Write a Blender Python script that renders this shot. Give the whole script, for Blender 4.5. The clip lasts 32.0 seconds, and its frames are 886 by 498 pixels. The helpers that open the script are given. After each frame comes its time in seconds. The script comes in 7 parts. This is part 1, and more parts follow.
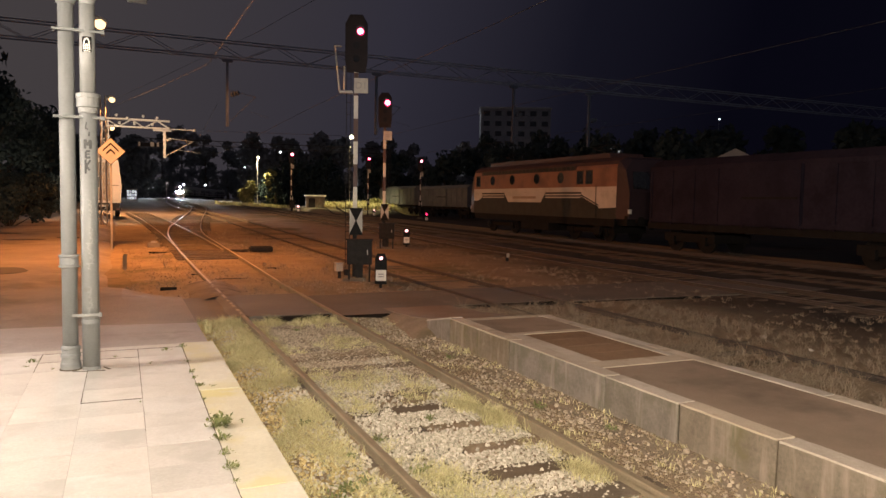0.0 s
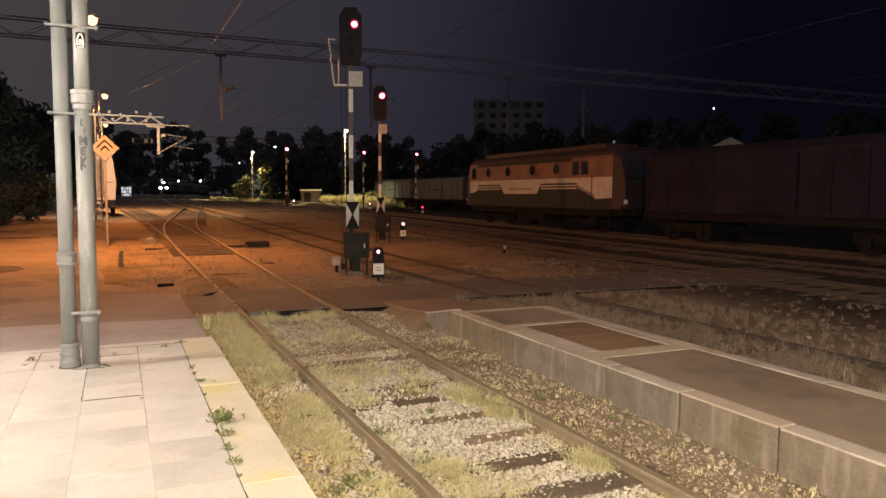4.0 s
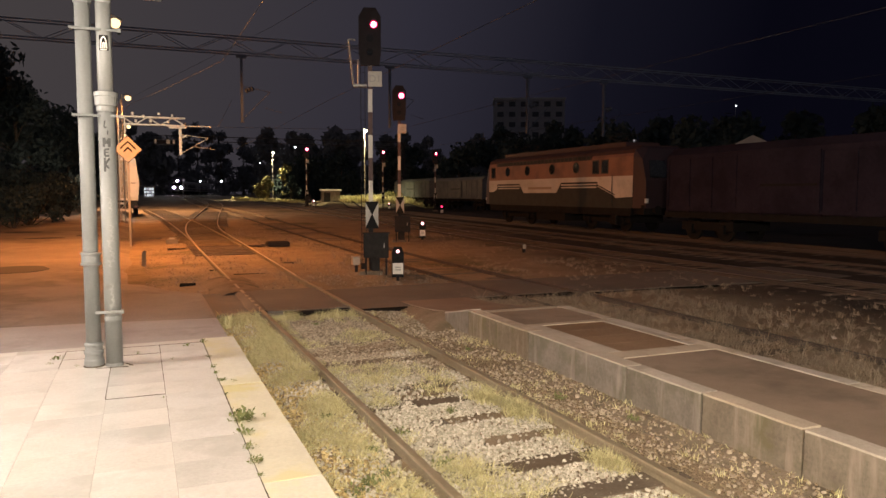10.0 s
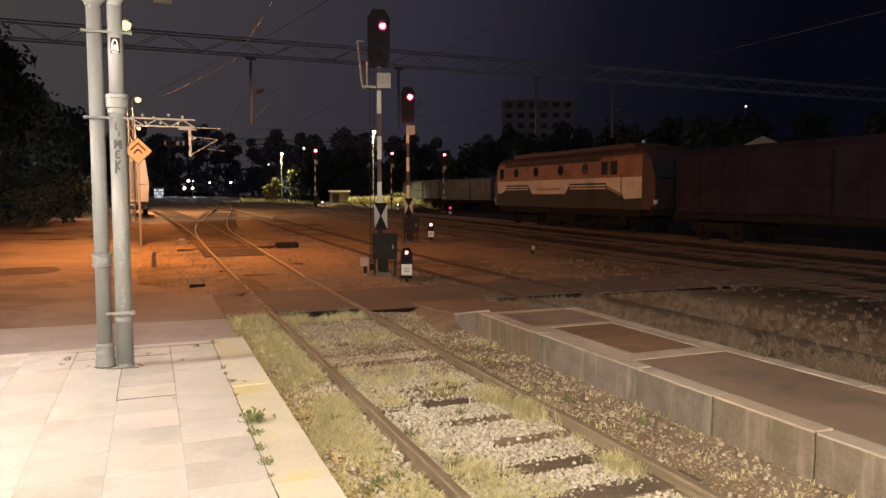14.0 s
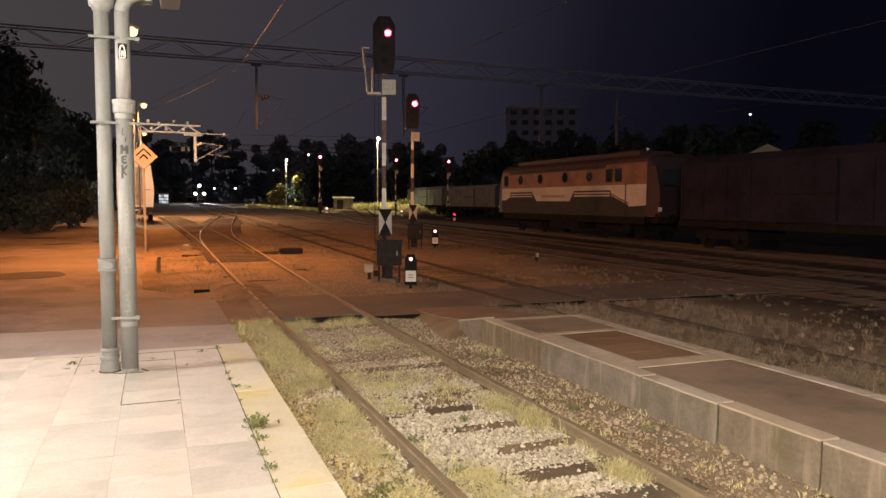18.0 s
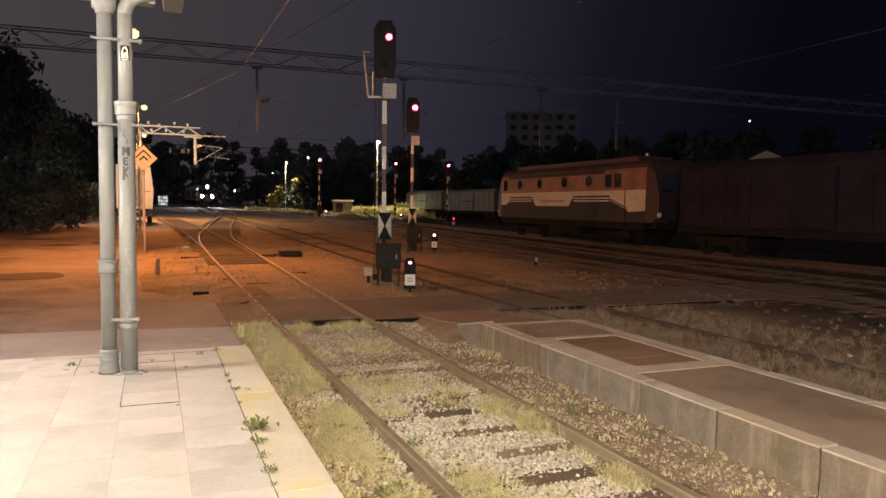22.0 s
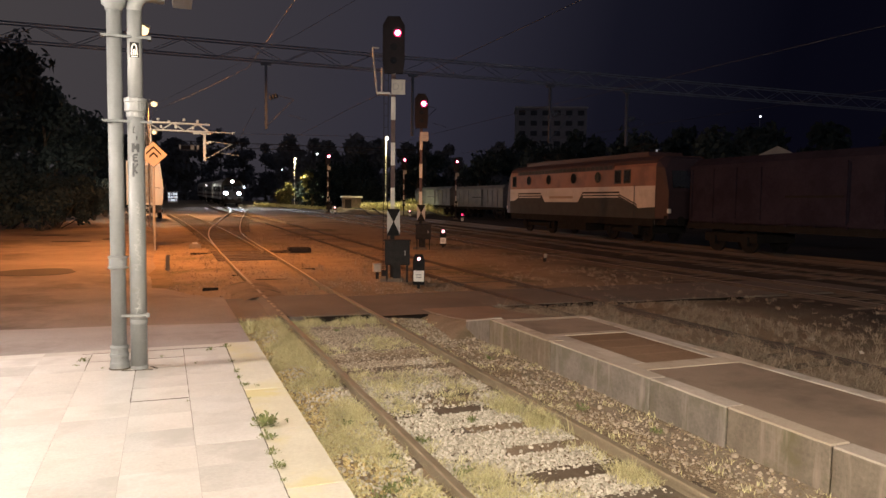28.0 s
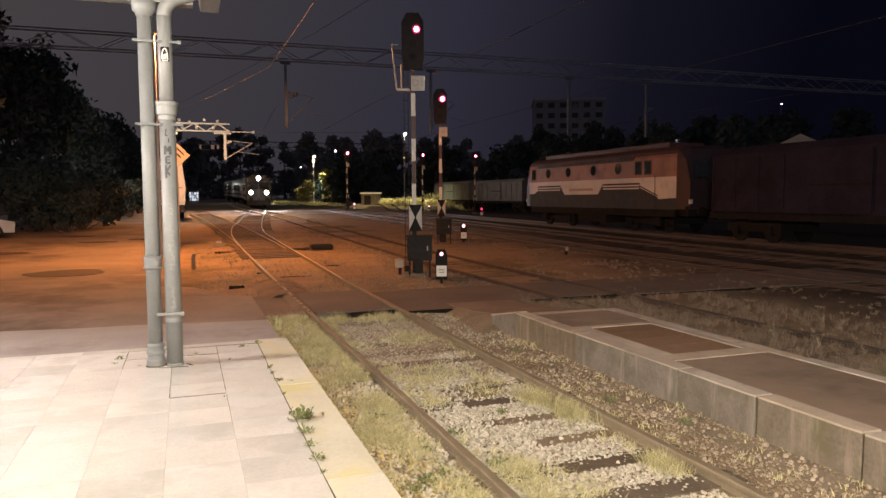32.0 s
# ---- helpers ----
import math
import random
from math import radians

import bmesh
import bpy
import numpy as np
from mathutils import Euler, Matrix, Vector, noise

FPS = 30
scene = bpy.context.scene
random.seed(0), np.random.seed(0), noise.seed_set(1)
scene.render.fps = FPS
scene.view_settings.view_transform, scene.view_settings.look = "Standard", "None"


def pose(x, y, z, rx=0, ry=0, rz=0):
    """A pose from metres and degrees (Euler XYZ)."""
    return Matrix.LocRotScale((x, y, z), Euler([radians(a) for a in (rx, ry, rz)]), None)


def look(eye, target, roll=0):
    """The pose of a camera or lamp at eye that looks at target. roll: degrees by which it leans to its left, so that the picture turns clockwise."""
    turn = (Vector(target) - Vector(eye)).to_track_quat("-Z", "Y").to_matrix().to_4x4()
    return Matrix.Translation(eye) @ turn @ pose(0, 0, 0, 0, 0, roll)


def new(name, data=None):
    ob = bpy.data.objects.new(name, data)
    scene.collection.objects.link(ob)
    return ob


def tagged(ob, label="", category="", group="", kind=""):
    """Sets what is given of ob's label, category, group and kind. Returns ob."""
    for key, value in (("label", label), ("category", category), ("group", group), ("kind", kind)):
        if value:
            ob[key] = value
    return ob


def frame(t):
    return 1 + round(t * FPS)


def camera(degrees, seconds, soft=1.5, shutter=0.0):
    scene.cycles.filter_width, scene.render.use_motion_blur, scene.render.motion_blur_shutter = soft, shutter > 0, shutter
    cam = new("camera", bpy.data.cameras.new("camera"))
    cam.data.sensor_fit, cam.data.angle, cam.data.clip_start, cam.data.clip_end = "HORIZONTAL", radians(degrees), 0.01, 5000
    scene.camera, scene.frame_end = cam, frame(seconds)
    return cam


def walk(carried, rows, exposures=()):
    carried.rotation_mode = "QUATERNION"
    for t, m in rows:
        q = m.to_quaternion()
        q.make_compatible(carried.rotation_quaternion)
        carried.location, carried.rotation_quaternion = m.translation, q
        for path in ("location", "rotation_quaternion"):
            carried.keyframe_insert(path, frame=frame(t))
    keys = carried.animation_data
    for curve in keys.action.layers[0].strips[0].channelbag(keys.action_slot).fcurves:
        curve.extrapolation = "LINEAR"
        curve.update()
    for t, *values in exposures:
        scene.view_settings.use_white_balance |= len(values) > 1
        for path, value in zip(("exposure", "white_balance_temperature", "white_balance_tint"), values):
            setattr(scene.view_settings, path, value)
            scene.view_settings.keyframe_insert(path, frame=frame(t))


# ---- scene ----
cam = camera(63.0, 32.0, soft=1.5)


def aim(x, y, z, yaw, pitch, roll):
    """The handheld camera: yaw to the right of the track, pitch up, roll."""
    a, b = radians(yaw), radians(pitch)
    d = Vector((math.sin(a) * math.cos(b), math.cos(a) * math.cos(b), math.sin(b)))
    return look((x, y, z), Vector((x, y, z)) + d, roll)


PATH = [
    (0.0, aim(-2.531, -0.029, 1.901, 23.895, -3.702, 1.001)),
    (0.5, aim(-2.532, -0.025, 1.898, 23.938, -3.816, 0.861)),
    (1.0, aim(-2.534, -0.023, 1.898, 24.004, -4.009, 0.592)),
    (1.5, aim(-2.542, -0.019, 1.902, 24.179, -4.141, 0.424)),
    (2.0, aim(-2.547, -0.020, 1.901, 24.222, -4.180, 0.308)),
    (2.5, aim(-2.547, -0.017, 1.902, 24.278, -4.238, 0.159)),
    (3.0, aim(-2.548, -0.021, 1.901, 24.256, -4.241, 0.136)),
    (3.5, aim(-2.551, -0.017, 1.899, 24.287, -4.234, 0.218)),
    (5.5, aim(-2.543, 0.001, 1.893, 23.766, -4.455, 0.180)),
    (6.0, aim(-2.542, -0.002, 1.898, 23.635, -4.439, 0.113)),
    (6.5, aim(-2.542, -0.007, 1.900, 23.482, -4.445, 0.075)),
    (7.0, aim(-2.543, -0.006, 1.898, 23.371, -4.448, 0.059)),
    (7.5, aim(-2.543, -0.003, 1.895, 23.241, -4.441, 0.095)),
    (8.0, aim(-2.545, 0.001, 1.896, 23.141, -4.441, 0.128)),
    (8.5, aim(-2.547, 0.000, 1.896, 23.002, -4.375, 0.073)),
    (9.0, aim(-2.544, 0.001, 1.897, 22.859, -4.382, 0.032)),
    (9.5, aim(-2.545, 0.002, 1.898, 22.769, -4.369, 0.058)),
    (10.0, aim(-2.548, -0.004, 1.900, 22.669, -4.322, 0.050)),
    (10.5, aim(-2.546, 0.000, 1.900, 22.536, -4.252, 0.021)),
    (11.0, aim(-2.549, -0.002, 1.899, 22.457, -4.186, 0.032)),
    (11.5, aim(-2.546, -0.002, 1.897, 22.392, -4.226, -0.024)),
    (12.0, aim(-2.549, -0.005, 1.901, 22.341, -4.192, -0.036)),
    (12.5, aim(-2.557, -0.003, 1.897, 22.281, -4.185, 0.052)),
    (13.0, aim(-2.556, -0.002, 1.900, 22.207, -4.186, 0.100)),
    (13.5, aim(-2.559, 0.001, 1.900, 22.112, -4.189, 0.090)),
    (14.0, aim(-2.557, 0.000, 1.904, 22.007, -4.235, 0.026)),
    (14.5, aim(-2.559, 0.001, 1.899, 21.936, -4.144, 0.082)),
    (16.5, aim(-2.570, -0.007, 1.901, 21.662, -3.854, 0.170)),
    (17.0, aim(-2.568, -0.003, 1.903, 21.633, -3.828, 0.236)),
    (17.5, aim(-2.567, 0.006, 1.901, 21.676, -3.766, 0.300)),
    (18.0, aim(-2.566, 0.003, 1.900, 21.702, -3.706, 0.267)),
    (18.5, aim(-2.565, 0.000, 1.900, 21.716, -3.706, 0.260)),
    (19.0, aim(-2.566, 0.003, 1.897, 21.749, -3.764, 0.315)),
    (19.5, aim(-2.572, -0.002, 1.904, 21.787, -3.714, 0.378)),
    (20.0, aim(-2.576, -0.000, 1.901, 21.829, -3.658, 0.453)),
    (20.5, aim(-2.578, -0.011, 1.906, 21.821, -3.550, 0.488)),
    (21.0, aim(-2.581, -0.007, 1.905, 21.818, -3.498, 0.544)),
    (21.5, aim(-2.582, -0.005, 1.904, 21.811, -3.438, 0.629)),
    (22.0, aim(-2.583, -0.001, 1.901, 21.794, -3.392, 0.713)),
    (22.5, aim(-2.584, -0.005, 1.906, 21.798, -3.352, 0.757)),
    (23.0, aim(-2.589, -0.007, 1.903, 21.753, -3.311, 0.846)),
    (23.5, aim(-2.593, -0.007, 1.904, 21.727, -3.256, 0.877)),
    (24.0, aim(-2.592, -0.006, 1.906, 21.699, -3.234, 0.835)),
    (24.5, aim(-2.589, -0.003, 1.905, 21.677, -3.295, 0.827)),
    (25.0, aim(-2.583, 0.011, 1.898, 21.684, -3.422, 0.891)),
    (25.5, aim(-2.582, 0.019, 1.900, 21.695, -3.437, 0.978)),
    (27.5, aim(-2.581, 0.011, 1.899, 21.360, -3.749, 0.755)),
    (28.0, aim(-2.579, 0.010, 1.902, 21.105, -3.707, 0.679)),
    (28.5, aim(-2.582, 0.001, 1.902, 20.923, -3.724, 0.557)),
    (29.0, aim(-2.578, 0.005, 1.899, 20.586, -3.779, 0.503)),
    (29.5, aim(-2.573, 0.006, 1.900, 20.226, -3.772, 0.359)),
    (30.0, aim(-2.561, 0.008, 1.903, 19.909, -3.784, 0.313)),
    (30.5, aim(-2.573, -0.003, 1.902, 19.614, -3.999, 0.449)),
    (31.0, aim(-2.642, -0.002, 1.910, 19.436, -4.200, 0.112)),
    (31.5, aim(-2.705, -0.014, 1.912, 19.420, -4.186, -0.239)),
    (32.0, aim(-2.684, -0.048, 1.913, 19.588, -4.132, -0.381)),
]
walk(cam, PATH, exposures=[(0.0, 0.06, 6500, 10), (26.0, 0.06, 6500, 10), (28.5, 0.06, 6230, 10), (32.0, 0.06, 6200, 10)])
# ---- night sky, lamps ----
world = bpy.data.worlds.new("night_sky")
scene.world = world
world.use_nodes = True
wn, wl = world.node_tree.nodes, world.node_tree.links
wn.clear()
w_out = wn.new("ShaderNodeOutputWorld")
w_bg = wn.new("ShaderNodeBackground")
w_tc = wn.new("ShaderNodeTexCoord")
w_dot = wn.new("ShaderNodeVectorMath")
w_dot.operation = "DOT_PRODUCT"
w_dot.inputs[1].default_value = (-0.70, 0.66, 0.25)
w_ramp = wn.new("ShaderNodeValToRGB")
el = w_ramp.color_ramp.elements
el[0].position, el[0].color = 0.0, (0.0022, 0.0021, 0.0052, 1)
el[1].position, el[1].color = 0.85, (0.058, 0.049, 0.049, 1)
e3 = el.new(0.42)
e3.color = (0.0262, 0.0240, 0.0355, 1)
e4 = el.new(0.2)
e4.color = (0.0070, 0.0067, 0.0125, 1)
wl.new(w_tc.outputs["Generated"], w_dot.inputs[0])
wl.new(w_dot.outputs["Value"], w_ramp.inputs[0])
# unseen town glow added to the sky behind the station, lifts the dark fronts
w_sep = wn.new("ShaderNodeSeparateXYZ")
w_back = wn.new("ShaderNodeMapRange")
w_back.inputs[1].default_value, w_back.inputs[2].default_value = 0.05, -0.7
w_back.inputs[3].default_value, w_back.inputs[4].default_value = 0.0, 1.0
w_add = wn.new("ShaderNodeMixRGB")
w_add.blend_type = "ADD"
w_add.inputs[2].default_value = (0.052, 0.050, 0.062, 1)
wl.new(w_tc.outputs["Generated"], w_sep.inputs[0])
wl.new(w_sep.outputs["Y"], w_back.inputs[0])
wl.new(w_back.outputs[0], w_add.inputs[0])
wl.new(w_ramp.outputs[0], w_add.inputs[1])
wl.new(w_add.outputs[0], w_bg.inputs[0])
w_bg.inputs[1].default_value = 1.0
wl.new(w_bg.outputs[0], w_out.inputs[0])


def lamp(name, kind, at, power, colour, size=0.15, target=None, angle=120, blend=0.4):
    d = bpy.data.lights.new(name, kind)
    d.energy, d.color = power, colour
    if kind in ("POINT", "SPOT"):
        d.shadow_soft_size = size
    if kind == "SPOT":
        d.spot_size, d.spot_blend = radians(angle), blend
    ob = new(name, d)
    ob.matrix_world = look(at, target) if target else pose(*at)
    return ob


SODIUM = (1.0, 0.33, 0.075)
NEUTRAL = (1.0, 0.82, 0.62)
COOL = (1.0, 0.84, 0.72)
# luminaires under the canopy over the paved platform
for xx, yy, p, c in ((-7.2, 7.5, 1550, COOL), (-4.3, 5.2, 300, COOL), (-2.75, -1.6, 3300, NEUTRAL), (-3.3, -7.0, 6800, NEUTRAL)):
    lamp("canopy_light", "POINT", (xx, yy, 3.60), p, c, 0.3)
# sodium lamps on their posts along the yard road
lamp("sodium_light", "SPOT", (-3.14, 25.7, 7.34), 4400, SODIUM, 0.12, (-2.7, 25.2, 0), 172, 0.25)
lamp("sodium_light", "SPOT", (-3.14, 25.7, 7.30), 3000, SODIUM, 0.12, (-4.6, 24.4, 0), 150, 0.85)
lamp("sodium_light", "SPOT", (-3.05, 45.7, 7.35), 4200, (1.0, 0.72, 0.48), 0.12, (-2.9, 53, 3.4), 95, 0.6)
lamp("sodium_light", "SPOT", (-3.05, 45.7, 7.25), 2600, SODIUM, 0.12, (0.5, 46.5, 0), 160, 0.35)
lamp("sodium_light", "SPOT", (-3.3, 66, 7.5), 8500, (1.0, 0.50, 0.22), 0.12, (3.0, 68, 0), 166, 0.5)
# yard lamps in the distance
lamp("yard_light", "SPOT", (17.5, 119.3, 8.7), 9000, (1.0, 0.85, 0.5), 0.2, (16.8, 118.6, 0), 110, 0.5)
lamp("yard_light", "SPOT", (23.05, 85.6, 9.6), 7500, (1.0, 0.88, 0.45), 0.2, (23.6, 88.5, 0), 92, 0.5)
lamp("yard_light", "POINT", (3.6, 122, 4.3), 120, (1.0, 0.95, 0.85), 0.2)
# ---- materials ----
def node(nt, kind, **kw):
    n = nt.nodes.new(kind)
    for k, v in kw.items():
        n.inputs[k].default_value = v
    return n


def mat(name, c1, c2, rough=0.8, metal=0.0, scale=2.0, fine=40.0, bump=0.3, dist=0.01, c3=None, c3_scale=0.8, c3_at=0.58, vary=0.0, spec=0.5, streak=None):
    """Two colours mixed by coarse and fine noise, a third in patches, fine relief."""
    m = bpy.data.materials.new(name)
    m.use_nodes = True
    nt = m.node_tree
    b = nt.nodes["Principled BSDF"]
    b.inputs["Roughness"].default_value, b.inputs["Metallic"].default_value = rough, metal
    b.inputs["Specular IOR Level"].default_value = spec
    tc = nt.nodes.new("ShaderNodeTexCoord")
    n1 = node(nt, "ShaderNodeTexNoise", Scale=scale, Detail=6.0, Roughness=0.62)
    n2 = node(nt, "ShaderNodeTexNoise", Scale=fine, Detail=4.0, Roughness=0.7)
    place = tc.outputs["Object"]
    if vary:
        oi = nt.nodes.new("ShaderNodeObjectInfo")
        sh = nt.nodes.new("ShaderNodeVectorMath")
        sh.operation = "MULTIPLY_ADD"
        sh.inputs[1].default_value = (37.0, 53.0, 19.0)
        nt.links.new(oi.outputs["Random"], sh.inputs[0])
        nt.links.new(place, sh.inputs[2])
        place = sh.outputs[0]
    for n in (n1, n2):
        nt.links.new(place, n.inputs["Vector"])
    add = nt.nodes.new("ShaderNodeMath")
    add.operation = "MULTIPLY_ADD"
    add.inputs[1].default_value = 0.55
    nt.links.new(n1.outputs[0], add.inputs[0])
    mul = nt.nodes.new("ShaderNodeMath")
    mul.operation = "MULTIPLY"
    mul.inputs[1].default_value = 0.45
    nt.links.new(n2.outputs[0], mul.inputs[0])
    nt.links.new(mul.outputs[0], add.inputs[2])
    ramp = nt.nodes.new("ShaderNodeValToRGB")
    e = ramp.color_ramp.elements
    e[0].position, e[0].color = 0.36, (*c1, 1)
    e[1].position, e[1].color = 0.64, (*c2, 1)
    nt.links.new(add.outputs[0], ramp.inputs[0])
    col = ramp.outputs[0]
    if c3:
        n3 = node(nt, "ShaderNodeTexNoise", Scale=c3_scale, Detail=7.0, Roughness=0.65)
        off = nt.nodes.new("ShaderNodeVectorMath")
        off.inputs[1].default_value = (13.1, 4.7, 2.2)
        nt.links.new(place, off.inputs[0])
        nt.links.new(off.outputs[0], n3.inputs["Vector"])
        r3 = nt.nodes.new("ShaderNodeValToRGB")
        r3.color_ramp.elements[0].position, r3.color_ramp.elements[1].position = c3_at - 0.05, c3_at + 0.07
        mix = nt.nodes.new("ShaderNodeMixRGB")
        mix.inputs[2].default_value = (*c3, 1)
        nt.links.new(n3.outputs[0], r3.inputs[0])
        nt.links.new(r3.outputs[0], mix.inputs[0])
        nt.links.new(col, mix.inputs[1])
        col = mix.outputs[0]
    if streak:
        st = nt.nodes.new("ShaderNodeVectorMath")
        st.operation = "MULTIPLY"
        st.inputs[1].default_value = (1.0, 1.0, 0.13)
        nt.links.new(place, st.inputs[0])
        n4 = node(nt, "ShaderNodeTexNoise", Scale=9.0, Detail=5.0, Roughness=0.6)
        nt.links.new(st.outputs[0], n4.inputs["Vector"])
        r4 = nt.nodes.new("ShaderNodeValToRGB")
        r4.color_ramp.elements[0].position, r4.color_ramp.elements[1].position = 0.52, 0.72
        mx = nt.nodes.new("ShaderNodeMixRGB")
        mx.inputs[2].default_value = (*streak, 1)
        nt.links.new(n4.outputs[0], r4.inputs[0])
        nt.links.new(r4.outputs[0], mx.inputs[0])
        nt.links.new(col, mx.inputs[1])
        col = mx.outputs[0]
    if vary:
        hsv = nt.nodes.new("ShaderNodeHueSaturation")
        mr = nt.nodes.new("ShaderNodeMapRange")
        mr.inputs[3].default_value, mr.inputs[4].default_value = 1 - vary, 1 + vary
        nt.links.new(oi.outputs["Random"], mr.inputs[0])
        nt.links.new(mr.outputs[0], hsv.inputs["Value"])
        nt.links.new(col, hsv.inputs["Color"])
        sat = nt.nodes.new("ShaderNodeMath")
        sat.operation = "MULTIPLY_ADD"
        sat.inputs[1].default_value, sat.inputs[2].default_value = 7.31, 0.0
        fr = nt.nodes.new("ShaderNodeMath")
        fr.operation = "FRACT"
        ms = nt.nodes.new("ShaderNodeMapRange")
        ms.inputs[3].default_value, ms.inputs[4].default_value = 0.75, 1.25
        nt.links.new(oi.outputs["Random"], sat.inputs[0])
        nt.links.new(sat.outputs[0], fr.inputs[0])
        nt.links.new(fr.outputs[0], ms.inputs[0])
        nt.links.new(ms.outputs[0], hsv.inputs["Saturation"])
        col = hsv.outputs[0]
    nt.links.new(col, b.inputs["Base Color"])
    if bump:
        bp = node(nt, "ShaderNodeBump", Strength=bump, Distance=dist)
        nt.links.new(add.outputs[0], bp.inputs["Height"])
        nt.links.new(bp.outputs[0], b.inputs["Normal"])
    return m


def glow(name, colour, strength):
    m = bpy.data.materials.new(name)
    m.use_nodes = True
    b = m.node_tree.nodes["Principled BSDF"]
    b.inputs["Base Color"].default_value = (*[min(1, c) for c in colour], 1)
    b.inputs["Emission Color"].default_value = (*colour, 1)
    b.inputs["Emission Strength"].default_value = strength
    return m


def island_mat(name, c1, c2, rough=0.9, spec=0.3):
    """Many small loose pieces, each with its own tone."""
    m = bpy.data.materials.new(name)
    m.use_nodes = True
    nt = m.node_tree
    b = nt.nodes["Principled BSDF"]
    b.inputs["Roughness"].default_value = rough
    b.inputs["Specular IOR Level"].default_value = spec
    g = nt.nodes.new("ShaderNodeNewGeometry")
    r = nt.nodes.new("ShaderNodeValToRGB")
    e = r.color_ramp.elements
    e[0].color, e[1].color = (*c1, 1), (*c2, 1)
    nt.links.new(g.outputs["Random Per Island"], r.inputs[0])
    nt.links.new(r.outputs[0], b.inputs["Base Color"])
    return m


M_SLAB = mat("pale_concrete_slab", (0.45, 0.435, 0.412), (0.565, 0.548, 0.525), 0.85, scale=1.7, fine=45, bump=0.3, dist=0.004, c3=(0.435, 0.42, 0.395), c3_scale=1.3, c3_at=0.57, vary=0.075, spec=0.1)
# yellow patches: worn paint, plus the yellow glow along the edge painted in
M_EDGE = mat("edge_block_with_worn_yellow_and_glow", (0.49, 0.465, 0.385), (0.61, 0.585, 0.49), 0.85, scale=2.2, fine=40, bump=0.35, dist=0.004, c3=(0.55, 0.51, 0.33), c3_scale=1.5, c3_at=0.54, vary=0.08, spec=0.1)
M_KERB = mat("weathered_platform_concrete", (0.130, 0.110, 0.084), (0.222, 0.191, 0.154), 0.9, scale=3.4, fine=30, bump=0.8, dist=0.012, c3=(0.135, 0.120, 0.076), c3_scale=2.2, c3_at=0.55, vary=0.10, streak=(0.285, 0.248, 0.205))
M_KERBTOP = mat("pale_coping_concrete", (0.365, 0.318, 0.265), (0.505, 0.442, 0.375), 0.9, scale=2.0, fine=50, bump=0.35, dist=0.005, vary=0.06, c3=(0.33, 0.285, 0.23), c3_scale=3.0, c3_at=0.57, spec=0.15)
M_PLATFORM = mat("brown_gritty_asphalt", (0.20, 0.15, 0.115), (0.285, 0.22, 0.17), 0.9, scale=1.2, fine=120, bump=0.5, dist=0.006, spec=0.15, c3=(0.165, 0.125, 0.098), c3_scale=0.7, c3_at=0.58)
M_ASPHALT = mat("old_yard_asphalt", (0.145, 0.122, 0.105), (0.27, 0.233, 0.20), 0.85, scale=0.5, fine=45, bump=0.5, dist=0.012, c3=(0.115, 0.095, 0.08), c3_scale=0.3, c3_at=0.56, spec=0.25)
M_CROSS = mat("dark_crossing_asphalt", (0.085, 0.073, 0.06), (0.15, 0.125, 0.105), 0.85, scale=0.7, fine=60, bump=0.4, dist=0.01)
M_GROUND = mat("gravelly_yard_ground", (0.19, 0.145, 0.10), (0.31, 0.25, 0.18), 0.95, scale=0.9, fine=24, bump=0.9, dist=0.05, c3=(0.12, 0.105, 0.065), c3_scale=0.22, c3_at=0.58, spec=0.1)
M_HATCH = mat("rusty_hatch_plate", (0.175, 0.112, 0.072), (0.26, 0.172, 0.112), 0.8, 0.0, scale=1.6, fine=30, bump=0.3, dist=0.004, spec=0.15)
M_RAIL = mat("rusty_rail_steel", (0.185, 0.15, 0.10), (0.28, 0.23, 0.155), 0.75, 0.1, scale=3, fine=50, bump=0.3, dist=0.003)
M_RAILTOP = mat("worn_running_surface", (0.40, 0.33, 0.26), (0.53, 0.45, 0.36), 0.42, 0.5, scale=5, fine=60, bump=0.05, dist=0.001)
# rails without shine, also darkened to stand for the dim yard
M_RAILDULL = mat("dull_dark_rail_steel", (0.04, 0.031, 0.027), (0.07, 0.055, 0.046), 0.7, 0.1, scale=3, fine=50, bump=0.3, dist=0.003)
M_WALLDIM = mat("pale_grey_render", (0.20, 0.205, 0.215), (0.28, 0.285, 0.295), 0.9, scale=0.8, fine=10, bump=0.2, dist=0.01)
M_SLEEPER = mat("weathered_brown_sleeper_wood", (0.085, 0.065, 0.045), (0.17, 0.135, 0.10), 0.9, scale=6, fine=60, bump=0.6, dist=0.008, vary=0.25)
M_POLE = mat("grey_pole_paint", (0.16, 0.172, 0.176), (0.20, 0.212, 0.216), 0.5, scale=3, fine=40, bump=0.12, dist=0.003, c3=(0.17, 0.172, 0.168), c3_scale=5, c3_at=0.66)
M_PIPE = mat("grey_downpipe_paint", (0.185, 0.197, 0.20), (0.23, 0.242, 0.245), 0.45, scale=3, fine=40, bump=0.12, dist=0.003, c3=(0.19, 0.192, 0.186), c3_scale=4, c3_at=0.64)
M_DARKSTEEL = mat("dark_steel", (0.016, 0.015, 0.015), (0.034, 0.031, 0.03), 0.75, 0.0, scale=6, fine=40, bump=0.2, dist=0.004, spec=0.15)
M_GALV = mat("galvanised_steel", (0.28, 0.28, 0.27), (0.42, 0.42, 0.40), 0.5, 0.4, scale=4, fine=40, bump=0.15, dist=0.003)
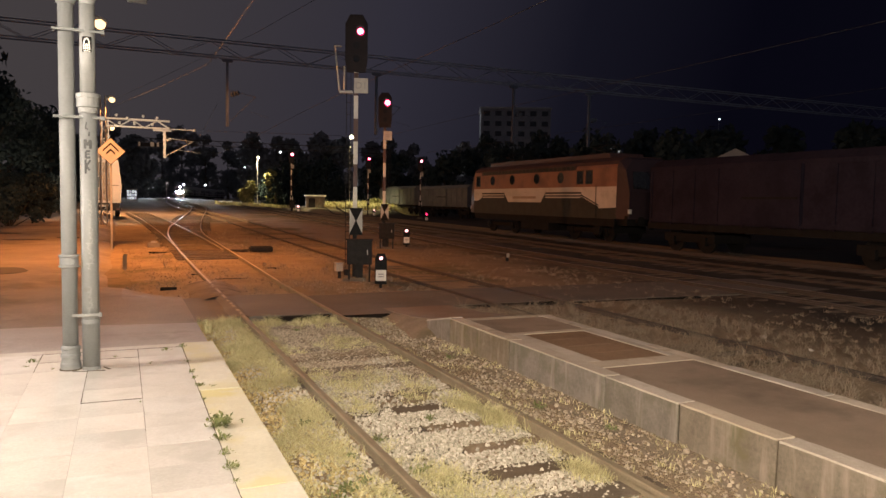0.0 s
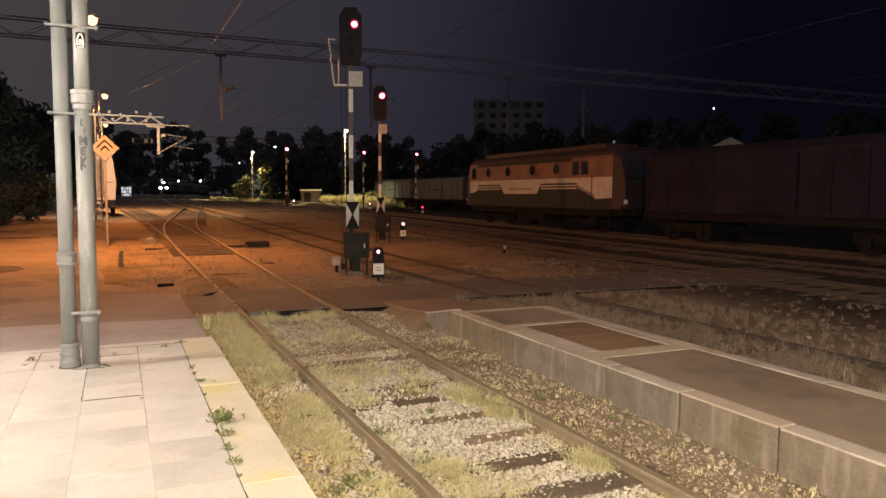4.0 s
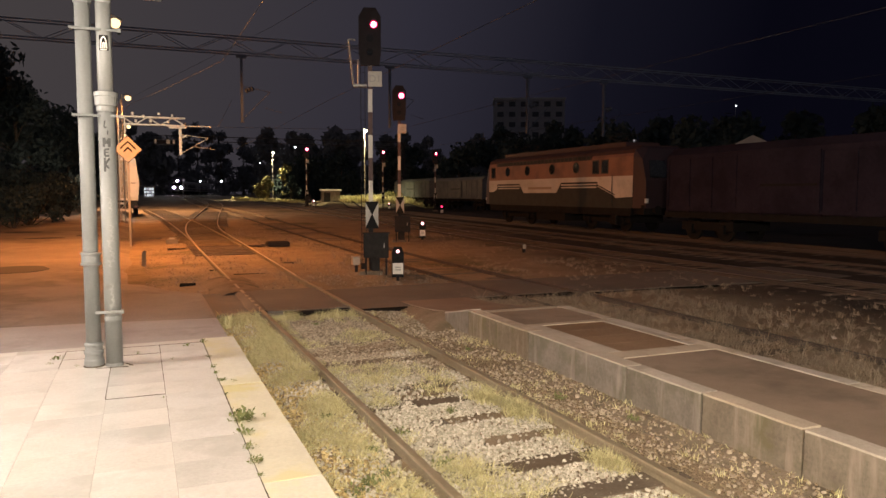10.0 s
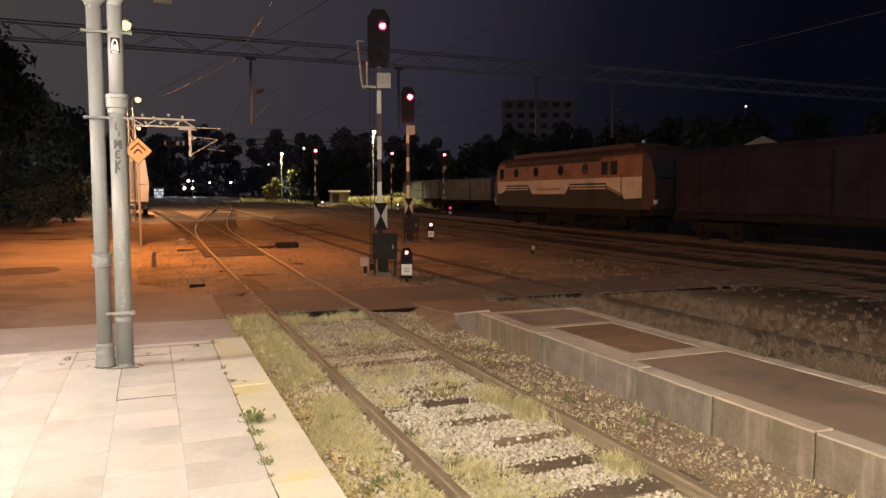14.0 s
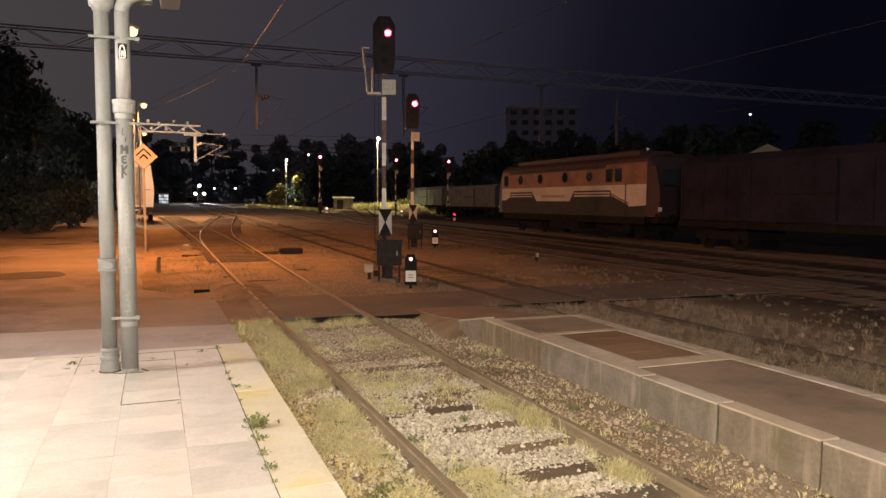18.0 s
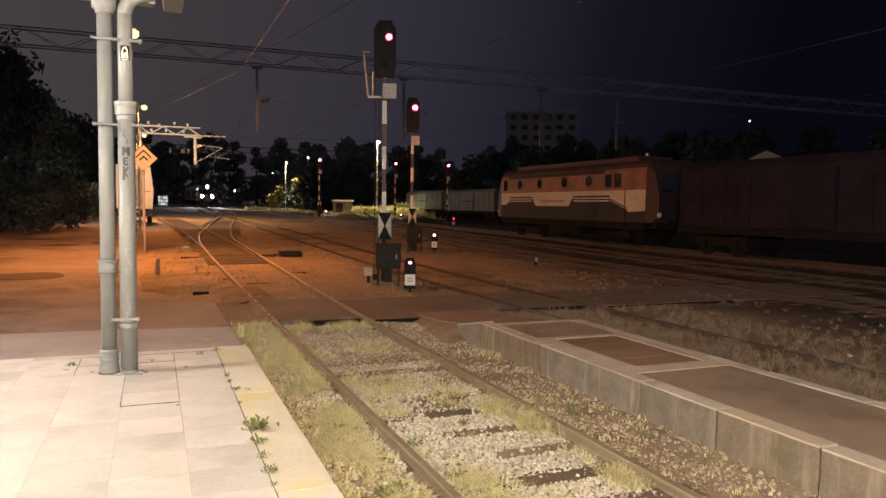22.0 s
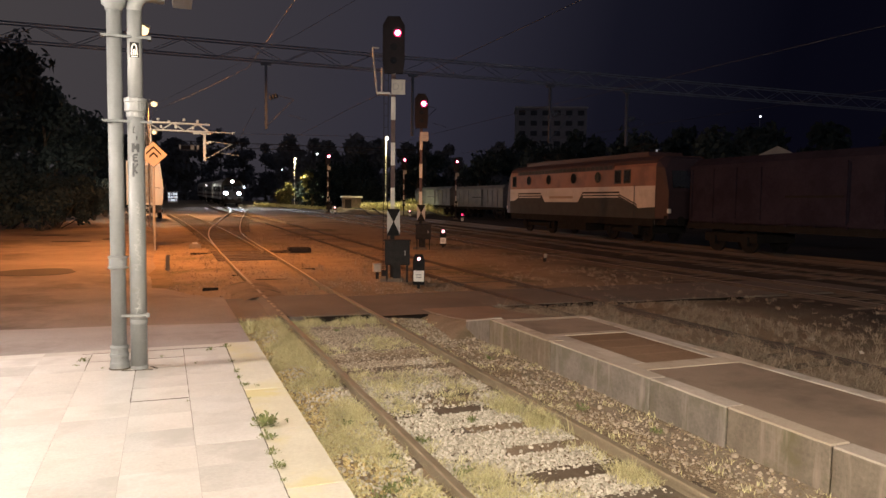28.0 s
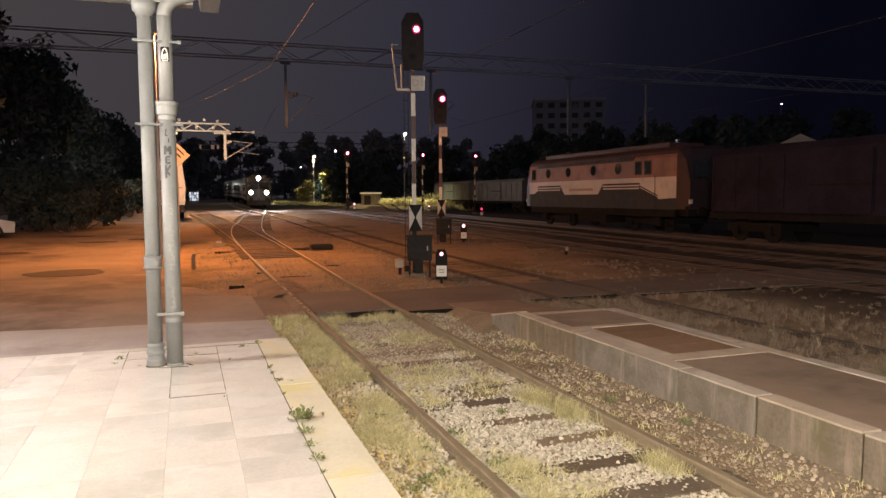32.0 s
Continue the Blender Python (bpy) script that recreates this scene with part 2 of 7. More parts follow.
M_MORTAR = mat("pale_joint_mortar", (0.30, 0.28, 0.25), (0.40, 0.38, 0.345), 0.9, scale=4, fine=50, bump=0.3, dist=0.004)
M_WHITE = mat("white_enamel", (0.62, 0.61, 0.57), (0.74, 0.73, 0.69), 0.45, scale=4, fine=30, bump=0.05, dist=0.002)
M_BLACK = mat("black_enamel", (0.010, 0.010, 0.010), (0.018, 0.018, 0.018), 0.8, scale=4, fine=30, bump=0.05, dist=0.002, spec=0.1)
M_LATTICE = mat("weathered_gantry_steel", (0.30, 0.30, 0.29), (0.44, 0.43, 0.41), 0.6, 0.3, scale=3, fine=30, bump=0.2, dist=0.004)
M_WIRE = mat("dark_wire", (0.03, 0.03, 0.032), (0.05, 0.05, 0.052), 0.8, 0.0, scale=3, fine=30, bump=0, spec=0.2)
M_SIGNORANGE = mat("amber_sign_sheet", (0.29, 0.28, 0.29), (0.36, 0.35, 0.36), 0.5, scale=5, fine=30, bump=0.05, dist=0.002)
M_LOCO = mat("dusty_orange_loco_paint", (0.20, 0.09, 0.055), (0.27, 0.125, 0.08), 0.6, scale=1.1, fine=20, bump=0.15, dist=0.004, c3=(0.16, 0.075, 0.05), c3_scale=0.9, c3_at=0.55)
M_LOCOWHITE = mat("cream_loco_band", (0.44, 0.40, 0.36), (0.56, 0.51, 0.46), 0.6, scale=1.1, fine=20, bump=0.1, dist=0.004, c3=(0.42, 0.38, 0.33), c3_scale=0.8, c3_at=0.57)
M_LOCODARK = mat("sooty_underframe", (0.016, 0.017, 0.015), (0.032, 0.033, 0.028), 0.8, scale=2, fine=20, bump=0.3, dist=0.01)
M_LOCOROOF = mat("dull_red_roof_paint", (0.036, 0.017, 0.017), (0.062, 0.026, 0.025), 0.6, scale=2, fine=20, bump=0.2, dist=0.005)
# wagon paint blackened and purpled, the night's dimness put into it
M_WAGON = mat("night_darkened_wagon_paint", (0.0175, 0.0140, 0.0235), (0.031, 0.0255, 0.038), 0.85, scale=0.7, fine=9, bump=0.15, dist=0.006, c3=(0.017, 0.014, 0.022), c3_scale=0.8, spec=0.05)
M_WAGONGREY = mat("pale_grey_wagon_paint", (0.07, 0.076, 0.08), (0.145, 0.15, 0.15), 0.7, scale=1.2, fine=15, bump=0.3, dist=0.01)
M_GLASS = mat("dark_window_glass", (0.01, 0.012, 0.014), (0.02, 0.022, 0.024), 0.08, scale=2, fine=10, bump=0)
M_COACH = mat("silver_grey_railcar_paint", (0.34, 0.33, 0.30), (0.46, 0.45, 0.41), 0.45, 0.1, scale=1.5, fine=20, bump=0.1, dist=0.003)
M_WALLPALE = mat("pale_render", (0.30, 0.29, 0.27), (0.42, 0.41, 0.38), 0.9, scale=0.8, fine=10, bump=0.2, dist=0.01)
M_BARK = mat("bark", (0.05, 0.04, 0.03), (0.10, 0.08, 0.06), 0.95, scale=5, fine=40, bump=0.8, dist=0.03)
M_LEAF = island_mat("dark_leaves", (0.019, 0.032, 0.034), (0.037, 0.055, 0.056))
# far leaves paler and bluer than M_LEAF: distance haze put into the colour
M_LEAFFAR = island_mat("haze_paled_far_foliage", (0.13, 0.14, 0.15), (0.185, 0.195, 0.205))
# lighter yellow copy of the leaves, lamp light put into the colour
M_LEAFLIT = island_mat("lamp_lit_shrub_leaves", (0.13, 0.125, 0.055), (0.25, 0.235, 0.11))
M_GRASS = island_mat("dry_grass", (0.37, 0.345, 0.165), (0.70, 0.655, 0.39))
M_WEED = island_mat("green_weed_leaves", (0.10, 0.12, 0.045), (0.22, 0.24, 0.10))
M_STONE = island_mat("ballast_stone", (0.27, 0.245, 0.19), (0.57, 0.535, 0.455))
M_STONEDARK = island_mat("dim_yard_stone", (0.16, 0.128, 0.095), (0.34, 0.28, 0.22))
G_RED = glow("red_signal_lens", (1.0, 0.03, 0.14), 2.6)
G_REDCORE = glow("red_signal_bulb", (1.0, 0.62, 0.72), 9)
G_DWARF = glow("pale_signal_lens", (1.0, 0.45, 0.5), 3.5)
G_SODIUM = glow("sodium_lamp_glass", (1.0, 0.70, 0.36), 2.1)
G_YARD = glow("yard_lamp_glass", (1.0, 0.9, 0.62), 25)
G_WHITE = glow("white_lamp_glass", (0.9, 0.92, 1.0), 5)
G_HEAD = glow("headlamp_glass", (0.88, 0.92, 1.0), 1700)
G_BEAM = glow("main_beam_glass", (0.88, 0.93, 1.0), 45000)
M_DIRT = island_mat("brown_dirt_crumbs", (0.25, 0.19, 0.085), (0.60, 0.485, 0.245))
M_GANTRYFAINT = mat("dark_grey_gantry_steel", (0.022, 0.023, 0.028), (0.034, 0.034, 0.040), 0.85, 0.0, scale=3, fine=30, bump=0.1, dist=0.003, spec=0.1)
G_DIM = glow("dim_far_lamp_glass", (0.75, 0.72, 0.75), 0.35)
# tarred planks and covers, and the black that paints the crossing edge's shade
M_BLACKSTRIP = mat("tarred_timber_and_edge_shade", (0.010, 0.008, 0.007), (0.022, 0.018, 0.015), 1.0, scale=5, fine=50, bump=0.4, dist=0.006, spec=0.0)
M_BANDWHITE = mat("grimy_white_band_paint", (0.48, 0.46, 0.43), (0.62, 0.60, 0.56), 0.7, scale=5, fine=40, bump=0.1, dist=0.003)
M_LOCOWORN = mat("faded_brown_lettering", (0.24, 0.17, 0.12), (0.36, 0.27, 0.20), 0.7, scale=6, fine=30, bump=0)
# cab end turned from the lamps: its shade is put into this dark red
M_NOSE = mat("shade_darkened_nose_paint", (0.024, 0.014, 0.018), (0.04, 0.021, 0.026), 0.6, scale=2, fine=20, bump=0.2, dist=0.005)
# ballast stone darkened along with the yard ground, its dimness in the colour
M_STONEYARD = island_mat("shade_darkened_stone", (0.09, 0.072, 0.056), (0.16, 0.13, 0.105))
# darkens the ground colour towards the right yard, standing in for its dimness
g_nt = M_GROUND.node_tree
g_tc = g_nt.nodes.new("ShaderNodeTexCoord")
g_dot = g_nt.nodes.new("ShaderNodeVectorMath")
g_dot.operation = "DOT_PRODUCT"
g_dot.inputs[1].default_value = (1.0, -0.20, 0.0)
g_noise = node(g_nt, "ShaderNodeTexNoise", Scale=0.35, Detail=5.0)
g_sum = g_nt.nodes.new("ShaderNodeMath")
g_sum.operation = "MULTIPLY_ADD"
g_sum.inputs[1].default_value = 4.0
yard_shade_edge = g_nt.nodes.new("ShaderNodeMapRange")
yard_shade_edge.inputs[1].default_value, yard_shade_edge.inputs[2].default_value = 6.2, 10.5
yard_shade_mix = g_nt.nodes.new("ShaderNodeMixRGB")
yard_shade_mix.blend_type = "MULTIPLY"
yard_shade_mix.inputs[2].default_value = (0.22, 0.23, 0.28, 1)
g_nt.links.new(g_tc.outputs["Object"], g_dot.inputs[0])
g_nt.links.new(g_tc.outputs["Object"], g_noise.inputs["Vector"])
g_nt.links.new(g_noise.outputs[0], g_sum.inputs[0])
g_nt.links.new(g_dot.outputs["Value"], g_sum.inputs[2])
g_nt.links.new(g_sum.outputs[0], yard_shade_edge.inputs[0])
g_nt.links.new(yard_shade_edge.outputs[0], yard_shade_mix.inputs[0])
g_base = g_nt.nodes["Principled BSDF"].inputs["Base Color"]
g_nt.links.new(g_base.links[0].from_socket, yard_shade_mix.inputs[1])
g_nt.links.new(yard_shade_mix.outputs[0], g_base)
M_DEADWEED = island_mat("brown_dead_weeds", (0.17, 0.135, 0.098), (0.40, 0.325, 0.24))
# steel coloured towards the night sky, so its faintness is in the colour
M_GANTRYSKY = mat("sky_toned_gantry_steel", (0.075, 0.092, 0.135), (0.115, 0.137, 0.185), 0.8, 0.0, scale=3, fine=30, bump=0.1, dist=0.003, spec=0.1)
M_STONEDIRT = island_mat("dusty_brown_stone", (0.19, 0.154, 0.108), (0.44, 0.375, 0.292))
# wire and arms coloured bluish to cancel the orange lamp light on them
M_WIREBLUE = mat("blued_contact_wire_and_arm", (0.032, 0.046, 0.08), (0.05, 0.07, 0.115), 0.6, 0.2, scale=3, fine=30, bump=0)
M_PACKED = mat("packed_dirt_with_rail_shade", (0.085, 0.068, 0.05), (0.17, 0.138, 0.10), 0.95, scale=1.6, fine=30, bump=0.8, dist=0.02, c3=(0.05, 0.042, 0.034), c3_scale=1.4, c3_at=0.56, spec=0.1)
M_APRON = mat("dusty_grey_concrete", (0.29, 0.268, 0.258), (0.38, 0.355, 0.345), 0.9, scale=0.8, fine=40, bump=0.3, dist=0.006, c3=(0.255, 0.23, 0.215), c3_scale=0.6, c3_at=0.58, spec=0.15)
M_COVER = mat("trodden_brown_dirt", (0.15, 0.118, 0.085), (0.25, 0.20, 0.145), 0.95, scale=1.6, fine=30, bump=0.8, dist=0.02, c3=(0.10, 0.082, 0.06), c3_scale=1.4, c3_at=0.57, spec=0.1)
# white plates greyed, the weak light on the masts put into the colour
M_PLATE = mat("dimmed_white_plate", (0.33, 0.315, 0.29), (0.43, 0.41, 0.38), 0.55, scale=5, fine=30, bump=0.05, dist=0.002)
M_JOINT = mat("dirt_filled_joint", (0.06, 0.05, 0.038), (0.13, 0.11, 0.08), 0.95, scale=8, fine=60, bump=0.5, dist=0.004, spec=0.1)
M_BANK = mat("dusty_grey_brown_earth", (0.17, 0.138, 0.105), (0.27, 0.225, 0.175), 0.95, scale=4, fine=45, bump=0.7, dist=0.015, c3=(0.13, 0.105, 0.075), c3_scale=2.5, c3_at=0.57, spec=0.1)
M_LITTER = island_mat("brown_leaf_litter", (0.13, 0.10, 0.06), (0.31, 0.245, 0.16))
M_UNDER = mat("black_running_gear", (0.012, 0.011, 0.011), (0.022, 0.020, 0.019), 0.9, scale=3, fine=30, bump=0.3, dist=0.006, spec=0.05)
M_RAILWORN = mat("dull_brown_running_surface", (0.21, 0.17, 0.11), (0.31, 0.255, 0.18), 0.5, 0.25, scale=5, fine=60, bump=0.05, dist=0.001)
# ---- mesh helpers ----
def part(name, bm, material, parent=None, label="", smooth=False):
    """Links a bmesh as one mesh object under a thing or a part."""
    me = bpy.data.meshes.new(name)
    bm.normal_update()
    bm.to_mesh(me)
    bm.free()
    me.materials.append(material)
    if smooth:
        me.shade_smooth()
    ob = new(name, me)
    if parent:
        ob.parent = parent
    if label:
        ob["label"] = label
    return ob


def thing(name, at, label, category, group="", kind="", rz=0):
    ob = new(name)
    ob.empty_display_size = 0.2
    ob.matrix_world = pose(*at, 0, 0, rz)
    return tagged(ob, label, category, group, kind)


def bx(x0, x1, y0, y1, z0, z1, bev=0.0, bm=None):
    bm = bm or bmesh.new()
    r = bmesh.ops.create_cube(bm, size=1)
    vs = r["verts"]
    bmesh.ops.transform(bm, verts=vs, matrix=Matrix.Translation(((x0 + x1) / 2, (y0 + y1) / 2, (z0 + z1) / 2)) @ Matrix.Diagonal((x1 - x0, y1 - y0, z1 - z0, 1)))
    if bev:
        es = list({e for v in vs for e in v.link_edges})
        bmesh.ops.bevel(bm, geom=es, offset=bev, segments=2, affect="EDGES", profile=0.7)
    return bm


def rod(a, b, r0, r1=None, n=10, bm=None, caps=True):
    bm = bm or bmesh.new()
    a, b = Vector(a), Vector(b)
    r1 = r0 if r1 is None else r1
    m = Matrix.Translation((a + b) / 2) @ (b - a).to_track_quat("Z", "Y").to_matrix().to_4x4()
    bmesh.ops.create_cone(bm, cap_ends=caps, segments=n, radius1=max(r0, 1e-4), radius2=max(r1, 1e-4), depth=(b - a).length, matrix=m)
    return bm


def bar(a, b, w, h, bm=None):
    """A square bar from a to b."""
    bm = bm or bmesh.new()
    a, b = Vector(a), Vector(b)
    m = Matrix.Translation((a + b) / 2) @ (b - a).to_track_quat("Z", "Y").to_matrix().to_4x4() @ Matrix.Diagonal((w, h, (b - a).length, 1))
    bmesh.ops.create_cube(bm, size=1, matrix=m)
    return bm


def lathe(rings, n=20, bm=None):
    """A turned solid from (radius, z) rings."""
    bm = bm or bmesh.new()
    loops = [[bm.verts.new((r * math.cos(2 * math.pi * i / n), r * math.sin(2 * math.pi * i / n), z)) for i in range(n)] for r, z in rings]
    for a, b in zip(loops, loops[1:]):
        for i in range(n):
            bm.faces.new((a[i], a[(i + 1) % n], b[(i + 1) % n], b[i]))
    bm.faces.new(loops[0][::-1])
    bm.faces.new(loops[-1])
    return bm


def prism(pts, y0, y1, axis="y", bm=None):
    """A flat outline given in two coordinates, drawn out along an axis."""
    bm = bm or bmesh.new()

    def put(p, d):
        return {"y": (p[0], d, p[1]), "x": (d, p[0], p[1]), "z": (p[0], p[1], d)}[axis]
    a = [bm.verts.new(put(p, y0)) for p in pts]
    b = [bm.verts.new(put(p, y1)) for p in pts]
    n = len(pts)
    bm.faces.new(a)
    bm.faces.new(b[::-1])
    for i in range(n):
        bm.faces.new((a[i], b[i], b[(i + 1) % n], a[(i + 1) % n]))
    bmesh.ops.recalc_face_normals(bm, faces=bm.faces)
    return bm


def raw(name, verts, faces, material, parent=None, smooth=False):
    me = bpy.data.meshes.new(name)
    me.from_pydata(verts, [], faces)
    me.materials.append(material)
    me.update()
    if smooth:
        me.shade_smooth()
    ob = new(name, me)
    if parent:
        ob.parent = parent
    return ob


# ---- the lie of the land: the yard rises gently away from the platform ----
def ease(u):
    u = min(1, max(0, u))
    return u * u * (3 - 2 * u)


def bank(x, y):
    """The low grassy bank in front of the far trees."""
    return 0.6 * ease((x - 17.0) / 1.2) * ease((29.6 - x) / 1.6) * ease((y - 79.5) / 4.5) * ease((101 - y) / 6)


def rise(x, y):
    k = 0.0055 + 0.0065 * min(1, max(0, (24 - x) / 12))
    g = 0 if y < 15 else (y - 15) ** 2 / 30 if y < 30 else y - 22.5
    return min(k * g, 1.75) + bank(x, y)


def steps(a, b, n):
    return [a + (b - a) * i / n for i in range(n + 1)]


gx = [-900, -300, -120, -60, -35] + steps(-25, 45, 70) + [60, 90, 150, 320, 900]
gy = [-600, -120, -40] + steps(-16, 110, 126) + steps(115, 260, 29) + [320, 480, 900, 2600]
verts, faces = [], []
for y in gy:
    for x in gx:
        z = rise(x, y) - 0.17
        if y < 70:
            z += 0.06 * min(1, max(0, 2 - abs(x)))
        z += 0.035 * noise.noise(Vector((x * 0.6, y * 0.6, 0))) if abs(x) < 60 else 0
        verts.append((x, y, z))
nx = len(gx)
for j in range(len(gy) - 1):
    for i in range(nx - 1):
        a = j * nx + i
        faces.append((a, a + 1, a + nx + 1, a + nx))
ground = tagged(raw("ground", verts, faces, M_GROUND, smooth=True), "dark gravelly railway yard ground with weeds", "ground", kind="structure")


def sheet(name, x0, x1, y0, y1, dz, material, label, thick=0.25, step=1.5, wobble=0.0, shoulder=None):
    """A paved sheet with thickness that follows the land; shoulder(x, y): how far its edge sinks into the ground."""
    nx_, ny_ = max(1, int((x1 - x0) / step)), max(1, int((y1 - y0) / step))
    bm = bmesh.new()
    grid = []
    for y in steps(y0, y1, ny_):
        row = []
        for x in steps(x0, x1, nx_):
            dx = wobble * noise.noise(Vector((x, y * 0.7, 3))) if wobble and x in (x0, x1) else 0
            dy = wobble * noise.noise(Vector((x * 0.9, y, 7))) if wobble and y in (y0, y1) else 0
            row.append(bm.verts.new((x + dx, y + dy, rise(x, y) + dz - (shoulder(x, y) if shoulder else 0))))
        grid.append(row)
    fs = [bm.faces.new((grid[j][i], grid[j][i + 1], grid[j + 1][i + 1], grid[j + 1][i])) for j in range(ny_) for i in range(nx_)]
    r = bmesh.ops.extrude_face_region(bm, geom=fs)
    bmesh.ops.translate(bm, verts=[v for v in r["geom"] if isinstance(v, bmesh.types.BMVert)], vec=(0, 0, -thick))
    bmesh.ops.recalc_face_normals(bm, faces=bm.faces)
    return tagged(part(name, bm, material), label, name.split("_")[0], kind="structure")


# yard road on the left of the track, and the level crossing over it
sheet("road_yard", -26, -1.55, 8.66, 16.2, 0.06, M_ASPHALT, "patched old asphalt of the yard road under sodium light", 0.3, 0.5, 0.0, lambda x, y: 0.26 * ease((x + 2.9) / 1.3) * ease((y - 14.0) / 2.0))
sheet("road_yard_far", -26, -2.7, 16.2, 75, 0.06, M_ASPHALT, "patched old asphalt of the yard road under sodium light", 0.3, 0.9, 0.3, lambda x, y: 0.28 * ease((x + 4.0 + 0.5 * noise.noise(Vector((0, y * 0.4, 1)))) / 1.2))
for name, x0, x1, y0, y1, dz in (("pavement_crossing_left", -1.546, -0.80, 12.0, 14.8, -0.06), ("pavement_crossing_middle", -0.70, 0.70, 11.92, 14.72, -0.02), ("pavement_crossing_right", 0.80, 1.88, 12.0, 14.75, -0.085), ("pavement_crossing_ramp_foot", 1.88, 4.13, 12.75, 15.1, -0.115), ("pavement_crossing_between", 4.27, 5.63, 12.75, 15.2, -0.11), ("pavement_crossing_far", 5.77, 14.0, 12.75, 15.4, -0.145)):
    sheet(name, x0, x1, y0, y1, dz, M_CROSS, "dark worn asphalt of the foot crossing between the rails", 0.2, 0.3, 0.10)

# black strips added in place of the shaded gaps at the crossing's edges
for x0, x1, y0, z0, z1 in ((-0.42, 0.66, 11.76, -0.25, -0.025), (0.83, 1.75, 11.86, -0.25, -0.08), (3.32, 4.12, 12.58, -0.25, -0.118), (4.28, 5.62, 12.58, -0.25, -0.112), (5.78, 9.5, 12.58, -0.25, -0.147)):
    bm = bx(x0, x1, y0, y0 + 0.12, z0, z1, 0.004)
    tagged(part("kerb_crossing_shade", bm, M_BLACKSTRIP), "black strip for the shaded edge of the foot crossing", "edge beam", kind="structure")

# paler dusty apron at the end of the paving
v, f = [], []
for j in range(9):
    for i in range(41):
        x = -1.553 - 24.4 * (1 - i / 40) ** 3
        far_y = 11.45 - 0.12 * (x + 1.7) * (x > -6) + 0.45 * (x <= -6) + 0.12 * noise.noise(Vector((x * 0.8, 0, 4)))
        y = 8.662 + (far_y - 8.662) * j / 8
        v.append((x + 0, y, rise(x, y) + (0.030 if j in (0, 8) else 0.067)))
for j in range(8):
    for i in range(40):
        k = j * 41 + i
        f.append((k, k + 1, k + 42, k + 41))
tagged(raw("pavement_apron", v, f, M_APRON), "pale dusty concrete apron at the end of the paving", "pavement", kind="structure")
# ---- paved platform ----
plat = thing("platform_paved", (0, 0, 0), "pale concrete slab platform with weeds in its joints", "platform", kind="structure")
part("core", bx(-14, -1.64, -25, 8.59, -0.4, 0.190), M_KERB, plat)
part("mortar_bed", bx(-6.06, -1.948, 2.3, 8.595, 0.191, 0.2472), M_MORTAR, plat)
part("gutter_strip", bx(-14, -1.60, 8.604, 8.655, -0.4, 0.16), M_KERB, plat)

# ---- low platform between the tracks ----
isle = thing("platform_island", (0, 0, 0), "low concrete island platform with asphalt top and pale coping", "platform", kind="structure")
part("core", bx(1.86, 3.15, -25, 9.05, -0.4, 0.225), M_KERB, isle)
part("surface", bx(1.885, 3.10, -25, 5.93, 0.226, 0.246), M_PLATFORM, isle, "brown gritty asphalt surface")
part("surface", bx(1.885, 3.10, 7.97, 9.02, 0.226, 0.246), M_PLATFORM, isle, "brown gritty asphalt surface")
# ---- tracks ----
RAIL_PROFILE = [(-0.067, -0.159), (0.067, -0.159), (0.067, -0.148), (0.012, -0.128), (0.010, -0.048), (0.035, -0.036), (0.036, -0.008), (0.028, 0.0), (-0.028, 0.0), (-0.036, -0.008), (-0.035, -0.036), (-0.010, -0.048), (-0.012, -0.128), (-0.067, -0.148)]


def smooth_path(keys, step=1.0):
    """Plan points (x, y) through keys by a monotone-y cubic, on the lie of the land."""
    ys = np.array([k[1] for k in keys], float)
    xs = np.array([k[0] for k in keys], float)
    m = np.gradient(xs, ys)
    out = []
    y = ys[0]
    while y <= ys[-1] + 1e-6:
        i = min(max(int(np.searchsorted(ys, y, side="right")) - 1, 0), len(ys) - 2)
        w = ys[i + 1] - ys[i]
        s = (y - ys[i]) / w
        x = (2 * s**3 - 3 * s**2 + 1) * xs[i] + (s**3 - 2 * s**2 + s) * w * m[i] + (-2 * s**3 + 3 * s**2) * xs[i + 1] + (s**3 - s**2) * w * m[i + 1]
        out.append((float(x), float(y)))
        y += step
    return out


def sweep(pts, off, parent, name="rail", material=None, head=None, drop=0.0):
    """A rail at a sideways offset from the centre line: its body, and the worn head as a part on it."""
    n = len(pts)
    place = []
    for i, (x, y) in enumerate(pts):
        a, b = pts[max(0, i - 1)], pts[min(n - 1, i + 1)]
        d = Vector((b[0] - a[0], b[1] - a[1], 0)).normalized()
        side = Vector((d.y, -d.x, 0))
        place.append((Vector((x, y, rise(x, y) - drop)) + side * off, side))
    k = len(RAIL_PROFILE)
    v = [tuple(p + s * u + Vector((0, 0, w))) for p, s in place for u, w in RAIL_PROFILE]
    f = [(i * k + j, i * k + (j + 1) % k, (i + 1) * k + (j + 1) % k, (i + 1) * k + j) for i in range(n - 1) for j in range(k)]
    f += [tuple(range(k))[::-1], tuple((n - 1) * k + j for j in range(k))]
    r = raw(name, v, f, material or M_RAIL, parent)
    if material and not head:
        return r
    hp = [(-0.027, 0.0015), (0.027, 0.0015)]
    v = [tuple(p + s * u + Vector((0, 0, w))) for p, s in place for u, w in hp]
    f = [(i * 2, i * 2 + 1, i * 2 + 3, i * 2 + 2) for i in range(n - 1)]
    h_ = raw("running_surface", v, f, head or M_RAILTOP, r)
    h_["label"] = "worn running surface"
    return r


SLEEPER = None


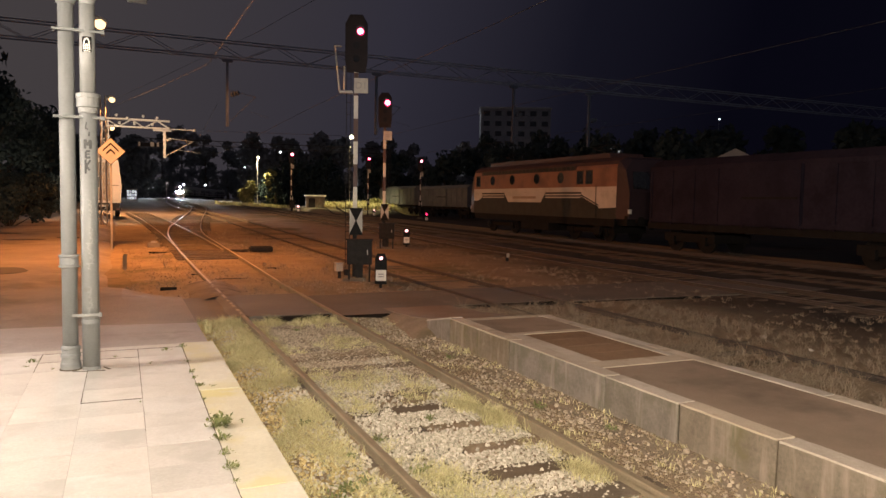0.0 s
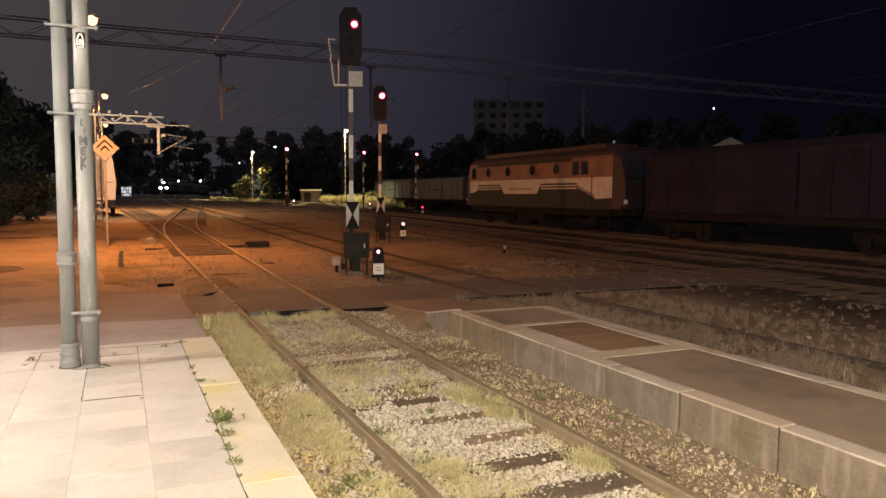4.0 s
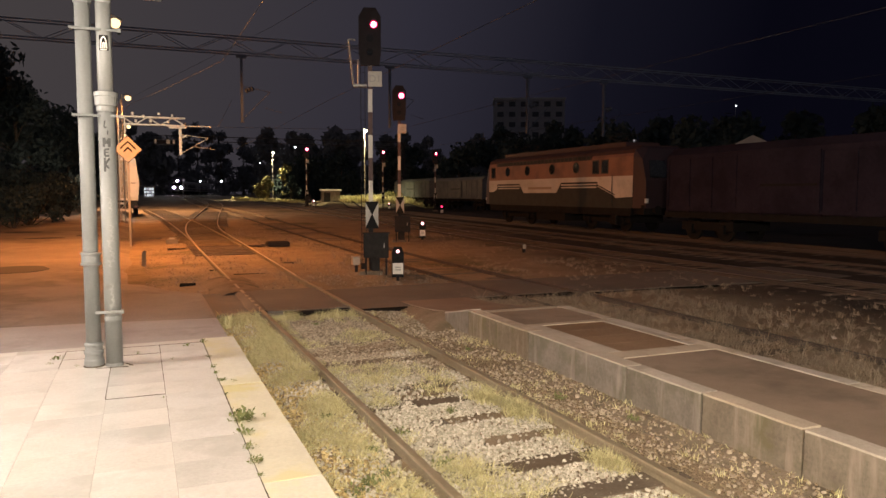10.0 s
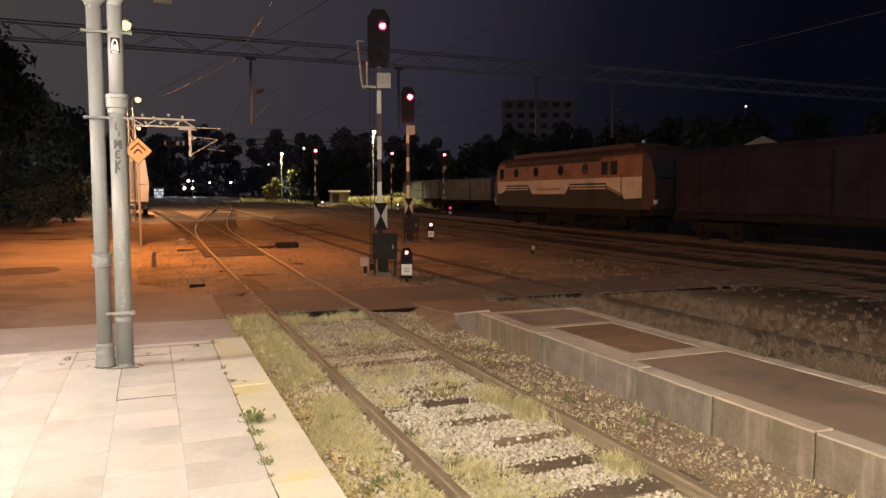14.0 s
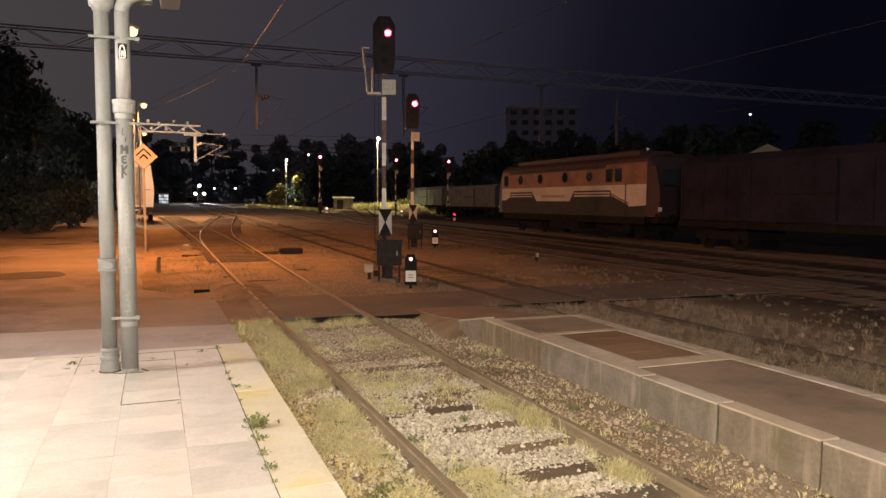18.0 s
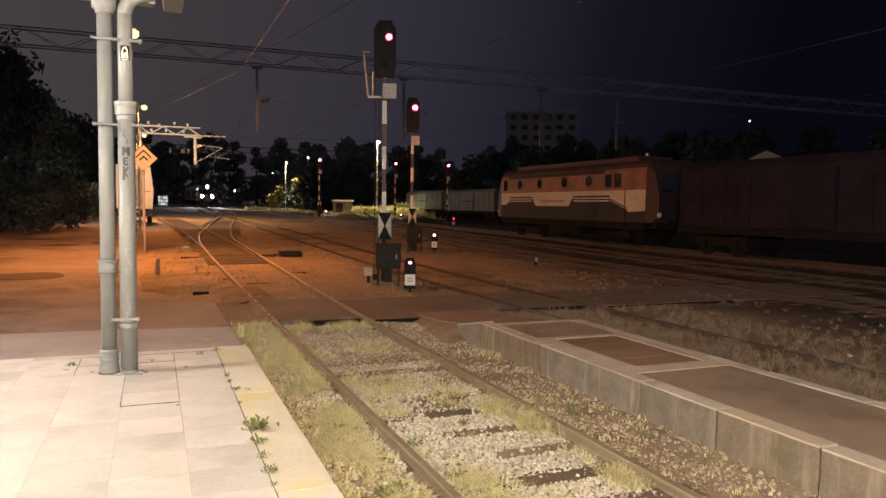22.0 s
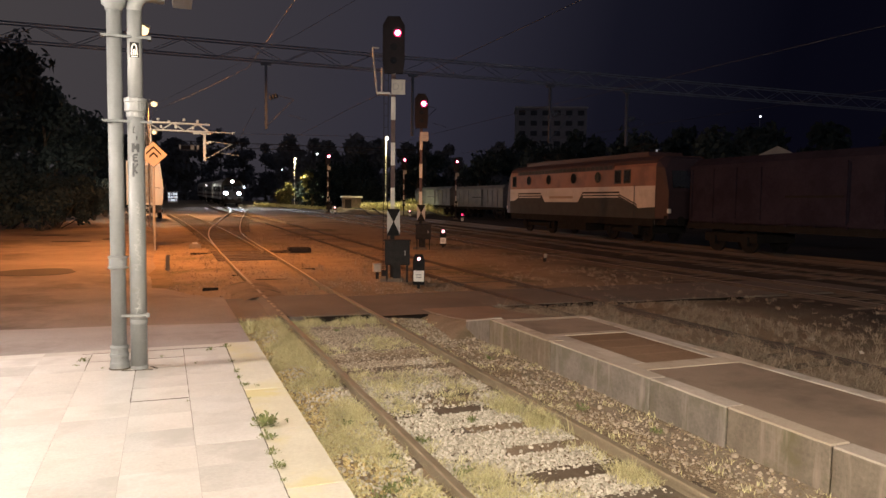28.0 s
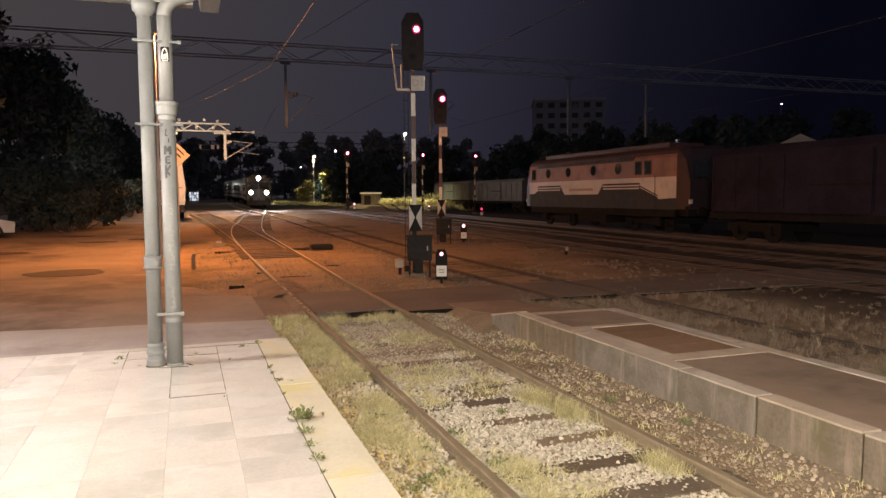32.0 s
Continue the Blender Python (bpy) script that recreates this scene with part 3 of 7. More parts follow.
def sleepers(pts, parent, y0, y1, half=1.3, limit=160, dz=-0.138, name="sleeper"):
    """Wooden sleepers every 0.6 m along the centre line."""
    global SLEEPER
    if SLEEPER is None:
        s = part("sleeper", bx(-1.3, 1.3, -0.125, 0.125, -0.14, 0, 0.012), M_SLEEPER, parent)
        SLEEPER = s.data
        bpy.data.objects.remove(s)
    dist, nxt, made = 0.0, (5.80 - pts[0][1]) % 0.6, 0
    rng = random.Random(len(pts))
    for a, b in zip(pts, pts[1:]):
        seg = math.dist(a, b)
        while nxt <= dist + seg and made < limit:
            u = (nxt - dist) / seg
            x, y = a[0] + (b[0] - a[0]) * u, a[1] + (b[1] - a[1]) * u
            if y0 <= y <= y1:
                o = new(name, SLEEPER)
                o.parent = parent
                o.matrix_basis = pose(x, y, rise(x, y) + (-0.165 if x > 3 else -0.100 if y < 11.6 else -0.066 if y > 24 else -0.19) + rng.uniform(-0.012, 0.008), 0, 0, -math.degrees(math.atan2(b[0] - a[0], b[1] - a[1])) + rng.uniform(-1.2, 1.2))
                o.scale = (half / 1.3, 1, 1)
                made += 1
            nxt += 0.6
        dist += seg


def track(keys, label, sleep=(0, 0), step=1.0, limit=120, material=None, half=1.3, head=None, left=((-99, 999),), right=((-99, 999),), drop=0.0):
    """left and right: the stretches of y in which each rail lies."""
    t = thing("railway_track", (0, 0, 0), label, "railway track", "tracks of the yard")
    pts = smooth_path(keys, step)
    for off, spans in ((-0.751, left), (0.751, right)):
        for y0, y1 in spans:
            sweep([p for p in pts if y0 <= p[1] <= y1], off, t, material=material, head=head, drop=drop)
    if sleep[1] > sleep[0]:
        sleepers([p for p in pts if sleep[0] - 1 <= p[1] <= sleep[1] + 1], t, *sleep, half=half, limit=limit)
    return t, pts


NEAR_KEYS = [(0, -20.054), (0, 20), (0, 30), (-0.18, 40), (-0.68, 55), (-1.4, 70)]
CROSS_KEYS = [(0.02, 16.946), (0.09, 20), (0.18, 26), (0.22, 31), (0.31, 37), (0.68, 42.5), (1.22, 48), (1.95, 55), (3.08, 65), (4.75, 80), (5.9, 95), (6.3, 115), (6.0, 140), (5.7, 165), (5.8, 185), (8.2, 214), (14.2, 243), (26, 280), (40, 320)]
near_track, NEAR_PTS = track(NEAR_KEYS, "rusty track with weedy ballast beside the platform", (-6, 70), limit=130, half=1.0, head=M_RAILWORN, right=((-99, 17), (26, 999)))
cross_track, CROSS_PTS = track(CROSS_KEYS, "curving crossover track lit by the headlamps", (42, 130), limit=100, left=())
# the blade and closure rail on the other side
sweep(smooth_path([(0.0, 25), (0.02, 29), (0.06, 33), (0.14, 36), (0.30, 39), (0.72, 44.5), (1.22, 48.5), *CROSS_KEYS[7:]]), -0.751, cross_track)
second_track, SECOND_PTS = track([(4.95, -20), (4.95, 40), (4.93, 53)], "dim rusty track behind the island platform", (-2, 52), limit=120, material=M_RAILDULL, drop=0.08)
joining_track, JOINING_PTS = track([(4.93, 53), (4.72, 62), (4.4, 70), (3.98, 82), (3.9, 92), (4.1, 104), (4.6, 125), (5.2, 150)], "worn track that the crossover joins", (53, 90), limit=50)
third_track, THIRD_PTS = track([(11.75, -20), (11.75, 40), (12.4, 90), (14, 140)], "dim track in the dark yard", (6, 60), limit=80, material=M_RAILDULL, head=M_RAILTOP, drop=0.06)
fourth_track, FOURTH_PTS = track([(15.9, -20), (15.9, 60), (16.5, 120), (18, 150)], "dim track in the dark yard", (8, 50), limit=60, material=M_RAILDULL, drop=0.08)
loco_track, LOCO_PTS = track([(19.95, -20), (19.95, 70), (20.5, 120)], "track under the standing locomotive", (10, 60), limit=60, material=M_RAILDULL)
# dark bed of the switch, widened to paint the shadow beside the left rail
v, f = [], []
for j in range(41):
    y0_ = 27.2 + 20 * j / 40
    cx = float(np.interp(y0_, [27, 36, 47], [-0.1, 0.05, 0.35]))
    for i in range(9):
        u = i / 8 - 0.5
        y = y0_ + (0.7 * noise.noise(Vector((u * 5, j * 0.5, 3))) if j < 3 or j > 37 else 0)
        w = 1.15 + 0.35 * noise.noise(Vector((y * 0.6, 4.0 * (u > 0), 9))) + 0.03 * (y - 27)
        x = cx + u * 2 * w
        v.append((x, y, rise(x, y) - 0.075 - (0.14 if i in (0, 8) or j in (0, 40) else 0) + 0.02 * noise.noise(Vector((x * 3, y * 3, 1)))))
for j in range(40):
    for i in range(8):
        k = j * 9 + i
        f.append((k, k + 1, k + 10, k + 9))
tagged(raw("ground_switch_bed", v, f, M_PACKED, smooth=True), "dark ballast bed of the switch with painted shade beside the rail", "ground", kind="structure")
# asphalt, then dirt, spread over the outer rail at the crossing
for name, material, ya, yb, wide, label in (("pavement_crossing_cover", M_CROSS, 12.02, 14.78, 0.24, "dark asphalt spread over the outer rail"), ("pavement_dirt_cover", M_COVER, 14.5, 18.7, 0.62, "trodden dirt spread over the outer rail")):
    v, f = [], []
    for j in range(29):
        y = ya + (yb - ya) * j / 28
        for i in range(11):
            u = i / 5 - 1
            w = wide * (1 + 0.35 * noise.noise(Vector((y * 0.9, 3.0 * (u > 0), 2))))
            x = -0.751 + u * w
            low = -0.012 - 0.16 * abs(u) ** 2.2
            z = rise(x, y) + 0.014 + low + 0.010 * noise.noise(Vector((x * 5, y * 4, 5))) - 0.15 * ease((y - 17.2) / 1.3)
            v.append((x, y + 0.12 * noise.noise(Vector((x * 3, j, 1))), z))
    for j in range(28):
        for i in range(10):
            k = j * 11 + i
            f.append((k, k + 1, k + 12, k + 11))
    tagged(raw(name, v, f, material, smooth=True), label, "pavement", kind="structure")
# ---- canopy with its column and downpipe ----
def column(at):
    t = thing("canopy_column", at, "round grey cast-iron canopy column with ringed base", "column")
    part("shaft", lathe([(0.068, 0.0), (0.068, 3.43)], 24), M_POLE, t, smooth=True)
    part("base", lathe([(0.090, 0.012), (0.090, 0.06), (0.082, 0.075), (0.080, 0.115), (0.088, 0.125), (0.088, 0.15), (0.079, 0.16), (0.079, 0.195), (0.085, 0.205), (0.085, 0.22), (0.074, 0.235)], 24), M_POLE, t)
    part("collar", lathe([(0.080, 0.97), (0.094, 0.98), (0.094, 0.995), (0.083, 1.0), (0.083, 1.075), (0.094, 1.08), (0.094, 1.095), (0.080, 1.10)], 24), M_POLE, t)
    part("foot_ring", lathe([(0.098, 0.0), (0.098, 0.008), (0.090, 0.0115)], 24), M_JOINT, t, "dirty foot ring")
    bm = rod((0.03, -0.08, 1.035), (0.03, -0.10, 1.035), 0.022, n=8)
    part("bolt", bm, M_POLE, t)
    part("capital", lathe([(0.077, 3.42), (0.084, 3.45), (0.108, 3.47), (0.112, 3.56)], 24), M_POLE, t, smooth=True)
    return t


M_STRAP = mat("dull_strap_steel", (0.10, 0.115, 0.12), (0.14, 0.155, 0.16), 0.6, scale=5, fine=40, bump=0.1, dist=0.002)


def clamp(parent, z, x0, x1):
    """A flat strap that ties the pipe to the column."""
    bm = bx(x0 - 0.10, x1 + 0.10, -0.105, -0.095, z - 0.012, z + 0.012, 0.003)
    bx(x0 - 0.11, x0 - 0.085, -0.11, -0.02, z - 0.012, z + 0.012, 0, bm)
    bx(x1 + 0.085, x1 + 0.115, -0.11, -0.02, z - 0.018, z + 0.018, 0, bm)
    rod((x0 - 0.10, -0.10, z), (x0 - 0.10, -0.118, z), 0.010, n=8, bm=bm)
    return part("strap", bm, M_STRAP, parent)


def downpipe(at):
    t = thing("downpipe", at, "grey rainwater downpipe with scribbles and a sticker", "downpipe")
    part("lower_pipe", lathe([(0.077, 0.0), (0.077, 2.52)], 24), M_PIPE, t, smooth=True)
    part("upper_pipe", lathe([(0.068, 2.52), (0.068, 3.42)], 24), M_PIPE, t, smooth=True)
    part("socket", lathe([(0.080, 2.42), (0.086, 2.43), (0.086, 2.47), (0.100, 2.48), (0.100, 2.56), (0.106, 2.565), (0.106, 2.60), (0.072, 2.61)], 24), M_PIPE, t)
    centre = [Vector((0, 0, 3.42)) + Vector((0.2 * (1 - math.cos(a)), 0, 0.2 * math.sin(a))) for a in [radians(68) * i / 8 for i in range(9)]]
    centre.append(centre[-1] + Vector((0.5, 0, 0.20)))
    bm = bmesh.new()
    rings = []
    for i, c in enumerate(centre):
        d = (centre[min(i + 1, 9)] - centre[max(i - 1, 0)]).normalized()
        u = Vector((0, 1, 0)).cross(d).normalized()
        rings.append([bm.verts.new(c + (u * math.cos(a) + Vector((0, 1, 0)) * math.sin(a)) * 0.068) for a in [2 * math.pi * k / 18 for k in range(18)]])
    for ra, rb in zip(rings, rings[1:]):
        for k in range(18):
            bm.faces.new((ra[k], ra[(k + 1) % 18], rb[(k + 1) % 18], rb[k]))
    bmesh.ops.recalc_face_normals(bm, faces=bm.faces)
    part("elbow", bm, M_PIPE, t, smooth=True)
    part("foot_collar", lathe([(0.082, 0.0), (0.082, 0.02), (0.078, 0.03)], 20), M_PIPE, t)
    # hinge pin with a short tie bar low on the pipe
    bm = bx(-0.15, 0.10, -0.10, -0.085, 0.52, 0.545)
    rod((0.085, -0.0925, 0.51), (0.085, -0.0925, 0.555), 0.014, n=8, bm=bm)
    part("tie_bar", bm, M_PIPE, t)
    part("joint_ring", lathe([(0.079, 0.44), (0.082, 0.45), (0.082, 0.475), (0.079, 0.485)], 24), M_PIPE, t)

    def on_pipe(pts, w, r=0.0785, thick=0.002, bm=None):
        """A stroke of paint laid on the round of the pipe: points (angle, height)."""
        bm = bm or bmesh.new()
        for (a0, z0), (a1, z1) in zip(pts, pts[1:]):
            for i in range(3):
                u0, u1 = i / 3, (i + 1) / 3
                q = [(a0 + (a1 - a0) * u, z0 + (z1 - z0) * u) for u in (u0, u1)]
                dx, dz = (q[1][0] - q[0][0]) * r, q[1][1] - q[0][1]
                ln = math.hypot(dx, dz) or 1
                px, pz = -dz / ln * w / 2 / r, dx / ln * w / 2
                c = [(q[0][0] + px, q[0][1] + pz), (q[1][0] + px, q[1][1] + pz), (q[1][0] - px, q[1][1] - pz), (q[0][0] - px, q[0][1] - pz)]
                bm.faces.new([bm.verts.new((r * math.sin(a), -r * math.cos(a), z)) for a, z in c])
        return bm
    ink = mat("faded_marker_ink", (0.025, 0.028, 0.03), (0.06, 0.065, 0.068), 0.6, scale=20, fine=60, bump=0)
    chalk = mat("white_paint_scribble", (0.23, 0.245, 0.245), (0.30, 0.31, 0.305), 0.6, scale=20, fine=60, bump=0)
    strokes = [([(-0.15, 2.335), (-0.28, 2.275), (0.02, 2.27)], 0.010), ([(0.12, 2.245), (0.10, 2.205)], 0.010),
               ([(-0.36, 2.09), (-0.34, 2.175), (-0.05, 2.12), (0.26, 2.17), (0.25, 2.09)], 0.024), ([(0.22, 2.07), (-0.28, 2.065), (-0.26, 2.005), (0.20, 2.01)], 0.020),
               ([(-0.26, 2.04), (0.14, 2.04)], 0.014), ([(-0.30, 1.99), (-0.32, 1.86)], 0.020), ([(0.22, 1.985), (-0.24, 1.93), (0.12, 1.89)], 0.018)]
    for pts, w in strokes:
        part("scrawl", on_pipe(pts, w), ink, t, "faded dark marker scrawl")
    rng = random.Random(5)
    for z0, n in ((1.62, 3), (1.36, 6), (1.12, 3), (0.80, 5)):
        z, line = z0, []
        for i in range(n):
            a = rng.uniform(-0.2, 0.3)
            line += [(a - 0.25, z), (a + 0.15, z - 0.02), (a - 0.1, z - 0.05), (a + 0.25, z - 0.055)]
            z -= 0.05
        part("scribble", on_pipe(line, 0.009), chalk, t, "white paint scribble")
    bm = bmesh.new()
    for k in range(7):
        on_pipe([(-0.52 + 0.1733 * k, 3.12), (-0.52 + 0.1733 * k, 2.98)], 0.0124, 0.0695, bm=bm)
    st = part("sticker", bm, M_BLACK, t, "small black sticker with a white arch")
    bm = bmesh.new()
    on_pipe([(-0.38, 3.000), (-0.36, 3.060), (-0.2, 3.095), (0.05, 3.105), (0.25, 3.080), (0.36, 3.000)], 0.012, 0.0705, bm=bm)
    on_pipe([(-0.12, 3.000), (-0.1, 3.050), (0.1, 3.050), (0.12, 3.000)], 0.010, 0.0705, bm=bm)
    on_pipe([(-0.4, 2.988), (0.4, 2.988)], 0.008, 0.0705, bm=bm)
    part("print", bm, M_WHITE, st)
    return t


COL_AT = (-3.00, 7.62, 0.25)
PIPE_AT = (-2.822, 7.58, 0.25)
col = column(COL_AT)
for z in (2.38, 3.17):
    clamp(col, z, 0.0, 0.21)
pipe = downpipe(PIPE_AT)

roof = thing("canopy_roof", (0, 0, 0), "platform canopy roof edge in grey steel and sheet", "roof", kind="structure")
part("end_beam", bx(-13.5, -2.55, 7.62, 7.78, 3.81, 4.03, 0.01), M_POLE, roof)
part("eaves_beam", bx(-3.13, -2.96, -22, 7.6, 3.83, 4.03), M_POLE, roof)
part("roof_sheet", prism([(-13.5, 4.8), (-2.45, 4.05), (-2.45, 4.10), (-13.5, 4.85)], -22, 8.1), M_GALV, roof)
part("gutter", prism([(-2.47, 3.87), (-2.29, 3.87), (-2.27, 4.02), (-2.31, 4.02), (-2.33, 3.91), (-2.43, 3.91), (-2.45, 4.02), (-2.49, 4.02)], -22, 8.12), M_POLE, roof)
for xx, yy in ((-7.2, 7.5), (-4.3, 5.2), (-2.75, -1.6), (-3.3, -7.0)):
    lum = thing("canopy_luminaire", (xx, yy, 3.60), "flat canopy lamp housing above the platform", "lamp", "canopy lamps")
    part("housing", bx(-0.2, 0.2, -0.55, 0.55, 0.06, 0.16, 0.02), M_POLE, lum)
    part("hanger", rod((0, 0, 0.16), (0, 0, 0.52 if xx > -4 else 0.60 if xx > -5 else 0.79), 0.015, n=8), M_POLE, lum)
# station building wall behind and beside the camera closes the place
tagged(part("wall_station", bx(-13.9, -13.5, -25, 6.0, 0.0, 6.2), M_WALLPALE), "pale rendered station wall", "wall", kind="structure")


# ---- signals ----
def letters(txt, size, parent, material, loc, name="lettering"):
    cu = bpy.data.curves.new("lettering", "FONT")
    cu.body, cu.size, cu.align_x, cu.align_y, cu.extrude = txt, size, "CENTER", "CENTER", 0.001
    tmp = new("lettering", cu)
    me = bpy.data.meshes.new_from_object(tmp.evaluated_get(bpy.context.evaluated_depsgraph_get()))
    bpy.data.objects.remove(tmp)
    me.materials.clear()
    me.materials.append(material)
    o = new(name, me)
    o.parent = parent
    o.matrix_basis = pose(*loc, 90, 0, 0)
    return o


def bars(parent, w, h, n, loc, material):
    bm = bmesh.new()
    for i in range(n):
        z = loc[2] + h / 2 - h * (i + 0.5) / n
        bx(loc[0] - w / 2, loc[0] + w / 2, loc[1] - 0.002, loc[1], z - h / n * 0.22, z + h / n * 0.22, 0, bm)
    return part("print", bm, material, parent)


M_HEAD = mat("dusty_dark_signal_paint", (0.018, 0.016, 0.018), (0.032, 0.028, 0.031), 0.85, scale=4, fine=30, bump=0.1, dist=0.003, spec=0.1)
M_FADED = mat("faded_grey_print", (0.22, 0.22, 0.22), (0.34, 0.34, 0.33), 0.6, scale=20, fine=60, bump=0)
M_BANDRED = mat("dull_red_band_paint", (0.04, 0.02, 0.019), (0.07, 0.028, 0.026), 0.6, scale=4, fine=30, bump=0.1, dist=0.003)


def lens(parent, loc, r, core=True, g=None):
    """A signal aspect: a hooded lens that glows, facing the platform."""
    x, y, z = loc
    bm = bmesh.new()
    n = 16
    for i in range(n):
        a0, a1 = math.pi * (i / n), math.pi * ((i + 1) / n)
        q = [(math.cos(a) * r * 1.25, math.sin(a) * r * 1.25) for a in (a0, a1)]
        v = [bm.verts.new((x + q[0][0], y, z + q[0][1])), bm.verts.new((x + q[1][0], y, z + q[1][1])), bm.verts.new((x + q[1][0], y - r * 1.6, z + q[1][1])), bm.verts.new((x + q[0][0], y - r * 1.6, z + q[0][1]))]
        bm.faces.new(v)
    hood = part("hood", bm, M_BLACK, parent)
    part("lens", rod((x, y - 0.012, z), (x, y - 0.03, z), r, n=20), g or G_RED, hood, "glowing red lens")
    if core:
        part("bulb", rod((x, y - 0.03, z), (x, y - 0.045, z), r * 0.68, n=16), G_REDCORE, hood, "bright lamp in the lens")
    return hood


def mast_signal(at, lamp_z, turn, plate="", full=True, r=0.11, cabinet=True, group="main signals", base_z=None, bands=True):
    t = thing("main_signal", at, "tall red-lit railway signal on a red and white banded mast", "signal", group, rz=turn)
    H = lamp_z - at[2]
    part("foundation", bx(-0.3, 0.3, -0.3, 0.3, -0.25, 0.08, 0.03), M_SLEEPER, t)
    # banded mast
    z, i = 0.08, 0
    top = H - 0.9
    while z < top:
        z1 = min(z + 0.58, top)
        if full:
            part("mast_band", bx(-0.055, 0.055, -0.05, 0.05, z, z1), (M_BANDRED, M_BANDWHITE)[i % 2] if z > 0.9 else M_DARKSTEEL, t)
        else:
            part("mast_band", bx(-0.06, 0.06, -0.05, 0.05, z, z1), (M_BANDRED, M_BANDWHITE)[i % 2] if z > 0.7 else M_DARKSTEEL, t)
        z, i = z1, i + 1
    head = part("signal_head", prism([(-0.24, H - 1.0), (0.24, H - 1.0), (0.28, H - 0.7), (0.28, H + 0.2), (0.15, H + 0.42), (-0.15, H + 0.42), (-0.28, H + 0.2), (-0.28, H - 0.7)], -0.16, 0.0), M_HEAD, t)
    lens(head, (0.10, -0.16, H), r)
    for k in (1, 2):
        bm = rod((0, -0.165, H - 0.34 * k), (0, -0.175, H - 0.34 * k), 0.09, n=16)
        part("dark_lens", bm, M_GLASS, head)
    pz = H - 1.34
    pl = part("number_plate", bx(-0.05, 0.30, -0.12, -0.10, pz - 0.19, pz + 0.19, 0.004), M_PLATE, t, "white identification plate")
    if plate:
        letters(plate, 0.25, pl, M_FADED, (0.125, -0.1225, pz))
    else:
        bars(pl, 0.16, 0.16, 2, (0.125, -0.121, pz), M_FADED)
    # hourglass plate: white triangles on black
    hz = 1.53
    hp = part("hourglass_plate", bx(-0.135, 0.195, -0.11, -0.09, hz - 0.36, hz + 0.33), M_BLACK, t, "black plate with white hourglass")
    for sx in (-1, 1):
        xo = 0.03 + sx * 0.165
        bm = prism([(xo, hz - 0.33), (xo, hz + 0.31), (0.03 + sx * 0.012, hz)], -0.114, -0.1105)
        part("white_triangle", bm, M_PLATE, hp)
    if cabinet:
        cb = part("cabinet", bx(-0.19, 0.45, -0.34, -0.07, 0.42, 1.04, 0.015), M_DARKSTEEL, t, "dark relay cabinet")
        part("cabinet_door", bx(-0.14, 0.40, -0.355, -0.341, 0.47, 0.99, 0.004), M_DARKSTEEL, cb)
        part("door_handle", bx(0.32, 0.345, -0.385, -0.356, 0.68, 0.80, 0.004), M_GALV, cb)
        part("cabinet_roof", bx(-0.22, 0.48, -0.37, -0.05, 1.041, 1.07, 0.006), M_DARKSTEEL, cb)
        for lx in (-0.13, 0.39):
            part("cabinet_leg", bx(lx - 0.025, lx + 0.025, -0.30, -0.25, -0.2, 0.42), M_DARKSTEEL, cb)
        part("cable_trunk", bx(0.02, 0.22, -0.26, -0.10, -0.2, 0.419, 0.01), M_DARKSTEEL, cb)
    if full:
        # ladder on the left of the mast, and the guard rail of the lamp platform
        for lx in (-0.24, -0.13):
            part("ladder_stile", bx(lx - 0.008, lx + 0.008, 0.0, 0.02, 0.1, H - 0.9), M_HEAD, t)
        for i in range(int((H - 1.2) / 0.3)):
            part("ladder_rung", rod((-0.24, 0.015, 0.35 + 0.3 * i), (-0.13, 0.015, 0.35 + 0.3 * i), 0.007, n=6), M_HEAD, t)
        bm = rod((-0.42, -0.05, H - 1.48), (-0.54, -0.05, H - 0.35), 0.022, n=8)
        rod((-0.54, -0.05, H - 0.35), (-0.37, -0.05, H - 0.36), 0.02, n=8, bm=bm)
        rod((-0.30, -0.05, H - 1.5), (-0.30, -0.05, H - 0.85), 0.02, n=8, bm=bm)
        rod((-0.42, -0.05, H - 1.48), (-0.1, -0.05, H - 1.48), 0.022, n=8, bm=bm)
        part("guard_rail", bm, M_GALV, t)
        part("service_step", bx(-0.42, -0.08, -0.14, 0.1, H - 1.53, H - 1.49), M_GALV, t)
    return t


def dwarf_signal(at, turn, plate=True, s=1.0, g=None):
    t = thing("shunting_signal", at, "low black shunting signal with lit lens and white plate", "signal", "shunting signals", rz=turn)
    part("post", rod((0, 0, -0.2), (0, 0, 0.14), 0.05 * s), M_DARKSTEEL, t)
    bd = part("body", prism([(-0.14, 0.08), (0.14, 0.08), (0.14, 0.66), (0.09, 0.80), (-0.09, 0.80), (-0.14, 0.66)], -0.10, 0.08), M_BLACK, t)
    lens(bd, (0, -0.10, 0.70), 0.055 * s, False, g or G_DWARF)
    part("dark_lens", rod((0, -0.10, 0.54), (0, -0.11, 0.54), 0.04, n=14), M_GLASS, bd)
    pl = part("number_plate", bx(-0.125, 0.125, -0.125, -0.11, 0.16, 0.42, 0.004), M_WHITE, t, "white plate")
    bars(pl, 0.13, 0.12, 2, (0, -0.126, 0.29), M_FADED)
    return t


def base_at(x, y, d=-0.15):
    return (x, y, rise(x, y) + d)


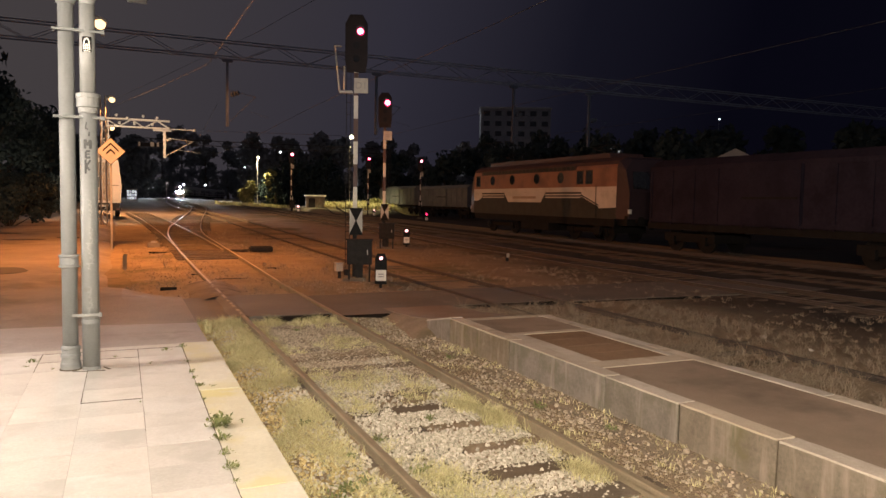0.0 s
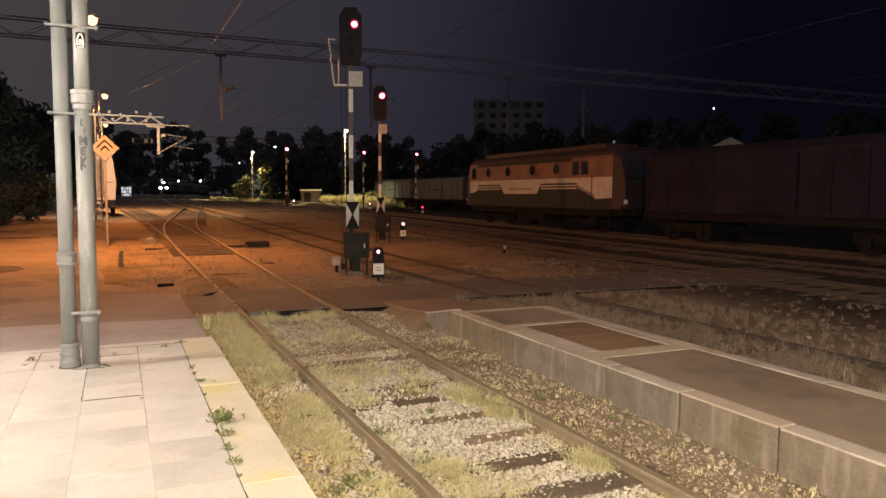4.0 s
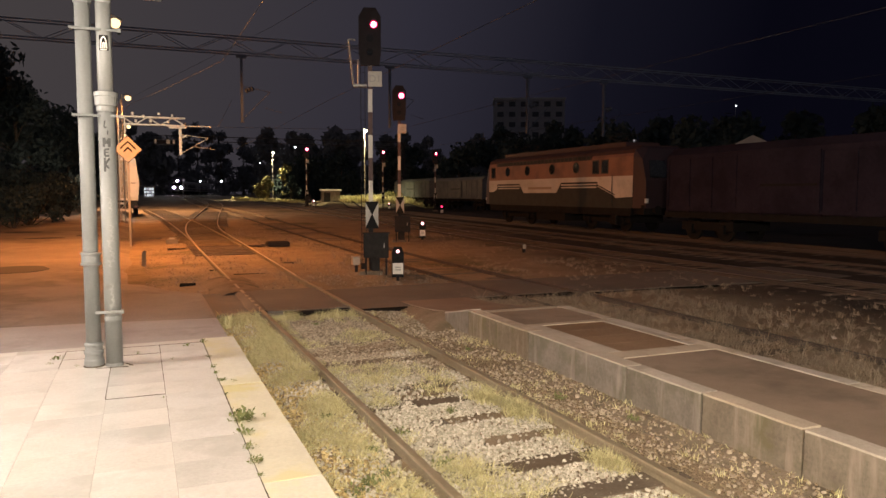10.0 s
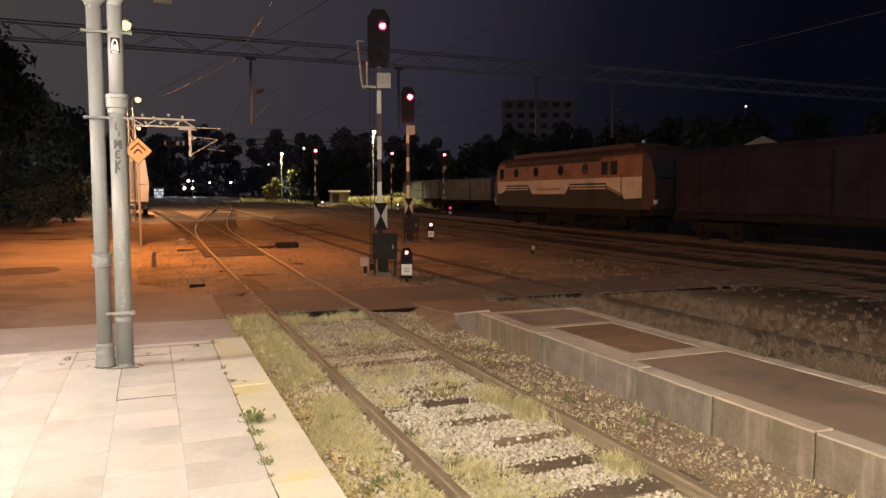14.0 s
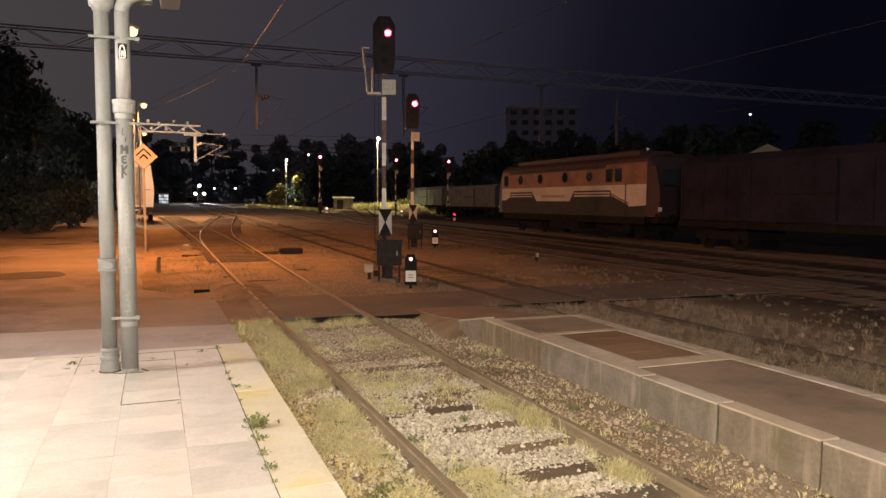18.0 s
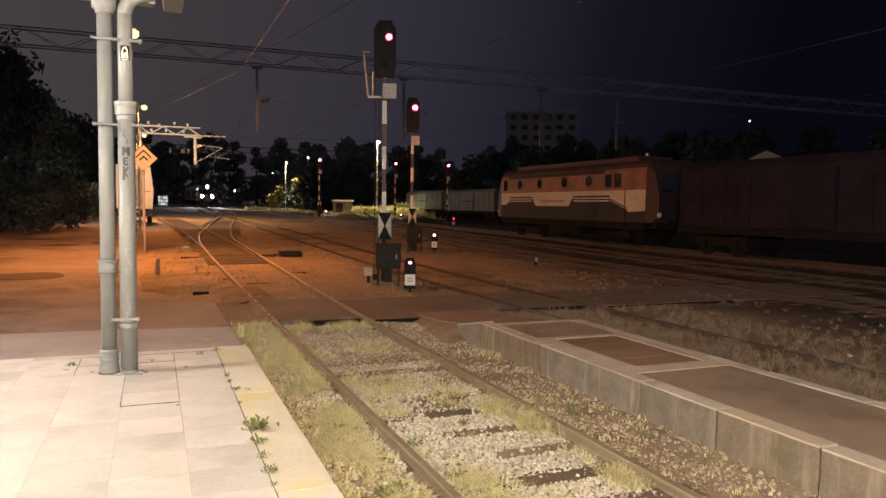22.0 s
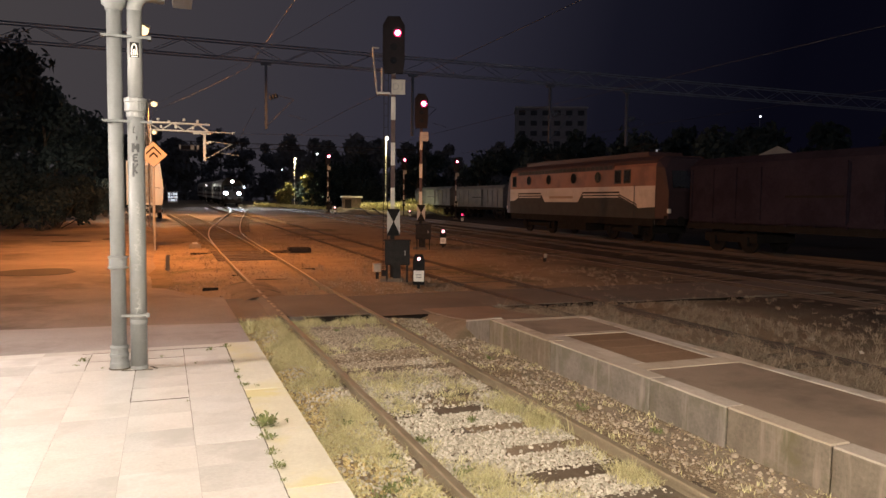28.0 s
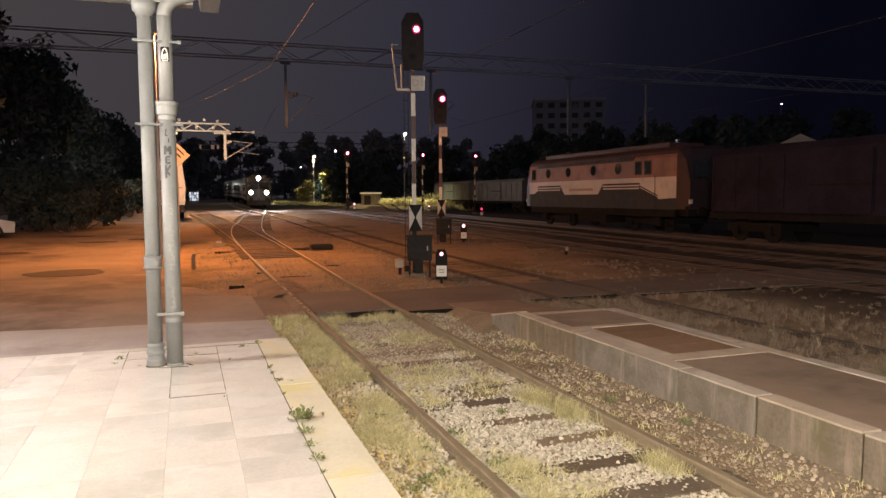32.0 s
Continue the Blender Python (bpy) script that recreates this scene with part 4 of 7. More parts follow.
mast_signal(base_at(2.95, 18.0), 6.16, -18, "D1", r=0.092)
mast_signal(base_at(7.46, 28.7), 5.95, -20, "", False, r=0.13)
mast_signal(base_at(22.2, 76.5, -0.1), 6.5, -20, "", False, r=0.16, cabinet=False)
mast_signal(base_at(26.2, 71.0, -0.1), 6.15, -22, "", False, r=0.15, cabinet=False)
mast_signal(base_at(14.9, 82.0, -0.1), 6.95, -12, "", False, r=0.19, cabinet=True)
dwarf_signal(base_at(3.09, 16.3), -18, s=0.72)
dwarf_signal(base_at(8.8, 29.5), -20, s=1.2)
dwarf_signal(base_at(22.6, 60.5), -22, s=1.7, g=G_RED)
dwarf_signal(base_at(15.6, 81.5), -13, s=1.9)
dwarf_signal(base_at(22.6, 75.5), -20, s=1.6)


# ---- signs, posts and stubs ----
def diamond_sign(at):
    t = thing("diamond_sign", at, "amber diamond sign with dark chevrons on a steel post", "sign")
    part("post", rod((0, 0, -0.3), (0, 0, 4.0), 0.04, n=10), M_LATTICE, t)
    z, r = 3.64, 0.50
    pl = part("sign_plate", prism([(0, z - r), (r, z), (0, z + r), (-r, z)], -0.07, -0.045), M_SIGNORANGE, t)

    def chev(zc, half, w, bm):
        for sx in (-1, 1):
            prism([(0, zc), (0, zc - w), (sx * half, zc - half - w), (sx * half, zc - half)], -0.0755, -0.071, bm=bm)
    bm = bmesh.new()
    chev(z + 0.32, 0.27, 0.075, bm)
    chev(z + 0.10, 0.15, 0.085, bm)
    part("chevron", bm, M_BLACK, pl, "dark double chevron")
    bm = bmesh.new()
    for sx in (-1, 1):
        for sz in (-1, 1):
            bar((sx * r, -0.072, z), (0, -0.072, z + sz * r), 0.018, 0.012, bm)
    part("rim", bm, M_BLACK, pl)
    return t


diamond_sign(base_at(-2.93, 29.8))


def stub_post(at, h=0.40):
    t = thing("rail_stub", at, "short rusty rail stub standing in the gravel", "post")
    part("stub", bx(-0.055, 0.055, -0.05, 0.05, -0.2, h - 0.05, 0.01), M_RAIL, t)
    part("cap", bx(-0.035, 0.075, -0.055, 0.055, h - 0.05, h, 0.012), M_RAIL, t)
    return t


stub_post(base_at(-2.5, 22.3), 0.42)


def marker_post(at):
    t = thing("marker_post", at, "low post with a small pale plate in the yard", "post")
    part("post", bx(-0.04, 0.04, -0.04, 0.04, -0.2, 0.2), M_DARKSTEEL, t)
    part("plate", bx(-0.06, 0.06, -0.06, -0.045, 0.12, 0.27, 0.004), M_KERBTOP, t)
    return t


marker_post(base_at(9.9, 22.4))


def lamp_post(at, h, g, arm=0.4, lattice=False, head=0.17, name="sodium lamp on a steel post along the yard road", group="yard lamps", metal=None):
    t = thing("street_lamp", at, name, "street lamp", group)
    metal = metal or M_LATTICE
    if lattice:
        w = 0.16
        for sx in (-1, 1):
            for sy in (-1, 1):
                part("leg", bar((sx * w, sy * w, -0.3), (sx * w * 0.8, sy * w * 0.8, h + 0.2), 0.05, 0.05), metal, t)
        bm = bmesh.new()
        n = int(h / 0.5)
        for i in range(n):
            z0, z1 = i * h / n, (i + 1) * h / n
            s = 1 if i % 2 else -1
            bar((-w * s, -w, z0), (w * s, -w, z1), 0.025, 0.025, bm)
            bar((-w, -w * s, z0), (-w, w * s, z1), 0.025, 0.025, bm)
        part("lacing", bm, metal, t)
    else:
        part("pole", rod((0, 0, -0.3), (0, 0, h), 0.045, 0.035, n=12), metal, t)
    part("arm", rod((0, 0, h - 0.12), (arm, 0, h + 0.12), 0.025, n=8), metal, t)
    hd = part("head", prism([(arm - 0.15, 0.06), (arm + 0.28, 0.0), (arm + 0.30, 0.06), (arm + 0.05, 0.17), (arm - 0.13, 0.16)], -0.11, 0.11), metal, t)
    hd.location.z = h + 0.08
    bm = bmesh.new()
    bmesh.ops.create_uvsphere(bm, u_segments=14, v_segments=8, radius=head)
    gl = part("glass", bm, g, t, "glowing lamp glass", smooth=True)
    gl.location = (arm + 0.08, 0, h + 0.02)
    gl.visible_shadow = False
    return t


lamp_post(base_at(-3.47, 25.7), 7.42, G_SODIUM, 0.25)
lamp_post(base_at(-3.52, 45.7), 7.25, G_SODIUM, 0.39, True)
lamp_post(base_at(-3.75, 66.0), 7.1, G_SODIUM, 0.39, True)
lamp_post(base_at(17.4, 119.6), 7.9, G_YARD, 0.05, head=0.17, name="lit yard lamp on a pale post beside bushes", metal=M_WHITE)
lamp_post(base_at(22.95, 86.0), 8.8, G_YARD, 0.05, head=0.20, name="tall yard lamp behind the signal", metal=M_WHITE)
# small far lamps near the station throat
for xx, yy, zz, r in ((3.75, 122, 4.25, 0.11), (11.9, 200, 5.4, 0.26), (17.3, 200, 5.45, 0.28), (27.3, 200, 10.4, 0.17), (27.0, 150, 11.7, 0.22), (73.5, 100, 10.8, 0.62), (125, 130, 22.5, 0.2)):
    lamp_post((xx, yy, rise(xx, yy) - 0.15), zz - rise(xx, yy), G_DIM if yy in (100, 122) else G_WHITE, 0.05, head=r, name="small white lamp far down the line", group="far lamps")


# ---- catenary gantries ----
def gantry(y, x0, x1, z0, depth, seg, label, posts, metal, thin=1.0):
    t = thing("catenary_gantry", (0, y, 0), label, "gantry", "catenary gantries")
    for z in (z0, z0 + depth):
        for yy in (-0.25, 0.25):
            part("chord", bx(x0, x1, yy - 0.045 * thin, yy + 0.045 * thin, z - 0.05 * thin, z + 0.05 * thin), metal, t)
    n = int((x1 - x0) / seg)
    for yy in (-0.25, 0.25):
        for i in range(n):
            a, b = x0 + (x1 - x0) * i / n, x0 + (x1 - x0) * (i + 1) / n
            za, zb = (z0, z0 + depth) if i % 2 else (z0 + depth, z0)
            part("lacing_bar", bar((a, yy, za), (b, yy, zb), 0.045 * thin, 0.045 * thin), metal, t)
    for px in posts:
        for sx in (-0.3, 0.3):
            for sy in (-0.25, 0.25):
                part("mast_leg", bar((px + sx * 1.1, sy, rise(px, y) - 0.4), (px + sx * 0.6, sy, z0 + depth + 0.05), 0.07, 0.07), metal, t)
        bm = bmesh.new()
        k = 9
        for i in range(k):
            za, zb = z0 * i / k, z0 * (i + 1) / k
            s = 1 if i % 2 else -1
            bar((px - 0.3 * s, -0.25, za), (px + 0.3 * s, -0.25, zb), 0.035, 0.035, bm)
        part("mast_lacing", bm, metal, t)
    return t


def cantilever(parent, x, z_top, z_bot, y, reach=1.9, metal=None):
    """Drop post with its arm, insulators and steady arm."""
    M_ARM = metal or M_GALV
    dp = part("drop_post", bx(x - (0.045 if metal else 0.09), x + (0.045 if metal else 0.09), -0.07, 0.07, z_bot, z_top), M_ARM, parent)
    part("cross_plate", bx(x - (0.2 if metal else 0.75), x + (0.2 if metal else 0.45), -0.06, 0.06, z_top - 0.12, z_top), M_ARM, dp)
    k = 0.4 if metal else 1.0
    part("strut", rod((x, 0, z_bot + 0.1), (x + reach, 0, z_bot + 1.25), 0.035 * k, n=8), M_ARM, dp)
    part("top_tube", rod((x, 0, z_bot + 1.45), (x + reach, 0, z_bot + 1.25), 0.03 * k, n=8), M_ARM, dp)
    part("steady_arm", rod((x + 0.9, 0, z_bot + 0.62), (x + reach + 0.5, 0, z_bot + 0.45), 0.022 * k, n=8), M_ARM, dp)
    part("insulator", lathe([(0.05, 0), (0.12, 0.06), (0.05, 0.12), (0.12, 0.18), (0.05, 0.24), (0.12, 0.30), (0.05, 0.36)], 12), metal or M_WHITE, dp).matrix_basis = pose(x + 0.12, 0, z_bot + 1.25, 0, 70, 0)


g1 = gantry(55, -3.6, 0.55, 6.72, 0.52, 0.75, "lattice catenary bracket arm over the siding, lit by a lamp", (-3.6,), M_LATTICE)
part("arm_tube", bx(0.551, 2.1, -0.05, 0.05, 6.68, 6.76, 0.01), M_LATTICE, g1)
part("end_insulator", lathe([(0.05, 0), (0.12, 0.05), (0.05, 0.1), (0.12, 0.15), (0.05, 0.2)], 10), M_WHITE, g1).matrix_basis = pose(2.1, 0, 6.72, 0, 90, 0)
part("tie_rod", rod((2.3, 0, 6.72), (14.3, 0, 6.95), 0.014, n=6), M_GANTRYSKY, g1)
cantilever(g1, 0.19, 6.66, 4.66, 55)
for xx, zz in ((-2.9, 7.45), (-2.7, 6.95), (-2.2, 7.3), (-1.75, 6.95), (-1.2, 7.5), (-0.3, 7.42), (-0.6, 6.95)):
    o = part("insulator", lathe([(0.04, 0), (0.12, 0.05), (0.05, 0.1), (0.12, 0.15), (0.04, 0.2)], 10), M_WHITE, g1, "pale insulator")
    o.location = (xx, -0.3, zz - 0.1)
g2 = gantry(30, -27.0, 46, 7.45, 0.62, 1.25, "dim lattice catenary gantry spanning the yard", (-27.0, 46), M_GANTRYSKY, 0.52)
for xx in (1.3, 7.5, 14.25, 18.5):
    cantilever(g2, xx, 7.4, 4.75, 30, 1.1, M_WIREBLUE)
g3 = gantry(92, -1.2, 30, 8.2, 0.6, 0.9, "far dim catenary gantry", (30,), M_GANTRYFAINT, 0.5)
for zz in (7.72, 8.28):
    part("walkway_rail", bx(-0.9, 1.44, -0.42, -0.38, zz - 0.05, zz + 0.05), M_GANTRYSKY, g3)
part("walkway_mesh", bx(-0.88, 1.42, -0.395, -0.385, 7.775, 8.225), M_GANTRYFAINT, g3)
for xx, w in ((-0.85, 0.22), (0.45, 0.40), (1.15, 0.25)):
    part("walkway_box", bx(xx, xx + w, -0.55, -0.43, 7.8, 8.3, 0.02), M_WHITE, g3)


def wire(pts, r, label, metal=None):
    t = thing("overhead_wire", (0, 0, 0), label, "overhead wire", "overhead wires")
    bm = bmesh.new()
    for a, b in zip(pts, pts[1:]):
        rod(a, b, r, n=5, bm=bm, caps=False)
    part("conductor", bm, metal or M_WIRE, t)
    return t


wire([(-0.3, -10, 5.45), (-0.37, 15.6, 5.45), (-0.45, 20, 5.40), (-1.6, 25.3, 5.35), (-2.9, 31, 5.35), (-3.6, 55, 6.5)], 0.0065, "contact wire running off to its anchor mast", M_WIREBLUE)
wire([(0.9, 30, 5.6), (2.3, 55, 5.75), (5.6, 92, 6.3), (6.0, 130, 6.9)], 0.008, "contact wire over the crossover track")
wire([(5.0, -10, 5.75), (4.7, 30, 5.75), (5.2, 55, 5.8), (6.1, 92, 6.4)], 0.008, "contact wire over the second track")
wire([(11.9, -10, 5.75), (11.6, 30, 5.75), (12.1, 55, 5.8)], 0.008, "contact wire over the third track")
wire([(20.0, -10, 5.8), (19.7, 30, 5.8), (20.1, 55, 5.9)], 0.008, "contact wire over the locomotive track")
wire([(12.5, -6, 9.6), (6.0, 14, 9.2), (2.5, 30, 8.6), (-3.4, 55, 8.3)], 0.008, "slack feeder wire crossing the yard")


# ---- point machine, concrete block and small covers by the switch ----
def point_machine(at, rz=0):
    t = thing("point_machine", at, "low dark point machine box beside the switch", "point machine", rz=rz)
    part("housing", bx(-0.42, 0.42, -0.22, 0.22, 0, 0.17, 0.03), M_DARKSTEEL, t)
    part("lid", bx(-0.38, 0.38, -0.18, 0.18, 0.17, 0.20, 0.01), M_DARKSTEEL, t)
    for lx in (-0.30, 0.30):
        part("hinge", rod((lx - 0.05, -0.20, 0.185), (lx + 0.05, -0.20, 0.185), 0.015, n=8), M_DARKSTEEL, t)
    part("cable_duct", bx(-0.62, -0.425, -0.06, 0.06, 0.0, 0.09, 0.01), M_DARKSTEEL, t)
    for k, yy in enumerate((-0.12, 0.12)):
        part("rod", rod((-0.42, yy, 0.05), (-3.2, yy, 0.05), 0.024, n=8), M_RAILDULL, t)
    part("rod_cover", bx(-3.9, -0.64, -0.26, 0.24, -0.05, 0.012, 0.006), M_BLACKSTRIP, t, "dark sunken cover over the point rods")
    return t


point_machine(base_at(2.2, 27.6, -0.13))
cb = thing("concrete_block", base_at(-1.45, 30.3, -0.12), "small pale concrete block beside the siding", "block")
part("block", bx(-0.22, 0.22, -0.15, 0.15, -0.1, 0.16, 0.03), M_KERB, cb)
part("cap", bx(-0.1, 0.1, -0.08, 0.08, 0.16, 0.22, 0.01), M_GALV, cb)

# small cable box at the foot of the mast
tb = thing("cable_box", base_at(2.72, 18.6, -0.14), "small pale cable box on a dark post by the signal mast", "box")
part("post", rod((0, 0, -0.2), (0, 0, 0.22), 0.045, n=8), M_DARKSTEEL, tb)
part("box", bx(-0.12, 0.08, -0.08, 0.08, 0.16, 0.36, 0.02), M_KERBTOP, tb)
part("lid", bx(-0.13, 0.09, -0.09, 0.09, 0.361, 0.385, 0.006), M_GALV, tb)
part("side_box", bx(0.13, 0.27, -0.07, 0.07, -0.1, 0.20, 0.02), M_DARKSTEEL, tb)
for px, py, w, d, rz in ((0.05, 18.6, 1.0, 0.16, 1.5), (-1.62, 17.1, 0.34, 0.20, -6), (-0.78, 19.9, 0.25, 0.12, 20), (1.35, 21.2, 0.4, 0.1, 4)):
    pk = thing("sunken_plank", base_at(px, py, -0.155), "dark tarred plank sunk in the gravel", "plank", "sunken planks", rz=rz)
    part("plank", bx(-w / 2, w / 2, -d / 2, d / 2, -0.06, 0.05, 0.012), M_BLACKSTRIP, pk)
for px, py, r, seed in ((6.72, 8.26, 0.05, 1), (6.55, 7.27, 0.035, 2)):
    sc = thing("litter_scrap", (px, py, rise(px, py) - 0.15), "crumpled pale scrap of litter in the weeds", "litter", "scraps of litter")
    bm = bmesh.new()
    bmesh.ops.create_icosphere(bm, subdivisions=2, radius=r)
    for q in bm.verts:
        q.co *= 1 + 0.5 * noise.noise(q.co * 22 + Vector((seed, 0, 0)))
        q.co.z = q.co.z * 0.55 + r * 0.3
    part("scrap", bm, M_KERBTOP, sc)

# dark tar patches laid on the road
M_TAR = mat("dark_tar_patch", (0.012, 0.010, 0.009), (0.024, 0.020, 0.017), 0.7, scale=1.5, fine=40, bump=0.3, dist=0.006)
for i, (px, py, rx, ry) in enumerate(((-5.5, 20.0, 0.95, 0.85), (-7.3, 36.3, 0.75, 0.5), (-6.0, 32.1, 0.75, 0.3), (-4.65, 33.3, 0.4, 0.45), (-8.6, 27.5, 0.9, 0.5))):
    g_ = random.Random(i)
    outline = []
    for k in range(22):
        a = 2 * math.pi * k / 22
        q = 1 + 0.25 * noise.noise(Vector((math.cos(a) * 1.3, math.sin(a) * 1.3, i * 3.0)))
        outline.append((px + rx * q * math.cos(a), py + ry * q * math.sin(a)))
    bm = bmesh.new()
    top = [bm.verts.new((x, y, rise(x, y) + 0.068)) for x, y in outline]
    bm.faces.new(top)
    r = bmesh.ops.extrude_face_region(bm, geom=list(bm.faces))
    bmesh.ops.translate(bm, verts=[q for q in r["geom"] if isinstance(q, bmesh.types.BMVert)], vec=(0, 0, -0.03))
    bmesh.ops.recalc_face_normals(bm, faces=bm.faces)
    tagged(part("pavement_tar_patch", bm, M_TAR), "dark tar patch in the yard road", "patch", kind="structure")
# ---- rail vehicles ----
def bogie(parent, yc, z0=0.0, base=2.4, w=0.75, axles=2):
    bg = part("bogie", bx(-0.98, 0.98, yc - base / 2 - 0.55, yc + base / 2 + 0.55, z0 + 0.42, z0 + 0.78, 0.03), M_UNDER, parent)
    for i in range(axles):
        y = yc - base / 2 + base * i / (axles - 1)
        for sx in (-1, 1):
            part("wheel", rod((sx * 0.70, y, z0 + 0.48), (sx * 0.83, y, z0 + 0.48), 0.48, n=24), M_UNDER, bg)
            part("axle_box", bx(sx * 1.0 - 0.09, sx * 1.0 + 0.09, y - 0.16, y + 0.16, z0 + 0.32, z0 + 0.66, 0.02), M_UNDER, bg)
    return bg


def buffers(parent, y, face, z0=1.05):
    for sx in (-1, 1):
        b = part("buffer", rod((sx * 0.87, y, z0), (sx * 0.87, y + face * 0.45, z0), 0.09, n=12), M_UNDER, parent)
        part("buffer_plate", rod((sx * 0.87, y + face * 0.45, z0), (sx * 0.87, y + face * 0.50, z0), 0.22, n=16), M_UNDER, b)
    part("coupling_hook", bx(-0.06, 0.06, min(y, y + face * 0.35), max(y, y + face * 0.35), z0 - 0.15, z0 + 0.08), M_UNDER, parent)


M_ROOFDARK = mat("dark_roof_paint", (0.05, 0.028, 0.026), (0.085, 0.045, 0.04), 0.8, scale=2, fine=20, bump=0.2, dist=0.005, spec=0.2)


def electric_loco(at):
    """Standing electric locomotive; its near end is at y = 0 and its side faces -x."""
    t = thing("electric_locomotive", at, "standing orange and cream electric locomotive with round windows", "locomotive")
    L, W = 16.4, 1.5
    side = [(-W, 1.15), (-W, 3.55), (-W + 0.12, 3.85), (-W + 0.5, 4.05), (W - 0.5, 4.05), (W - 0.12, 3.85), (W, 3.55), (W, 1.15)]
    part("body", prism(side, 0.75, L - 0.75), M_LOCO, t, "orange side paint")
    for sx in (-1, 1):
        part("lower_side", bx(*sorted((sx * (W + 0.001), sx * (W + 0.008))), 0.75, L - 0.75, 1.14, 2.41), M_LOCODARK, t, "dark lower side")
    part("roof_skin", prism([(-W + 0.04, 3.70), (-W + 0.10, 3.862), (-W + 0.5, 4.066), (W - 0.5, 4.066), (W - 0.10, 3.862), (W - 0.04, 3.70)], 0.72, L - 0.72), M_ROOFDARK, t, "dark roof")
    # raked noses
    for y0, s in ((0.75, -1), (L - 0.75, 1)):
        bm = bmesh.new()
        a = [bm.verts.new((x, y0, z)) for x, z in side]
        b = [bm.verts.new((x * 0.9, y0 + s * (0.75 if z < 2.4 else 0.75 - (z - 2.4) * 0.30), z)) for x, z in [(-W, 1.15), (-W, 2.4), (-W, 3.4), (-W + 0.5, 3.9), (W - 0.5, 3.9), (W, 3.4), (W, 2.4), (W, 1.15)]]
        n = len(a)
        for i in range(n):
            bm.faces.new((a[i], a[(i + 1) % n], b[(i + 1) % n], b[i]))
        bm.faces.new(b)
        bmesh.ops.recalc_face_normals(bm, faces=bm.faces)
        nose = part("nose", bm, M_NOSE, t, "raked cab end, darkened for its shade")
        for sx in (-1, 1):
            bm = bmesh.new()
            q = [(sx * 0.12, 2.55), (sx * 1.12, 2.55), (sx * 1.02, 3.35), (sx * 0.12, 3.35)]
            yy = [y0 + s * (0.75 - (z - 2.4) * 0.30 + 0.02) for _, z in q]
            bm.faces.new([bm.verts.new((x, y, z)) for (x, z), y in zip(q, yy)])
            r = bmesh.ops.extrude_face_region(bm, geom=list(bm.faces))
            bmesh.ops.translate(bm, verts=[v for v in r["geom"] if isinstance(v, bmesh.types.BMVert)], vec=(0, s * 0.02, 0))
            part("windscreen", bm, M_GLASS, nose)
            part("marker_lamp", bx(sx * 1.30 - 0.08, sx * 1.30 + 0.08, *sorted((y0 + s * 0.70, y0 + s * 0.78)), 1.40, 1.60, 0.01), M_WHITE, nose, "square white marker")
    # cream band with its stripes and centre panel on both sides
    for sx in (-1, 1):
        x0, x1 = sorted((sx * (W + 0.009), sx * (W + 0.016)))
        y9 = L - 0.76
        part("cream_band", bx(x0, x1, 0.76, y9, 2.42, 2.66), M_LOCOWHITE, t, "cream waist band")
        part("centre_panel", prism([(6.93, 2.418), (7.40, 1.87), (11.06, 1.87), (11.60, 2.418)], x0, x1, "x"), M_LOCOWHITE, t, "cream centre panel")
        part("cab_panel", prism([(0.76, 2.418), (0.76, 1.68), (2.05, 1.62), (3.55, 2.12), (3.55, 2.418)], x0, x1, "x"), M_LOCOWHITE, t, "cream panel sweeping down at the cab")
        part("cab_panel", prism([(y9, 2.418), (y9, 1.93), (y9 - 0.6, 1.93), (y9 - 1.15, 2.12), (y9 - 1.15, 2.418)], x0, x1, "x"), M_LOCOWHITE, t, "cream panel sweeping down at the cab")
        for y0, y1 in ((3.554, 7.0), (11.5, y9 - 1.154)):
            for z, u in ((2.29, 0.05), (2.15, 0.09)):
                part("stripe", bx(x0, x1, y0 + u, y1 - u, z - 0.035, z + 0.035), M_LOCOWHITE, t, "cream stripe")
        for (ya, za), (yb, zb) in (((3.6, 2.30), (2.1, 1.80)), ((3.6, 2.20), (2.1, 1.70))):
            bm = prism([(ya, za), (ya, za - 0.06), (yb, zb - 0.06), (yb, zb)], *sorted((sx * (W + 0.017), sx * (W + 0.021))), "x")
            part("dark_stripe", bm, M_LOCODARK, t)
        part("cantrail", bx(*sorted((sx * (W - 0.05), sx * (W + 0.02))), 4.1, 14.6, 3.50, 3.74), M_LOCOROOF, t, "dark red louvre strip")
        for i in range(25):
            y = 4.2 + i * 0.41
            part("louvre", bx(*sorted((sx * (W + 0.021), sx * (W + 0.035))), y, y + 0.30, 3.53, 3.71), M_LOCODARK, t)
        for y in (5.5, 7.9, 10.65, 13.1):
            fr = part("round_window", rod((sx * (W - 0.02), y, 3.16), (sx * (W + 0.02), y, 3.16), 0.29, n=20), M_LOCODARK, t, "dark round window")
            part("pane", rod((sx * (W + 0.02), y, 3.16), (sx * (W + 0.026), y, 3.16), 0.24, n=20), M_GLASS, fr)
        for y in (2.95, 3.73, L - 1.35):
            fr = part("cab_window", bx(*sorted((sx * (W - 0.02), sx * (W + 0.02))), y - 0.28, y + 0.28, 2.80, 3.48, 0.0), M_LOCODARK, t)
            part("pane", bx(*sorted((sx * (W + 0.021), sx * (W + 0.027))), y - 0.22, y + 0.22, 2.86, 3.42), M_GLASS, fr)
